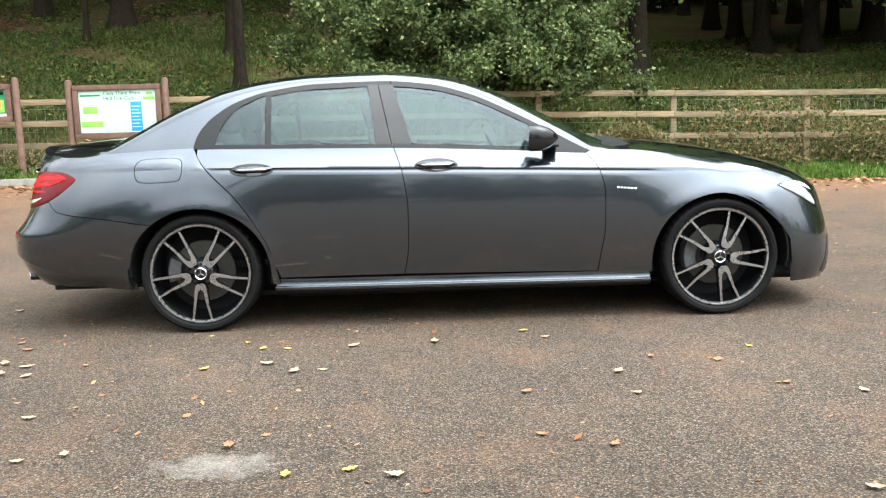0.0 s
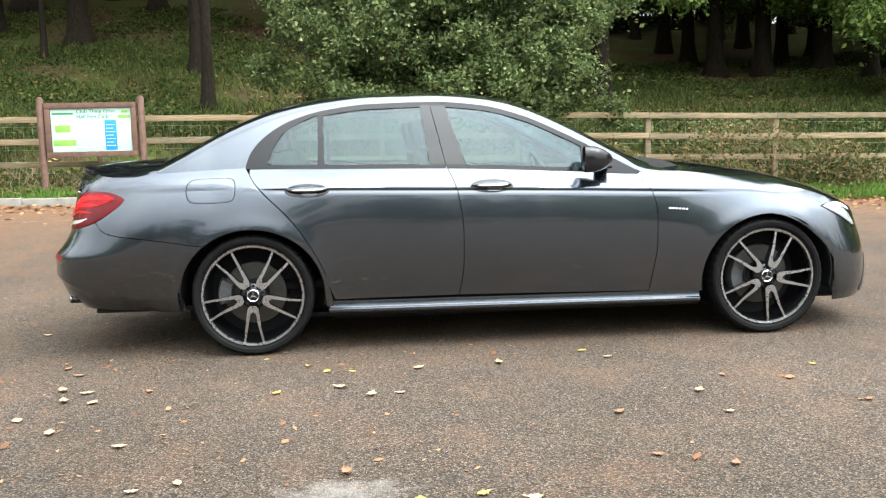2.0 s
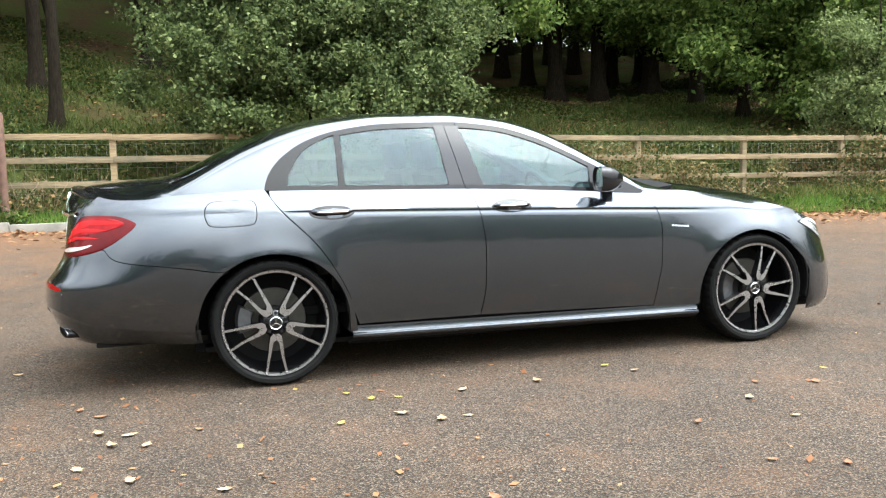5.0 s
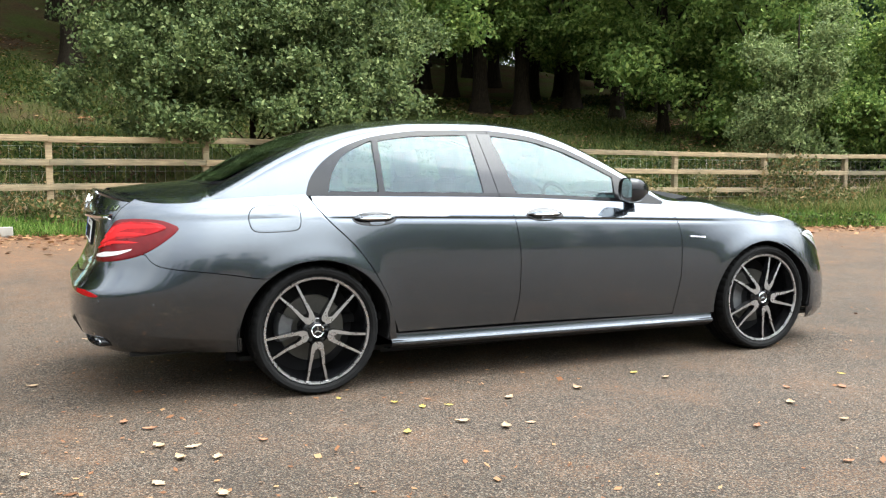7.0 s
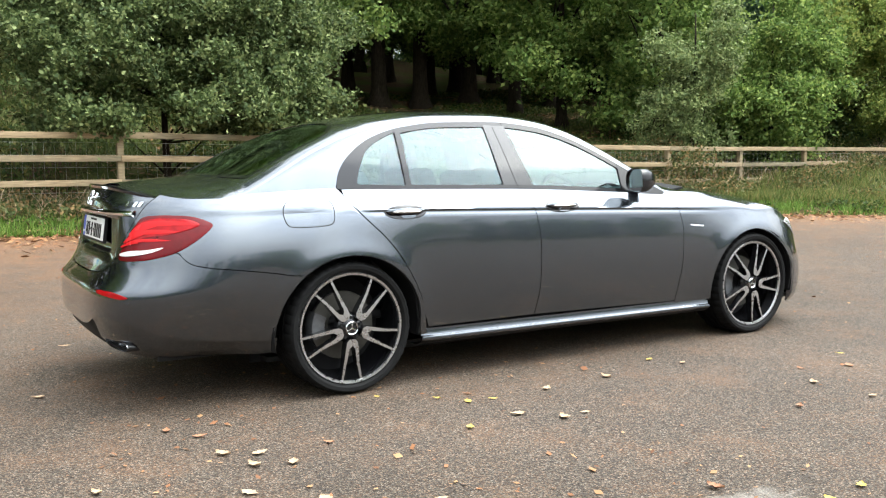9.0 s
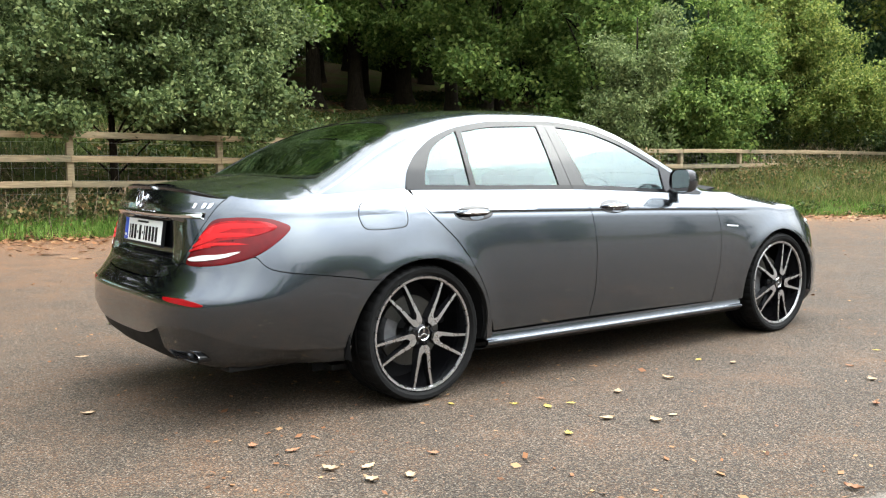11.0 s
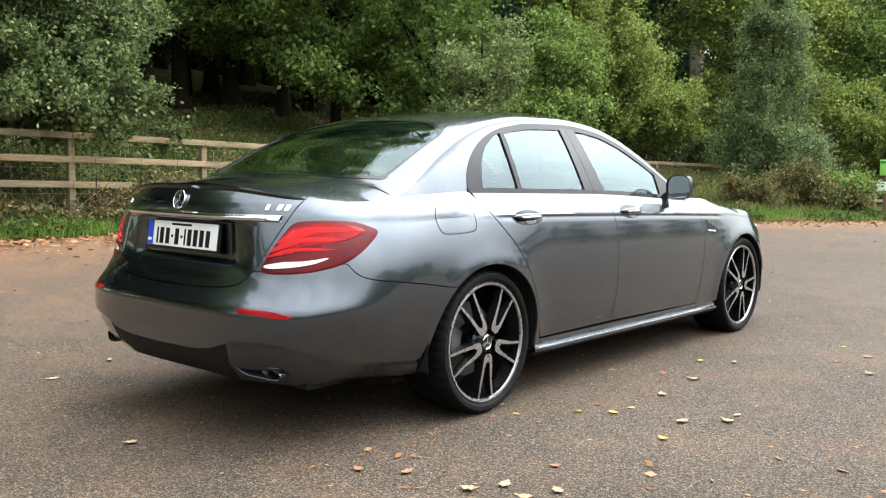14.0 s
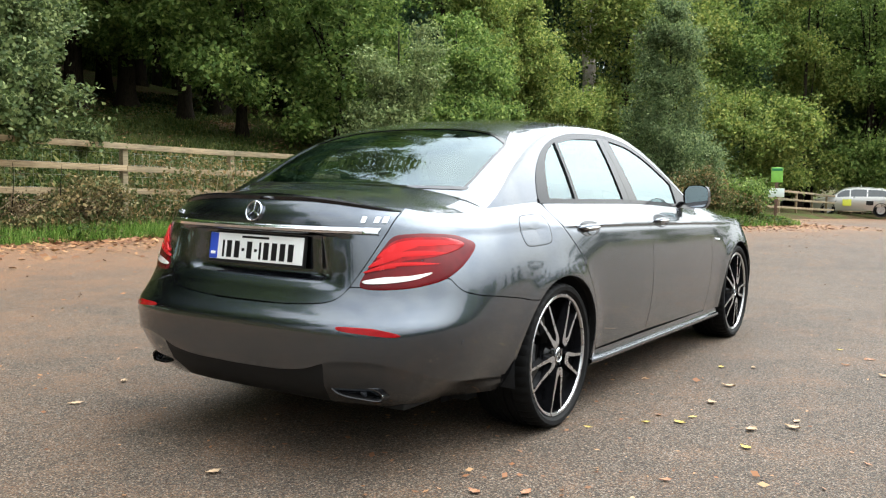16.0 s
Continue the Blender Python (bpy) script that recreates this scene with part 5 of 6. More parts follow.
    # wheel house
    for cx in (0.0, WB):
        rows = []
        for k in range(25):
            a = math.pi * (1.07 - 1.14 * k / 24)
            x, z = cx + (ARCH + 0.012) * math.cos(a), HUB_Z + (ARCH_UP + 0.012) * math.sin(a)
            rows.append([(x, w, z) for w in (0.50, 0.70, 0.868)])
        sheet("wheel_house", rows, LINING, car, hand, thick=0)
        rows = [[(row[0][0], 0.505, row[0][2] + 0.002), (row[0][0], 0.503, 0.14)] for row in rows]
        sheet("wheel_house_wall", rows, LINING, car, hand, thick=0)
        rows = []
        for k in range(33):
            a = math.pi * (1.06 - 1.12 * k / 32)
            row = []
            for r, dw in ((ARCH + 0.003, -0.0015), (ARCH - 0.003, -0.003), (ARCH - 0.004, -0.008), (ARCH + 0.004, -0.04)):
                x, z = cx + r * math.cos(a), HUB_Z + (r - ARCH + ARCH_UP) * math.sin(a)
                row.append((x, side(x, max(z, 0.27)) + dw, z))
            rows.append(row)
        sheet("arch_lip", rows, BLACK_PLASTIC, car, hand, thick=0)

# roof, screens, bonnet
def band(x0, x1, w_of, nx, nw=21, bow=0.0):
    rows = []
    for x in spread(x0, x1, nx):
        wi = w_of(x)
        rows.append([(x + bow * (1 - (k) ** 2), k * wi, top(x + bow * (1 - k ** 2), k * wi)) for k in spread(-1, 1, nw)])
    return rows


RTOP = lambda k: 0.165 - 0.06 * k * k - 0.09 * abs(k) ** 8
rows = []
for u in spread(0, 1, 30):
    row = []
    for k in spread(-1, 1, 41):
        x = (RTOP(k) + 0.006) * (1 - u) + 1.60 * u
        w = k * (WW(x) - 0.006)
        row.append((x, w, top(x, w)))
    rows.append(row)
sheet("roof", rows, PAINT, car, 0, thick=0.02)
rows = []
for u in spread(0, 1, 22):
    row = []
    for k in spread(-1, 1, 41):
        x = (-0.53 + 0.10 * k * k) * (1 - u) + (RTOP(k) + 0.004) * u
        w = k * (WW(x) - 0.004)
        row.append((x, w, top(x, w)))
    rows.append(row)
sheet("rear_window", rows, DARK_GLASS, car, 0, "dark tinted rear window", thick=0, lift=-0.003)
rows = []
for u in spread(0, 1, 22):
    row = []
    for k in spread(-1, 1, 25):
        x = (1.615 + 0.03 * (1 - k * k)) * (1 - u) + (2.40 - 0.10 * k * k) * u
        w = k * (WW(x) - 0.01)
        row.append((x, w, top(x, w)))
    rows.append(row)
sheet("windscreen", rows, GLASS, car, 0, "clear windscreen", thick=0, lift=-0.003)
for hand in (-1, 1):
    # black border of the rear window, roof joint
    rows = [[(x, WW(x) - d, top(x, WW(x) - d)) for d in (-0.002, 0.004, 0.011)] for x in spread(-0.43, 0.02, 30)]
    sheet("window_seal", rows, BLACK_GLOSS, car, hand, thick=0.004, lift=0.001)
    rows = [[(x, WW(x) + d, top(x, WW(x) + d)) for d in (-0.007, 0.0, 0.004)] for x in spread(0.02, 1.62, 50)]
    sheet("roof_joint", rows, BLACK_PLASTIC, car, hand, thick=0.004, lift=-0.001)
rows = []
for k in spread(-1, 1, 41):
    w = k * (WW(RTOP(k)) - 0.006)
    rows.append([(RTOP(k) + d, w, top(RTOP(k) + d, w)) for d in (-0.02, -0.008, 0.004)])
sheet("window_seal", rows, BLACK_GLOSS, car, 0, thick=0.003, lift=0.0005)
rows = []
for k in spread(-1, 1, 41):
    xb = -0.535 + 0.10 * k * k
    w = k * 0.634
    rows.append([(xb + d, w, top(xb + d, w)) for d in (-0.006, 0.004, 0.022)])
sheet("window_seal", rows, BLACK_GLOSS, car, 0, thick=0.003, lift=0.001)
rows = []
for k in spread(-1, 1, 41):
    xb = -0.535 + 0.10 * k * k
    rows.append([(x, k * (WW(x) + 0.003), top(x, k * (WW(x) + 0.003))) for x in spread(-0.515, max(xb, -0.50) + 0.012, 6)])
sheet("boot_front_edge", rows, PAINT, car, 0, thick=0.003, lift=-0.0015)
rows = []
for x in spread(2.39, 3.62, 30):
    w0 = min(side(x, ZB(x)), 0.9) - 0.004
    rows.append([(x, k * w0, top(x, k * w0)) for k in spread(-1, 1, 25)])
sheet("bonnet", rows, PAINT, car, 0)
rows = [[(x, k * 0.70, top(2.40, k * 0.70) + 0.004 + (x - 2.36) * 0.12) for x in (2.30, 2.36, 2.42, 2.46)] for k in spread(-1, 1, 17)]
sheet("scuttle_panel", rows, BLACK_PLASTIC, car, 0)

# boot: deck between the rear window and the tail
def deck(ro0, ro1, nro):
    rows, edge = [], []
    for x in spread(-0.5, -0.62, 4)[:-1]:
        ze = ZB(x) + (0.995 - ZB(x)) * smooth(-0.50, -0.64, x)
        edge.append((x, side(x, ze), ze))
    a0 = rear_angle(side(-0.62, 0.995), 0.995)
    for a in spread(a0, 90, 36):
        z = edge_z(a)
        x, w = rear(a, z)
        edge.append((x, w, z))
    for i, (x, w, z) in enumerate(edge):
        t = i / (len(edge) - 1)
        xs = -0.5 + (x + 0.5) * (0.55 + 0.45 * (1 - smooth(0.5, 1, t)))
        row = []
        for ro in spread(ro0, ro1, nro):
            xx, wid = x + (xs - x) * ro, w * (1 - ro)
            row.append((xx, wid, z + (ZR(xx) - z) * (1 - (1 - ro) ** 2.3) ** (1 - 0.28 * smooth(-0.66, -0.5, xx))))
        rows.append(row)
    return rows


for hand in (-1, 1):
    sheet("quarter_top", deck(0, 0.135, 5), PAINT, car, hand, thick=0.006)
    sheet("boot_deck", deck(0.139, 1.0, 16), PAINT, car, hand, thick=0)
    sheet("boot_gutter", deck(0.09, 0.20, 4), PAINT, car, hand, thick=0, lift=-0.005)

# boot lid face with its plate recess
boot = None
rows = []
for v in [0.0, 0.008, 0.02, 0.04, 0.07] + spread(0.1, 1, 44):
    row = []
    for k in spread(-1, 1, 61):
        z = 0.637 + v * (1.0 - 0.637)
        lim = LID(min(z, 0.99))
        w = k * lim
        zz = z if v < 0.8 else z + (edge_z(rear_angle(abs(w), 0.99)) - 1.0) * smooth(0.8, 1, v)
        x, _ = rear(rear_angle(abs(w), zz), zz)
        inner = smooth(0.40, 0.325, abs(w) + (z - 0.75) * 0.15) * smooth(0.722, 0.75, z) * smooth(0.912, 0.90, z)
        scoop = smooth(0.50, 0.40, abs(w)) * smooth(0.69, 0.73, z) * smooth(0.914, 0.90, z)
        row.append((x + 0.026 * inner + 0.012 * scoop, w, zz))
    rows.append(row)
boot = sheet("boot_lid", rows, PAINT, car, 0, thick=0.012)
rows = [[(rear(rear_angle(abs(k) * 0.575, z), z)[0] - d, k * 0.575, z) for z, d in ((0.915, 0.002), (0.919, 0.014), (0.930, 0.017), (0.938, 0.012), (0.942, 0.002))] for k in spread(-1, 1, 41)]
sheet("chrome_strip", rows, CHROME, boot, 0, "polished chrome strip", thick=0.004)
# lip spoiler along the edge of the boot
rows = []
for k in spread(-1, 1, 41):
    w = k * 0.60
    a = rear_angle(abs(w), 0.995)
    z = edge_z(a)
    x, _ = rear(rear_angle(abs(w), z), z)
    e = 1 - abs(k) ** 6
    rows.append([(x + 0.055, w, z + 0.004 + 0.004 * e), (x + 0.02, w, z + 0.004 + 0.010 * e), (x - 0.006 * e, w, z + 0.003 + 0.016 * e), (x - 0.010 * e, w, z + 0.001 + 0.010 * e), (x - 0.002, w, z - 0.006)])
sheet("lip_spoiler", rows, BLACK_GLOSS, boot, 0, "black lip spoiler", thick=0.003)

# rear bumper
LOW = curve((0, 0.384), (0.22, 0.388), (0.36, 0.404), (0.44, 0.430), (0.52, 0.450), (0.62, 0.456), (0.72, 0.440), (0.79, 0.410), (0.84, 0.375), (0.87, 0.346), (0.888, 0.322), (0.90, 0.314))
for hand in (-1, 1):
    rows = []
    for a in spread(90, 4, 60) + [3, 2.4, 1.9, 1.5, 1.2, 0.95, 0.75, 0.55, 0.4, 0.3, 0.22, 0.15, 0.1, 0.06, 0.03]:
        zu = bumper_z(a) - 0.001
        lo = LOW(rear(a, 0.5)[1])
        for _ in range(6):
            x0 = rear(a, lo)[0]
            lo = max(LOW(rear(a, 0.5)[1]), arch_z(x0, 0.0) if x0 > -ARCH else 0.0)
        lo = min(lo, zu - 0.0005)
        rows.append([(*rear(a, z), z) for z in spread(lo, zu, 22)])
    bumper = sheet("rear_bumper", rows, PAINT, car, hand)
    # below the brow the bumper turns in and under: painted at the sides, black in the middle
    def under(a):
        x0, w0 = rear(a, 0.5)
        lo = LOW(w0)
        t = smooth(15, 60, a)
        row = []
        for z, d in ((lo + 0.004, 0.003), (lo - 0.004, 0.005), (lo - 0.012, 0.010), (lo * 0.8 + 0.05, 0.017), (lo * 0.5 + 0.125, 0.028), (0.266, 0.046), (0.242, 0.085), (0.234, 0.30)):
            x, w = rear(a, max(z, 0.25))
            d *= 0.35 + 0.65 * smooth(2, 14, a)
            row.append((x + d * t, w - d * (1 - 0.75 * t), min(z, lo + 0.004)))
        return row
    turn = rear_angle(0.45, 0.5)
    sheet("lower_bumper", [under(a) for a in spread(turn, 13, 40)], PAINT, bumper, hand, thick=0)
    sheet("diffuser", [under(a) for a in spread(90, turn, 30)], BLACK_PLASTIC, bumper, hand, "black plastic diffuser", thick=0)
    # dark skirt ahead of the rear wheel house
    sheet("skirt", [under(a)[:-1] for a in spread(13, 1.35, 14)], PAINT, bumper, hand, thick=0)
# front bumper and face
for hand in (-1, 1):
    rows = []
    for a in spread(0, 90, 40):
        x0, w0 = front(a, 0.5)
        zu = 0.60 + max(x0 - 3.17, 0) * 0.42 if x0 < 3.4 else ZB(x0) + 0.0
        if x0 > 3.4:
            zu = 0.70
        lo = 0.165
        if x0 < WB + ARCH:
            lo = max(lo, arch_z(x0, WB))
        row = []
        for z in spread(lo, max(zu, lo + 0.01), 18):
            x, w = front(a, z)
            row.append((x, w, z))
        rows.append(row)
    fb = sheet("front_bumper", rows, PAINT, car, hand)

# underside
bm = box_bm((2.06, 1.16, 0.05), (1.47, 0, 0.155), 0.01)
part("underbody", bm, BLACK_PLASTIC, car)
bm = box_bm((4.0, 1.2, 0.03), (1.65, 0, 0.165), 0.01)
part("underbody", bm, BLACK_PLASTIC, car)
bm = box_bm((0.56, 1.30, 0.03), (-0.62, 0, 0.245), 0.01)
part("underbody", bm, BLACK_PLASTIC, car)


# ---- wheels ----
def fork(bm, turn):
    """One double spoke: a joint near the hub and two legs to the rim."""
    legs = []
    for s in (-1, 1):
        lean = 0.010 if s > 0 else 0.0
        a = [(0.055, s * 0.016), (0.070, s * 0.029), (0.10, s * 0.0345), (0.18, s * 0.043), (0.268, s * (0.054 + lean))]
        b = [(0.055, s * 0.0005), (0.088, s * 0.0005), (0.104, s * 0.0155), (0.18, s * 0.029), (0.268, s * (0.0425 + lean))]
        legs.append((a, b))
    for a, b in legs:
        front_v, back_v = [], []
        for (r, t), (r2, t2) in zip(a, b):
            for store, r_, t_ in ((front_v, r, t), (front_v, r2, t2)):
                dish = -0.012 * smooth(0.26, 0.08, r_)
                store.append((r_, t_, dish))
        vs = []
        for r_, t_, h in front_v:
            c, s_ = math.cos(turn), math.sin(turn)
            vs.append((bm.verts.new((r_ * c - t_ * s_, -h * -1.0 - 0.0, r_ * s_ + t_ * c)), bm.verts.new((r_ * c - t_ * s_, h * -1 + 0.03, r_ * s_ + t_ * c))))
        n = len(a)
        for i in range(n - 1):
            f0, f1, f2, f3 = vs[2 * i][0], vs[2 * i + 1][0], vs[2 * i + 3][0], vs[2 * i + 2][0]
            bm.faces.new((f0, f1, f2, f3)).material_index = 0
            bm.faces.new((vs[2 * i][0], vs[2 * i + 2][0], vs[2 * i + 2][1], vs[2 * i][1])).material_index = 1
            bm.faces.new((vs[2 * i + 1][0], vs[2 * i + 1][1], vs[2 * i + 3][1], vs[2 * i + 3][0])).material_index = 1
    return bm


def make_wheel(name, x, hand, radius, width, turn):
    w = new(name)
    w.parent = car
    w.location = (x, hand * 0.872, HUB_Z)
    w.rotation_euler = (0, 0, math.pi if hand > 0 else 0)
    tagged(w, "black and silver double-spoke alloy wheel")
    # the outside of the wheel looks to -y here
    rt = radius
    prof = [(0.279, 0.010), (0.285, -0.004), (0.298, -0.014), (0.315, -0.016), (rt - 0.010, -0.008), (rt - 0.003, 0.012), (rt, 0.03)]
    for k in range(4):
        y0 = 0.03 + (width - 0.06) * (k + 1) / 5
        prof += [(rt, y0 - 0.006), (rt - 0.007, y0 - 0.004), (rt - 0.007, y0 + 0.004), (rt, y0 + 0.006)]
    prof += [(rt, width - 0.03), (rt - 0.01, width - 0.004), (0.30, width + 0.01), (0.279, width - 0.01)]

    def blocks(s, i):
        return -0.0045 if (s % 4 == 0 and 4 <= i <= 7) or (s % 4 == 2 and i in (12, 13, 16, 17)) else 0.0
    v, f = lathe(prof, 176, wobble=blocks)
    mesh_part("tyre", v, f, RUBBER, w, "black low-profile tyre", sharp=30)
    v, f = lathe([(0.2815, 0.010), (0.2815, -0.001), (0.278, -0.0055), (0.268, -0.004), (0.264, 0.004), (0.262, 0.02), (0.255, 0.06), (0.25, width - 0.02)], 96)
    mats = [0 if i % 7 < 4 else 1 for i in range(96 * 7)]
    mesh_part("rim", v, f, [ALLOY, BLACK_GLOSS], w, "machined alloy rim with a black barrel", sharp=50, mats=mats)
    for k in range(5):
        bm = bmesh.new()
        fork(bm, turn + k * 2 * math.pi / 5)
        part("spoke", bm, [ALLOY, BLACK_GLOSS], w)
    v, f = lathe([(0.001, 0.0), (0.030, 0.0), (0.044, 0.008), (0.062, 0.014), (0.075, 0.03), (0.078, 0.06)], 40)
    hub = mesh_part("hub", v, f, BLACK_GLOSS, w)
    for k in range(5):
        a = turn + (k + 0.5) * 2 * math.pi / 5
        v, f = tube([(0.054 * math.cos(a), 0.004, 0.054 * math.sin(a)), (0.054 * math.cos(a), 0.03, 0.054 * math.sin(a))], 0.0085, 6)
        mesh_part("wheel_bolt", v, f, BLACK_PLASTIC, hub)
    v, f = lathe([(0.034, 0.004), (0.034, -0.004), (0.0315, -0.006), (0.029, -0.004), (0.029, 0.002)], 40)
    cap = mesh_part("hub_ring", v, f, CHROME, hub, "chrome ring")
    bm = bmesh.new()
    for k in range(3):
        a = math.pi / 2 + k * 2 * math.pi / 3
        box_bm((0.029, 0.004, 0.0055), (0.0145, -0.003, 0), 0.0012, Matrix.Rotation(-a, 4, "Y"), bm)
    part("emblem", bm, CHROME, hub)
    v, f = lathe([(0.002, width - 0.05), (0.12, width - 0.055), (0.252, width - 0.04)], 40)
    mesh_part("splash_shield", v, f, LINING, w)
    v, f = lathe([(0.08, 0.115), (0.172, 0.115), (0.174, 0.125), (0.172, 0.14)], 64)
    mesh_part("brake_disc", v, f, DISC, w, "grey steel brake disc")
    bm = bmesh.new()
    n = 12
    span = 1.0 if x > 1 else 0.75
    mid = math.pi * (0.97 if hand < 0 else 0.03)
    ring = []
    for i in range(n + 1):
        a = mid - span / 2 + span * i / n
        ring.append([bm.verts.new((r * math.cos(a), y, r * math.sin(a))) for r, y in ((0.115, 0.075), (0.125, 0.055), (0.19, 0.055), (0.2, 0.075), (0.2, 0.13), (0.115, 0.13))])
    for i in range(n):
        for j in range(6):
            bm.faces.new((ring[i][j], ring[i][(j + 1) % 6], ring[i + 1][(j + 1) % 6], ring[i + 1][j]))
    bm.faces.new(ring[0])
    bm.faces.new(ring[-1][::-1])
    part("brake_caliper", bm, CALIPER, w, "silver grey brake caliper", sharp=45)
    return w


for hand in (-1, 1):
    make_wheel("rear_wheel", 0.0, hand, 0.335, 0.265, radians(-92))
    make_wheel("front_wheel", WB, hand, 0.338, 0.24, radians(-5))


# ---- lamps, handles, mirrors and badges ----
def closed(points, n=64):
    """A smooth closed line through points, as n points."""
    p = np.array(points, float)
    m = len(p)
    out = []
    for k in range(n):
        u = k * m / n
        i = int(u)
        t = u - i
        p0, p1, p2, p3 = p[(i - 1) % m], p[i % m], p[(i + 1) % m], p[(i + 2) % m]
        out.append(0.5 * (2 * p1 + (p2 - p0) * t + (2 * p0 - 5 * p1 + 4 * p2 - p3) * t**2 + (3 * p1 - p0 - 3 * p2 + p3) * t**3))
    return out


def lens(name, surf, outline, material, parent, hand, label="", proud=0.004, grow=1.0, n=64, bulge=0.0, sink=0.006):
    """A patch with a closed outline on a surface surf(a, z), a little proud of it, its edge sunk in."""
    pts = np.array(closed(outline, n))
    pts = np.vstack([pts, pts[:1]])
    mid = pts.mean(axis=0)
    rows, lifts = [], []
    for f, up in ((0.02, proud + bulge), (0.3, proud + bulge * 0.9), (0.6, proud + bulge * 0.65), (0.85, proud + bulge * 0.28), (0.96, proud), (0.99, proud * 0.7), (1.0, -sink)):
        rows.append([(*surf(*(mid + (p - mid) * f * grow)),) for p in pts])
        lifts.append(up)
    return sheet(name, rows, material, parent, hand, label, thick=0, lift=lifts)


def on_tail(a, z):
    return (*rear(a, z), z)


def on_side(x, z):
    return (x, side(x, z), z)


RED = Nodes("red_lamp_lens")
RED.set(Base_Color=(0.33, 0.006, 0.010, 1), Roughness=0.2, Coat_Weight=0.0, Specular_IOR_Level=0.25)
rim_glow = RED.noise(9.0, 3.0)
RED.set(Base_Color=RED.ramp(rim_glow.outputs["Fac"], (0.3, (0.07, 0.0015, 0.003)), (0.7, (0.12, 0.002, 0.004))))
RED = RED.material
RED_MID = plain("red_lamp_reflector", (0.25, 0.003, 0.005), 0.12, vary=0.25, scale=25, Specular_IOR_Level=0.2)
RED_BRIGHT = plain("red_light_guide", (0.50, 0.014, 0.016), 0.25, vary=0.1, Specular_IOR_Level=0.15)
CLEAR_LAMP = plain("clear_lamp", (0.72, 0.70, 0.68), 0.15, 0.2, 0.2, 60, Coat_Weight=1.0)
HEAD = plain("headlamp_lens", (0.62, 0.64, 0.66), 0.08, 0.5, 0.3, 14, Coat_Weight=1.0)
TAIL = [(68.3, 0.727), (64.3, 0.79), (57, 0.87), (52, 0.912), (45, 0.922), (38.5, 0.923), (30, 0.917), (24, 0.896), (21.6, 0.876), (23.5, 0.84), (29, 0.787), (36, 0.749), (45, 0.727), (54, 0.715), (65, 0.710)]
for hand in (-1, 1):
    tail = lens("tail_lamp", on_tail, TAIL, RED, car, hand, "red wrap-around tail lamp", proud=0.003, bulge=0.004)
    lens("lamp_reflector", on_tail, [(62, 0.80), (57, 0.862), (51, 0.898), (42, 0.908), (32, 0.903), (26.5, 0.882), (29, 0.860), (38, 0.835), (50, 0.820), (58, 0.795)], RED_MID, tail, hand, proud=0.0072, n=48)
    for pts in ([(60, 0.835), (52, 0.886), (42, 0.897), (31, 0.890), (28, 0.878), (31, 0.884), (42, 0.890), (51, 0.879), (58, 0.830)],
                [(63.5, 0.80), (55, 0.845), (44, 0.857), (33, 0.846), (44, 0.851), (55, 0.838), (62.5, 0.794)],
                [(65.5, 0.778), (57, 0.808), (47, 0.816), (37, 0.808), (47, 0.810), (57, 0.801), (65, 0.772)]):
        lens("light_guide", on_tail, pts, RED_BRIGHT, tail, hand, proud=0.0084, n=40)
    lens("reversing_lamp", on_tail, [(66.8, 0.742), (59.5, 0.758), (51, 0.764), (40.5, 0.778), (46.5, 0.754), (57, 0.737), (65.5, 0.731)], CLEAR_LAMP, tail, hand, "clear reversing lamp strip", proud=0.0075, n=48)
    lens("reflector", on_tail, [(73, 0.577), (66, 0.579), (59.5, 0.577), (51.5, 0.563), (49.5, 0.553), (54, 0.549), (64, 0.556), (72, 0.563)], RED_MID, car, hand, "narrow red reflector", proud=0.003)
    lens("parking_sensor", on_tail, [(49.3 + 0.9 * math.cos(t), 0.527 + 0.011 * math.sin(t)) for t in np.arange(0, 6.2, 0.7)], PAINT, car, hand, proud=0.0015, n=20)
    lens("parking_sensor", on_tail, [(21.4 + 0.8 * math.cos(t), 0.510 + 0.011 * math.sin(t)) for t in np.arange(0, 6.2, 0.7)], PAINT, car, hand, proud=0.0015, n=20)
    lamp_line = [(3.27, 0.735), (3.36, 0.750), (3.45, 0.737), (3.53, 0.69), (3.572, 0.625), (3.555, 0.585), (3.48, 0.622), (3.38, 0.674), (3.30, 0.715)]
    bezel = lens("headlamp", on_side, lamp_line, BLACK_GLOSS, car, hand, "clear headlamp in a black bezel", proud=0.002)
    lens("lamp_lens", on_side, [(3.29, 0.731), (3.36, 0.738), (3.43, 0.722), (3.50, 0.678), (3.545, 0.625), (3.54, 0.603), (3.48, 0.632), (3.39, 0.680), (3.32, 0.712)], HEAD, bezel, hand, "clear lens", proud=0.0035, bulge=0.003)
    lens("daytime_strip", on_side, [(3.30, 0.737), (3.38, 0.745), (3.46, 0.728), (3.52, 0.69), (3.46, 0.720), (3.38, 0.737)], BADGE, bezel, hand, "white light strip", proud=0.0075, n=40)
    lens("bumper_vent", lambda a, z: (*front(a, z), z), [(42, 0.21), (47, 0.30), (51, 0.41), (55, 0.40), (56, 0.22), (50, 0.19)], BLACK_GLOSS, car, hand, "black bumper vent", proud=0.002)
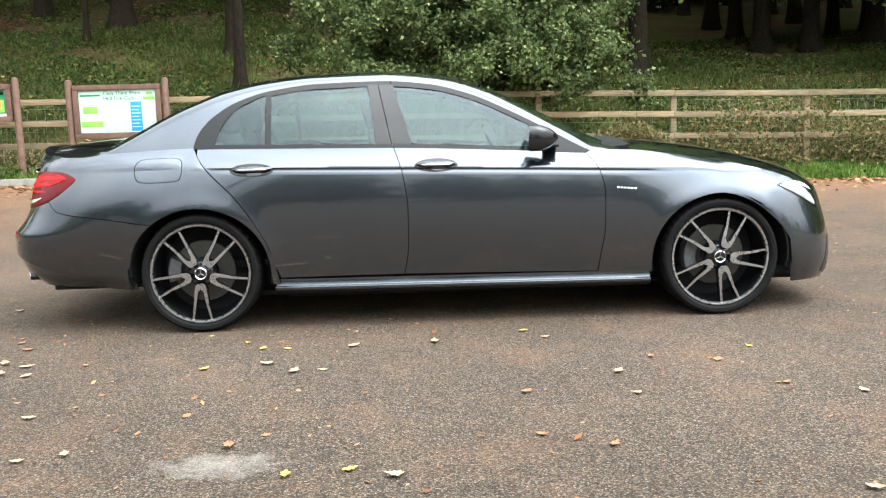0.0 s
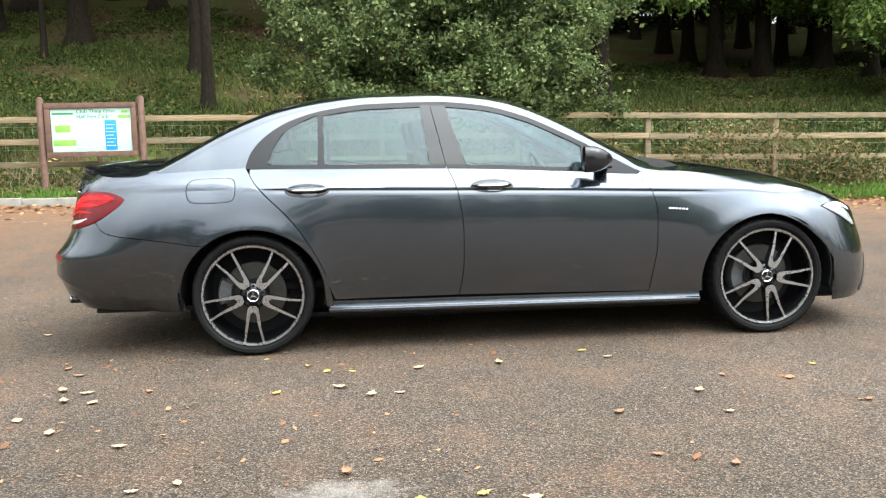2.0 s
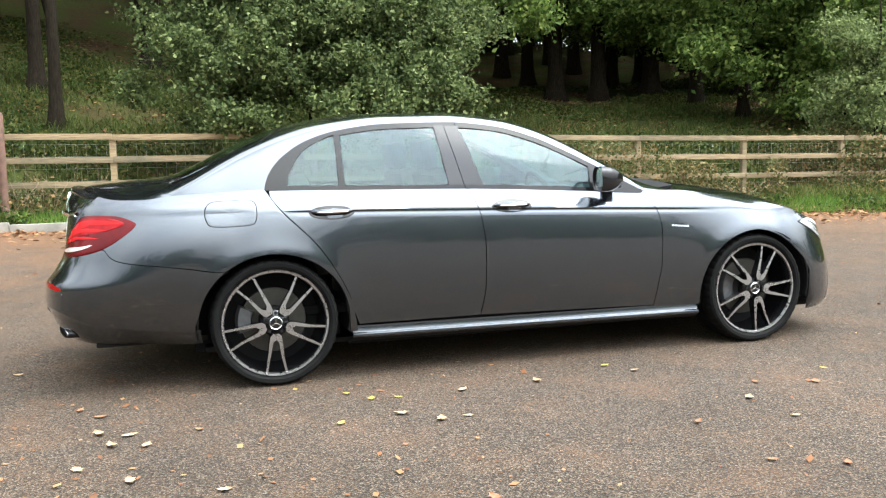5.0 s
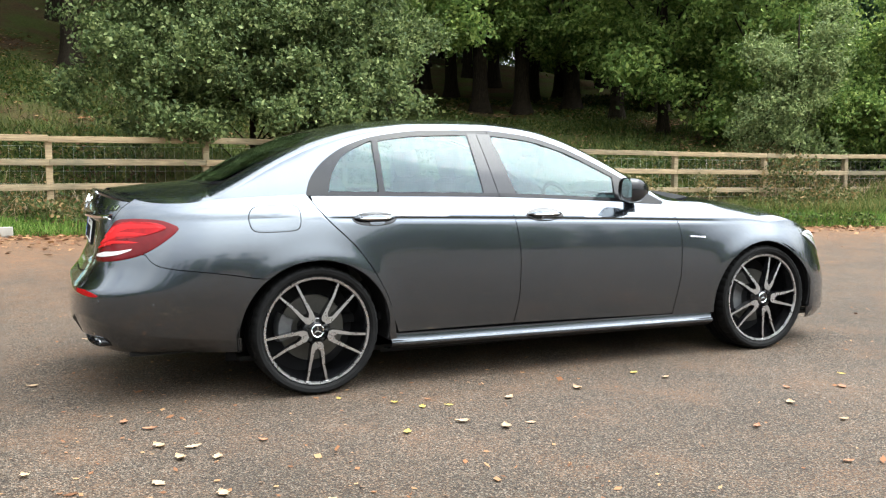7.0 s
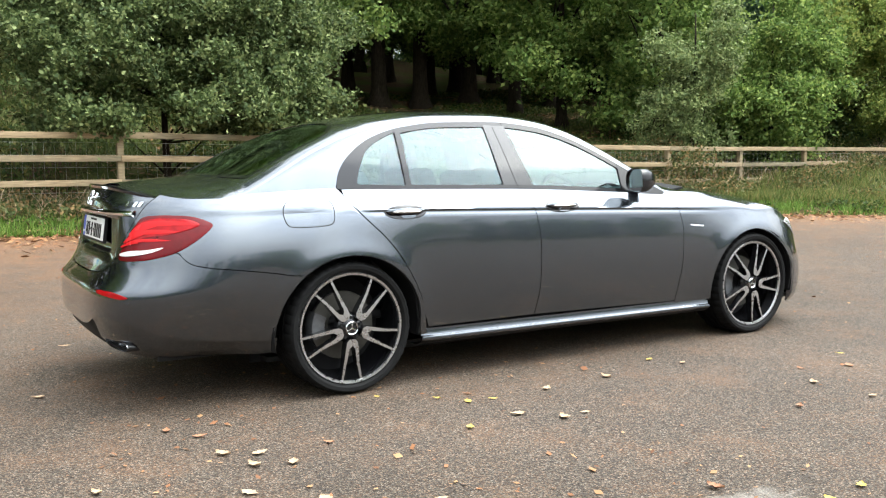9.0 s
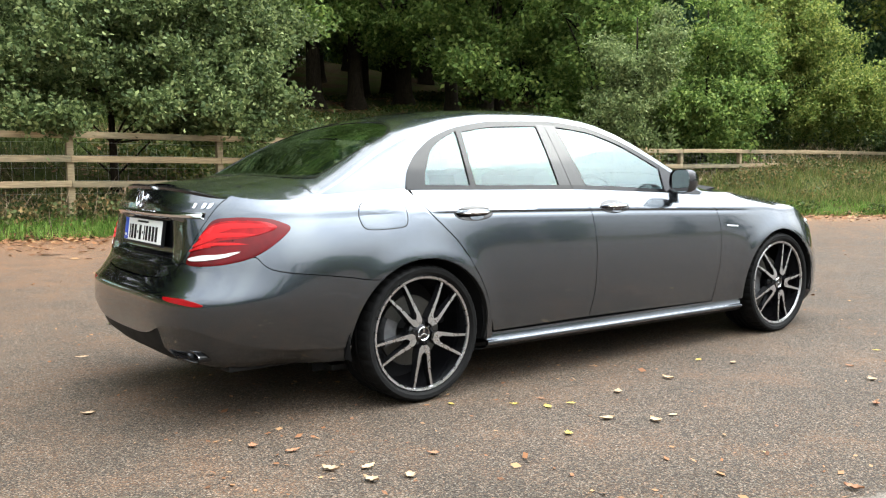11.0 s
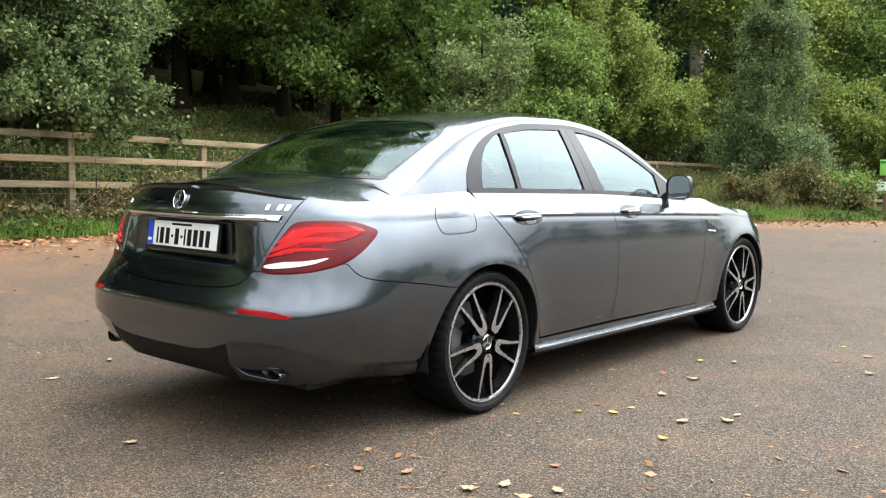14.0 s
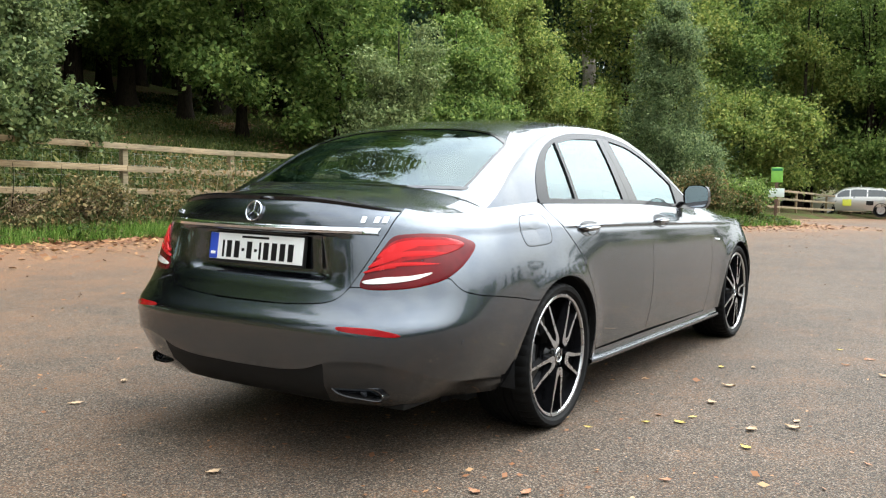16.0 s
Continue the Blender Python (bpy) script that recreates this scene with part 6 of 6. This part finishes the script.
    # fuel flap on the right side only
    if hand < 0:
        flap = [(-0.338, 0.915), (-0.325, 0.957), (-0.29, 0.977), (-0.20, 0.981), (-0.11, 0.981), (-0.076, 0.965), (-0.069, 0.925), (-0.075, 0.878), (-0.10, 0.853), (-0.19, 0.846), (-0.29, 0.848), (-0.325, 0.865)]
        joint = lens("fuel_flap_joint", on_side, flap, BLACK_PLASTIC, car, hand, proud=0.0006, sink=0.002)
        lens("fuel_flap", on_side, flap, PAINT, car, hand, "round-cornered fuel flap", proud=0.0012, grow=0.965, sink=0.002)
    # door handles
    for x0, door_name in ((0.315, "rear_door"), (1.335, "front_door")):
        # no hollow here: a flat black patch paints the shade behind the handle
        cup = [(x0 + 0.118 * math.cos(t), 0.902 + 0.036 * math.sin(t)) for t in np.arange(0, 2 * math.pi, math.pi / 10)]
        rows, lifts = [], []
        pts = cup + cup[:1]
        for f, up in ((0.02, -0.022), (0.4, -0.020), (0.75, -0.012), (0.93, 0.0008), (1.0, 0.0015), (1.03, -0.002)):
            rows.append([on_side(x0 + (p[0] - x0) * f, 0.902 + (p[1] - 0.902) * f) for p in pts])
            lifts.append(max(up, 0.0008))
        sheet("handle_cup", rows, BLACK_GLOSS, car, hand, "flat black patch for the shade in the handle recess", thick=0, lift=lifts)
        rows = []
        for k in spread(-1, 1, 25):
            x = x0 + 0.114 * k
            h = 0.0135 * (1 - abs(k) ** 3.5) + 0.001
            o = 0.030 * (1 - abs(k) ** 4) + 0.002
            w = side(x, 0.90)
            zc = 0.909
            rows.append([(x, w + o * d, zc + h * e) for d, e in ((0.2, -0.9), (0.75, -1.0), (1.0, -0.5), (1.05, 0.1), (0.9, 0.75), (0.55, 1.0), (0.1, 0.9))])
        handle = sheet("door_handle", rows, PAINT, car, hand, "grey door handle with a chrome edge", thick=0)
        rows = []
        for k in spread(-1, 1, 25):
            x = x0 + 0.108 * k
            o = 0.030 * (1 - abs(k) ** 4) + 0.003
            w = side(x, 0.90)
            rows.append([(x, w + o * d, 0.909 + 0.0135 * (1 - abs(k) ** 3.5) * e) for d, e in ((1.0, -0.62), (1.09, -0.35), (1.1, -0.1), (1.03, 0.15))])
        sheet("handle_trim", rows, CHROME, handle, hand, "chrome strip", thick=0)
        lens("handle_bowl", on_side, [(x0 + 0.012 + 0.045 * math.cos(t), 0.882 + 0.012 * math.sin(t)) for t in np.arange(0, 2 * math.pi, math.pi / 6)], PAINT, handle, hand, proud=0.0035, n=24)
    # wing mirror
    mirror = new("wing_mirror")
    mirror.parent = car
    tagged(mirror, "black gloss wing mirror")
    rows = []
    for u in spread(0, 1, 15):
        r = math.sin(min(u * 1.25, 1) * math.pi / 2) ** 0.6 if u < 0.8 else 1.0
        row = []
        for k in range(29):
            t = 2 * math.pi * k / 28
            c, s_ = math.cos(t), math.sin(t)
            yy = math.copysign(abs(c) ** 0.62, c) * 0.108 * r
            zz = math.copysign(abs(s_) ** 0.68, s_) * 0.072 * r * (1.0 + 0.12 * c)
            row.append((2.015 - 0.165 * u - 0.10 * yy, 0.90 + yy * 0.76, 1.036 + zz))
        rows.append(row)
    sheet("mirror_cap", rows, BLACK_GLOSS, mirror, hand, thick=0)
    rows = []
    for f in spread(0.02, 0.93, 5):
        rows.append([(1.862 + 0.0 * f - 0.10 * math.copysign(abs(math.cos(t)) ** 0.62, math.cos(t)) * 0.108 * f, 0.90 + math.copysign(abs(math.cos(t)) ** 0.62, math.cos(t)) * 0.082 * f,
                      1.036 + math.copysign(abs(math.sin(t)) ** 0.68, math.sin(t)) * 0.072 * f) for t in [2 * math.pi * k / 28 for k in range(29)]])
    sheet("mirror_glass", rows, MIRROR, mirror, hand, "bluish mirror glass", thick=0)
    bm = box_bm((0.08, 0.12, 0.022), (1.985, hand * 0.80, 0.992), 0.009)
    part("mirror_arm", bm, BLACK_GLOSS, mirror)
    # wing badge as plain bars
    for k in range(6):
        xk = 2.345 + 0.0195 * k
        rows = [[on_side(x, z) for z in (0.7455 - 0.0018 * k, 0.7545 - 0.0018 * k)] for x in (xk, xk + 0.006, xk + 0.0115)]
        sheet("wing_badge", rows, BADGE, car, hand, "small chrome badge bars", thick=0.003, lift=0.004)

# emblem on the boot: a plain ring with three bars
def tail_x(w, z):
    return rear(rear_angle(abs(w), z), z)[0]


emblem = new("boot_emblem")
emblem.parent = boot
emblem.location = (tail_x(0, 0.99) - 0.006, 0.0, 0.990)
emblem.rotation_euler = (0, radians(17), 0)
tagged(emblem, "chrome ring emblem with plain bars")
v, f = lathe([(0.043, 0.006), (0.043, -0.003), (0.0405, -0.005), (0.038, -0.003), (0.038, 0.006)], 48)
v = [(y, x, z) for x, y, z in v]
ring = mesh_part("emblem_ring", v, f, CHROME, boot)
ring.location, ring.rotation_euler = emblem.location, emblem.rotation_euler
bm = bmesh.new()
for k in range(3):
    a = math.pi / 2 + k * 2 * math.pi / 3
    box_bm((0.004, 0.038, 0.009), (-0.003, 0.019, 0), 0.0015, Matrix.Rotation(a, 4, "X"), bm)
bars = part("emblem_bars", bm, CHROME, boot)
bars.location, bars.rotation_euler = emblem.location, emblem.rotation_euler
bpy.data.objects.remove(emblem)
def tail_bar(w0, w1, z0, z1):
    rows = [[(tail_x(w, z), w, z) for z in (z0, z1)] for w in spread(w0, w1, 4)]
    sheet("model_badge", rows, CHROME, boot, 0, "chrome badge bar", thick=0.004, lift=0.004)


for w0, w1 in ((-0.498, -0.520), (-0.543, -0.566), (-0.570, -0.592)):
    tail_bar(w0, w1 + 0.007, 0.959, 0.981)
for k in range(4):
    tail_bar(0.500 + 0.024 * k, 0.514 + 0.024 * k, 0.960, 0.976)
for hand in (-1, 1):
    # twin exhaust outlets in a shared rounded surround
    def oval(cw, cz, hw, hz, n=40):
        out = []
        for k in range(n + 1):
            t = 2 * math.pi * k / n
            c, q = math.cos(t), math.sin(t)
            out.append((cw + hw * math.copysign(abs(c) ** 0.6, c), cz + hz * math.copysign(abs(q) ** 0.7, q) - 0.16 * hw * c))
        return out

    def pipe_rows(cw, cz, hw, hz, steps):
        rows = []
        for deep, grow in steps:
            rows.append([(rear(rear_angle(w, 0.36), 0.36)[0] + 0.047 + deep, w, z) for w, z in oval(cw, cz, hw + grow, hz + grow)])
        return rows
    tip = sheet("exhaust_tip", pipe_rows(0.545, 0.326, 0.104, 0.027, ((0.09, 0.0), (0.006, 0.0), (0.0, -0.002), (0.002, -0.0055), (0.012, -0.008))), BLACK_GLOSS, car, hand, "black exhaust surround", thick=0)
    # chrome on the rim's upper half only, shaping the bright line light leaves there
    edge = [row[:21] for row in pipe_rows(0.545, 0.326, 0.104, 0.027, ((0.003, 0.0008), (-0.002, 0.0), (-0.002, -0.0012), (0.004, -0.0025)))]
    sheet("exhaust_edge", edge, CHROME_DARK, tip, hand, "dark chrome line for the lit upper edge", thick=0)
    sheet("exhaust_bore", pipe_rows(0.545, 0.326, 0.104, 0.027, ((0.012, -0.008), (0.06, -0.012), (0.062, -0.034))), INK, tip, hand, thick=0)
    for cw in (0.495, 0.592):
        sheet("tail_pipe", pipe_rows(cw, 0.327 + (0.545 - cw) * 0.16, 0.042, 0.019, ((0.06, 0.0), (0.020, 0.0), (0.018, -0.003), (0.06, -0.005))), CHROME_DARK, tip, hand, thick=0)

# number plate, its characters as plain bars
plate = new("number_plate")
plate.parent = boot
plate.location = (tail_x(0, 0.835) + 0.022, 0, 0.832)
plate.rotation_euler = (0, radians(8), 0)
tagged(plate, "white number plate in a black holder")
part("plate_holder", box_bm((0.016, 0.534, 0.126), (0, 0, 0.0), 0.004), BLACK_PLASTIC, plate)
part("plate_face", box_bm((0.006, 0.520, 0.110), (-0.009, 0, 0.004), 0.0015), WHITE_PLATE, plate)
part("country_band", box_bm((0.004, 0.046, 0.108), (-0.0115, 0.236, 0.004), 0.001), BLUE, plate)
part("band_mark", box_bm((0.002, 0.026, 0.012), (-0.0140, 0.236, -0.026), 0.0005), WHITE_PLATE, plate)
yy = 0.186
for wid, high in ((0.014, 0.07), (0.036, 0.07), (0.036, 0.07), (0.018, 0.012), (0.036, 0.07), (0.018, 0.012), (0.014, 0.07), (0.036, 0.07), (0.036, 0.07), (0.036, 0.07), (0.036, 0.07)):
    part("character_bar", box_bm((0.002, wid * 0.78, high), (-0.0128, yy - wid / 2, -0.006), 0.0006), INK, plate)
    yy -= wid + 0.0085
part("caption_bar", box_bm((0.002, 0.15, 0.009), (-0.0128, 0.0, 0.047), 0.0006), INK, plate)

# ---- cabin ----
part("cabin_floor", box_bm((2.6, 1.4, 0.05), (1.15, 0, 0.36), 0.02), LINING, car)
part("parcel_shelf", box_bm((0.55, 1.22, 0.04), (-0.22, 0, 1.0), 0.015), LINING, car)
part("dashboard", box_bm((0.42, 1.38, 0.28), (2.12, 0, 0.84), 0.06), LINING, car)


def seat(x, y, name="seat"):
    s = new(name)
    s.parent = car
    s.location = (x, y, 0)
    part("cushion", box_bm((0.52, 0.50, 0.16), (0.12, 0, 0.52), 0.05), LEATHER, s)
    part("backrest", box_bm((0.15, 0.50, 0.60), (0, 0, 0.30), 0.06, pose(-0.14, 0, 0.54, 0, -18, 0)), LEATHER, s)
    part("headrest", box_bm((0.10, 0.27, 0.19), (0, 0, 0), 0.045, pose(-0.36, 0, 1.20, 0, -12, 0)), LEATHER, s)
    for d in (-0.06, 0.06):
        v, f = tube([(-0.30, d, 1.05), (-0.355, d, 1.16)], 0.007, 6)
        mesh_part("headrest_rod", v, f, CHROME_DARK, s)


for y in (-0.37, 0.37):
    seat(1.33, y, "front_seat")
    seat(0.48, y, "rear_seat")
wheel_rim = new("steering_wheel")
wheel_rim.parent = car
wheel_rim.matrix_world = pose(1.74, -0.37, 0.90, 0, -24, 0)
v, f = lathe([(0.185 + 0.014 * math.cos(t), 0.014 * math.sin(t)) for t in np.arange(0, 2 * math.pi, math.pi / 5)], 40, close=True)
mesh_part("wheel_ring", [(y, x, z) for x, y, z in v], f, LEATHER, wheel_rim)
part("wheel_boss", box_bm((0.04, 0.34, 0.07), (0.02, 0, 0), 0.015), LINING, wheel_rim)
part("interior_mirror", box_bm((0.03, 0.22, 0.06), (1.72, 0, 1.27), 0.014), BLACK_PLASTIC, car)


# ---- parked cars beyond the bend ----
SILVER = plain("silver_paint", (0.58, 0.58, 0.56), 0.3, 0.7, 0.05, 3, Coat_Weight=0.8)
BLUE_GREY = plain("blue_grey_paint", (0.10, 0.12, 0.15), 0.3, 0.5, 0.05, 3, Coat_Weight=0.8)
YELLOW = plain("yellow_sticker", (0.70, 0.72, 0.08), 0.5)
FAR_GLASS = plain("far_car_glass", (0.03, 0.04, 0.045), 0.08, Coat_Weight=1.0)


def far_car(label, at, heading, paint, stickers=False):
    """A small hatchback seen from its side, front towards its own +x."""
    c = thing("parked_car", label, "car", at=at)
    c.rotation_euler = (0, 0, heading)
    low = curve((-2.05, 0.45), (-1.9, 0.28), (1.9, 0.24), (2.1, 0.38))
    belt = curve((-2.05, 0.92), (-1.5, 0.96), (0.0, 0.93), (1.0, 0.90), (1.75, 0.78), (2.1, 0.62))
    roof = curve((-2.0, 0.95), (-1.75, 1.25), (-1.2, 1.43), (-0.2, 1.47), (0.45, 1.40), (1.15, 0.96), (1.7, 0.84), (2.1, 0.66))
    half = curve((-2.07, 0.60), (-1.7, 0.84), (0, 0.87), (1.5, 0.84), (2.1, 0.58))
    def ring(x):
        h, b, r, l = half(x), belt(x), roof(x), low(x)
        in_ = h - 0.30 * max(r - b, 0)
        return [(x, h * 0.9, l), (x, h, (l + b) / 2), (x, h * 0.97, b), (x, max(in_, 0.2), max(r - 0.06, b)), (x, in_ * 0.7, max(r, b + 0.005)), (x, 0.0, max(r, b) + 0.015)]
    rows = []
    for x in spread(-2.07, 2.1, 44):
        p = ring(x)
        rows.append(p + [(a, -b, z) for a, b, z in p[-2::-1]])
    body = sheet("body", rows, paint, c, 0, thick=0)
    for s in (-1, 1):
        for x0, x1 in ((-1.55, -0.62), (-0.56, 0.18), (0.24, 0.82)):
            rws = []
            for x in spread(x0, x1, 8):
                p = ring(x)
                a, b = np.array(p[2]), np.array(p[3])
                rws.append([tuple(a + (b - a) * f + np.array((0, 0.008, 0))) for f in (0.1, 0.5, 0.88)])
            sheet("side_window", rws, FAR_GLASS, c, s, thick=0.004)
        if stickers:
            part("sticker", box_bm((0.42, 0.008, 0.34), (0.35, s * 0.868, 0.66), 0.002), YELLOW, c)
            part("sticker", box_bm((0.34, 0.008, 0.22), (-0.72, s * 0.875, 0.66), 0.002), BLACK_PLASTIC, c)
        for x in (-1.25, 1.25):
            w = new("wheel")
            w.parent = c
            w.location = (x, s * 0.80, 0.31)
            w.rotation_euler = (0, 0, math.pi if s > 0 else 0)
            v, f = lathe([(0.20, -0.005), (0.24, -0.03), (0.30, -0.02), (0.315, 0.02), (0.315, 0.16), (0.2, 0.18)], 28)
            mesh_part("tyre", v, f, RUBBER, w)
            v, f = lathe([(0.205, -0.01), (0.19, -0.02), (0.12, -0.01), (0.02, -0.02)], 28)
            mesh_part("rim", v, f, ALLOY, w)
            v, f = lathe([(0.36, -0.064), (0.33, -0.066), (0.31, -0.02)], 28)
            mesh_part("wheel_arch", v, f, BLACK_PLASTIC, w)
    part("windscreen", box_bm((0.02, 1.1, 0.62), (0, 0, 0), 0.004, pose(0.83, 0, 1.20, 0, -58, 0)), FAR_GLASS, c)
    part("head_lamp", box_bm((0.14, 0.24, 0.12), (1.98, 0.50, 0.66), 0.03), CLEAR_LAMP, c)
    part("head_lamp", box_bm((0.14, 0.24, 0.12), (1.98, -0.50, 0.66), 0.03), CLEAR_LAMP, c)
    part("roof_sign", box_bm((0.05, 0.05, 0.10), (-0.3, 0, 1.52), 0.01), PANEL_WHITE, c)
    return c


far_car("silver hatchback with yellow stickers parked beyond the verge", (47.5, 5.0, ground_z(47.5, 5.0)), radians(99), SILVER, True)
far_car("dark blue-grey car parked behind the silver one", (53.0, 2.2, ground_z(53.0, 2.2)), radians(60), BLUE_GREY)

# ---- single fallen leaves on the tarmac ----
LEAF_YELLOW = plain("yellow_leaf", (0.40, 0.30, 0.06), 0.7, vary=0.3, scale=30)
LEAF_PALE = plain("pale_dry_leaf", (0.368, 0.256, 0.152), 0.75, vary=0.25, scale=30)
LEAF_BROWN = plain("brown_leaf", (0.272, 0.128, 0.064), 0.75, vary=0.3, scale=30)


def fallen_leaf(x, y, size, material, label, turn, curl):
    """A lobed dry leaf, curled up at its sides and its tip."""
    verts, faces = [], []
    n = 13
    for i in range(n):
        u = i / (n - 1)
        w = 0.33 * math.sin(math.pi * u ** 0.8) * (0.78 + 0.22 * math.cos(u * 21)) + 0.008
        for s in (-1, -0.5, 0, 0.5, 1):
            verts.append(((u - 0.5) * size, s * w * size, 0.004 + curl * size * (abs(s) ** 1.5 * 0.30 + 0.22 * (2 * u - 1) ** 2 + 0.05 * math.sin(9 * u + 2 * s))))
    for i in range(n - 1):
        for j in range(4):
            faces.append((i * 5 + j, (i + 1) * 5 + j, (i + 1) * 5 + j + 1, i * 5 + j + 1))
    leaf = mesh_part("fallen_leaf", verts, faces, material, sharp=180)
    leaf.location = (x, y, ground_z(x, y) + 0.001)
    leaf.rotation_euler = (0, 0, turn)
    return tagged(leaf, label, "leaf", "fallen leaves on the tarmac")


LEAVES = {
    "y": (LEAF_YELLOW, "small curled yellow leaf on the tarmac", [(1.776, -1.121), (2.83, -1.62), (0.96, -3.02), (0.75, -3.05), (0.3, -1.19), (0.4, -1.32), (0.18, -1.68), (0.53, -1.34), (0.07, -1)]),
    "p": (LEAF_PALE, "pale dry curled leaf on the tarmac", [(-0.37, -2.34), (-0.21, -2.83), (-0.07, -2.77), (0.47, -1.63), (0.62, -1.78), (0.75, -1.77), (0.87, -1.33), (2.1, -2.31), (1.11, -3.09), (3.02, -2.38), (2.1, -1.98), (1.29, -1.3), (1.87, -1.29), (2.57, -3.34), (-0.7, -2.13), (-0.79, -1.65), (-0.9, -1.92), (-1.36, -1.63), (-0.65, -1.7), (-1.36, -0.09), (-0.85, -1.46), (-0.72, -1.52), (-0.61, 1.41), (-1.04, 1.22)]),
    "b": (LEAF_BROWN, "reddish-brown dead leaf on the tarmac", [(-0.96, -1.01), (-0.86, -1.17), (-0.43, -1.54), (1.65, -2.24), (2.31, -1.74), (2.6, -1.84), (2.76, -2.24), (1.88, -2.88), (1.64, -2.76), (0.51, -2.76)]),
}
r = np.random.default_rng(77)
for material, label, places in LEAVES.values():
    for x, y in places:
        fallen_leaf(x, y, r.uniform(0.05, 0.08) * (0.8 if material is LEAF_YELLOW else 1.0), material, label, r.uniform(0, 6.28), r.uniform(0.12, 0.42))
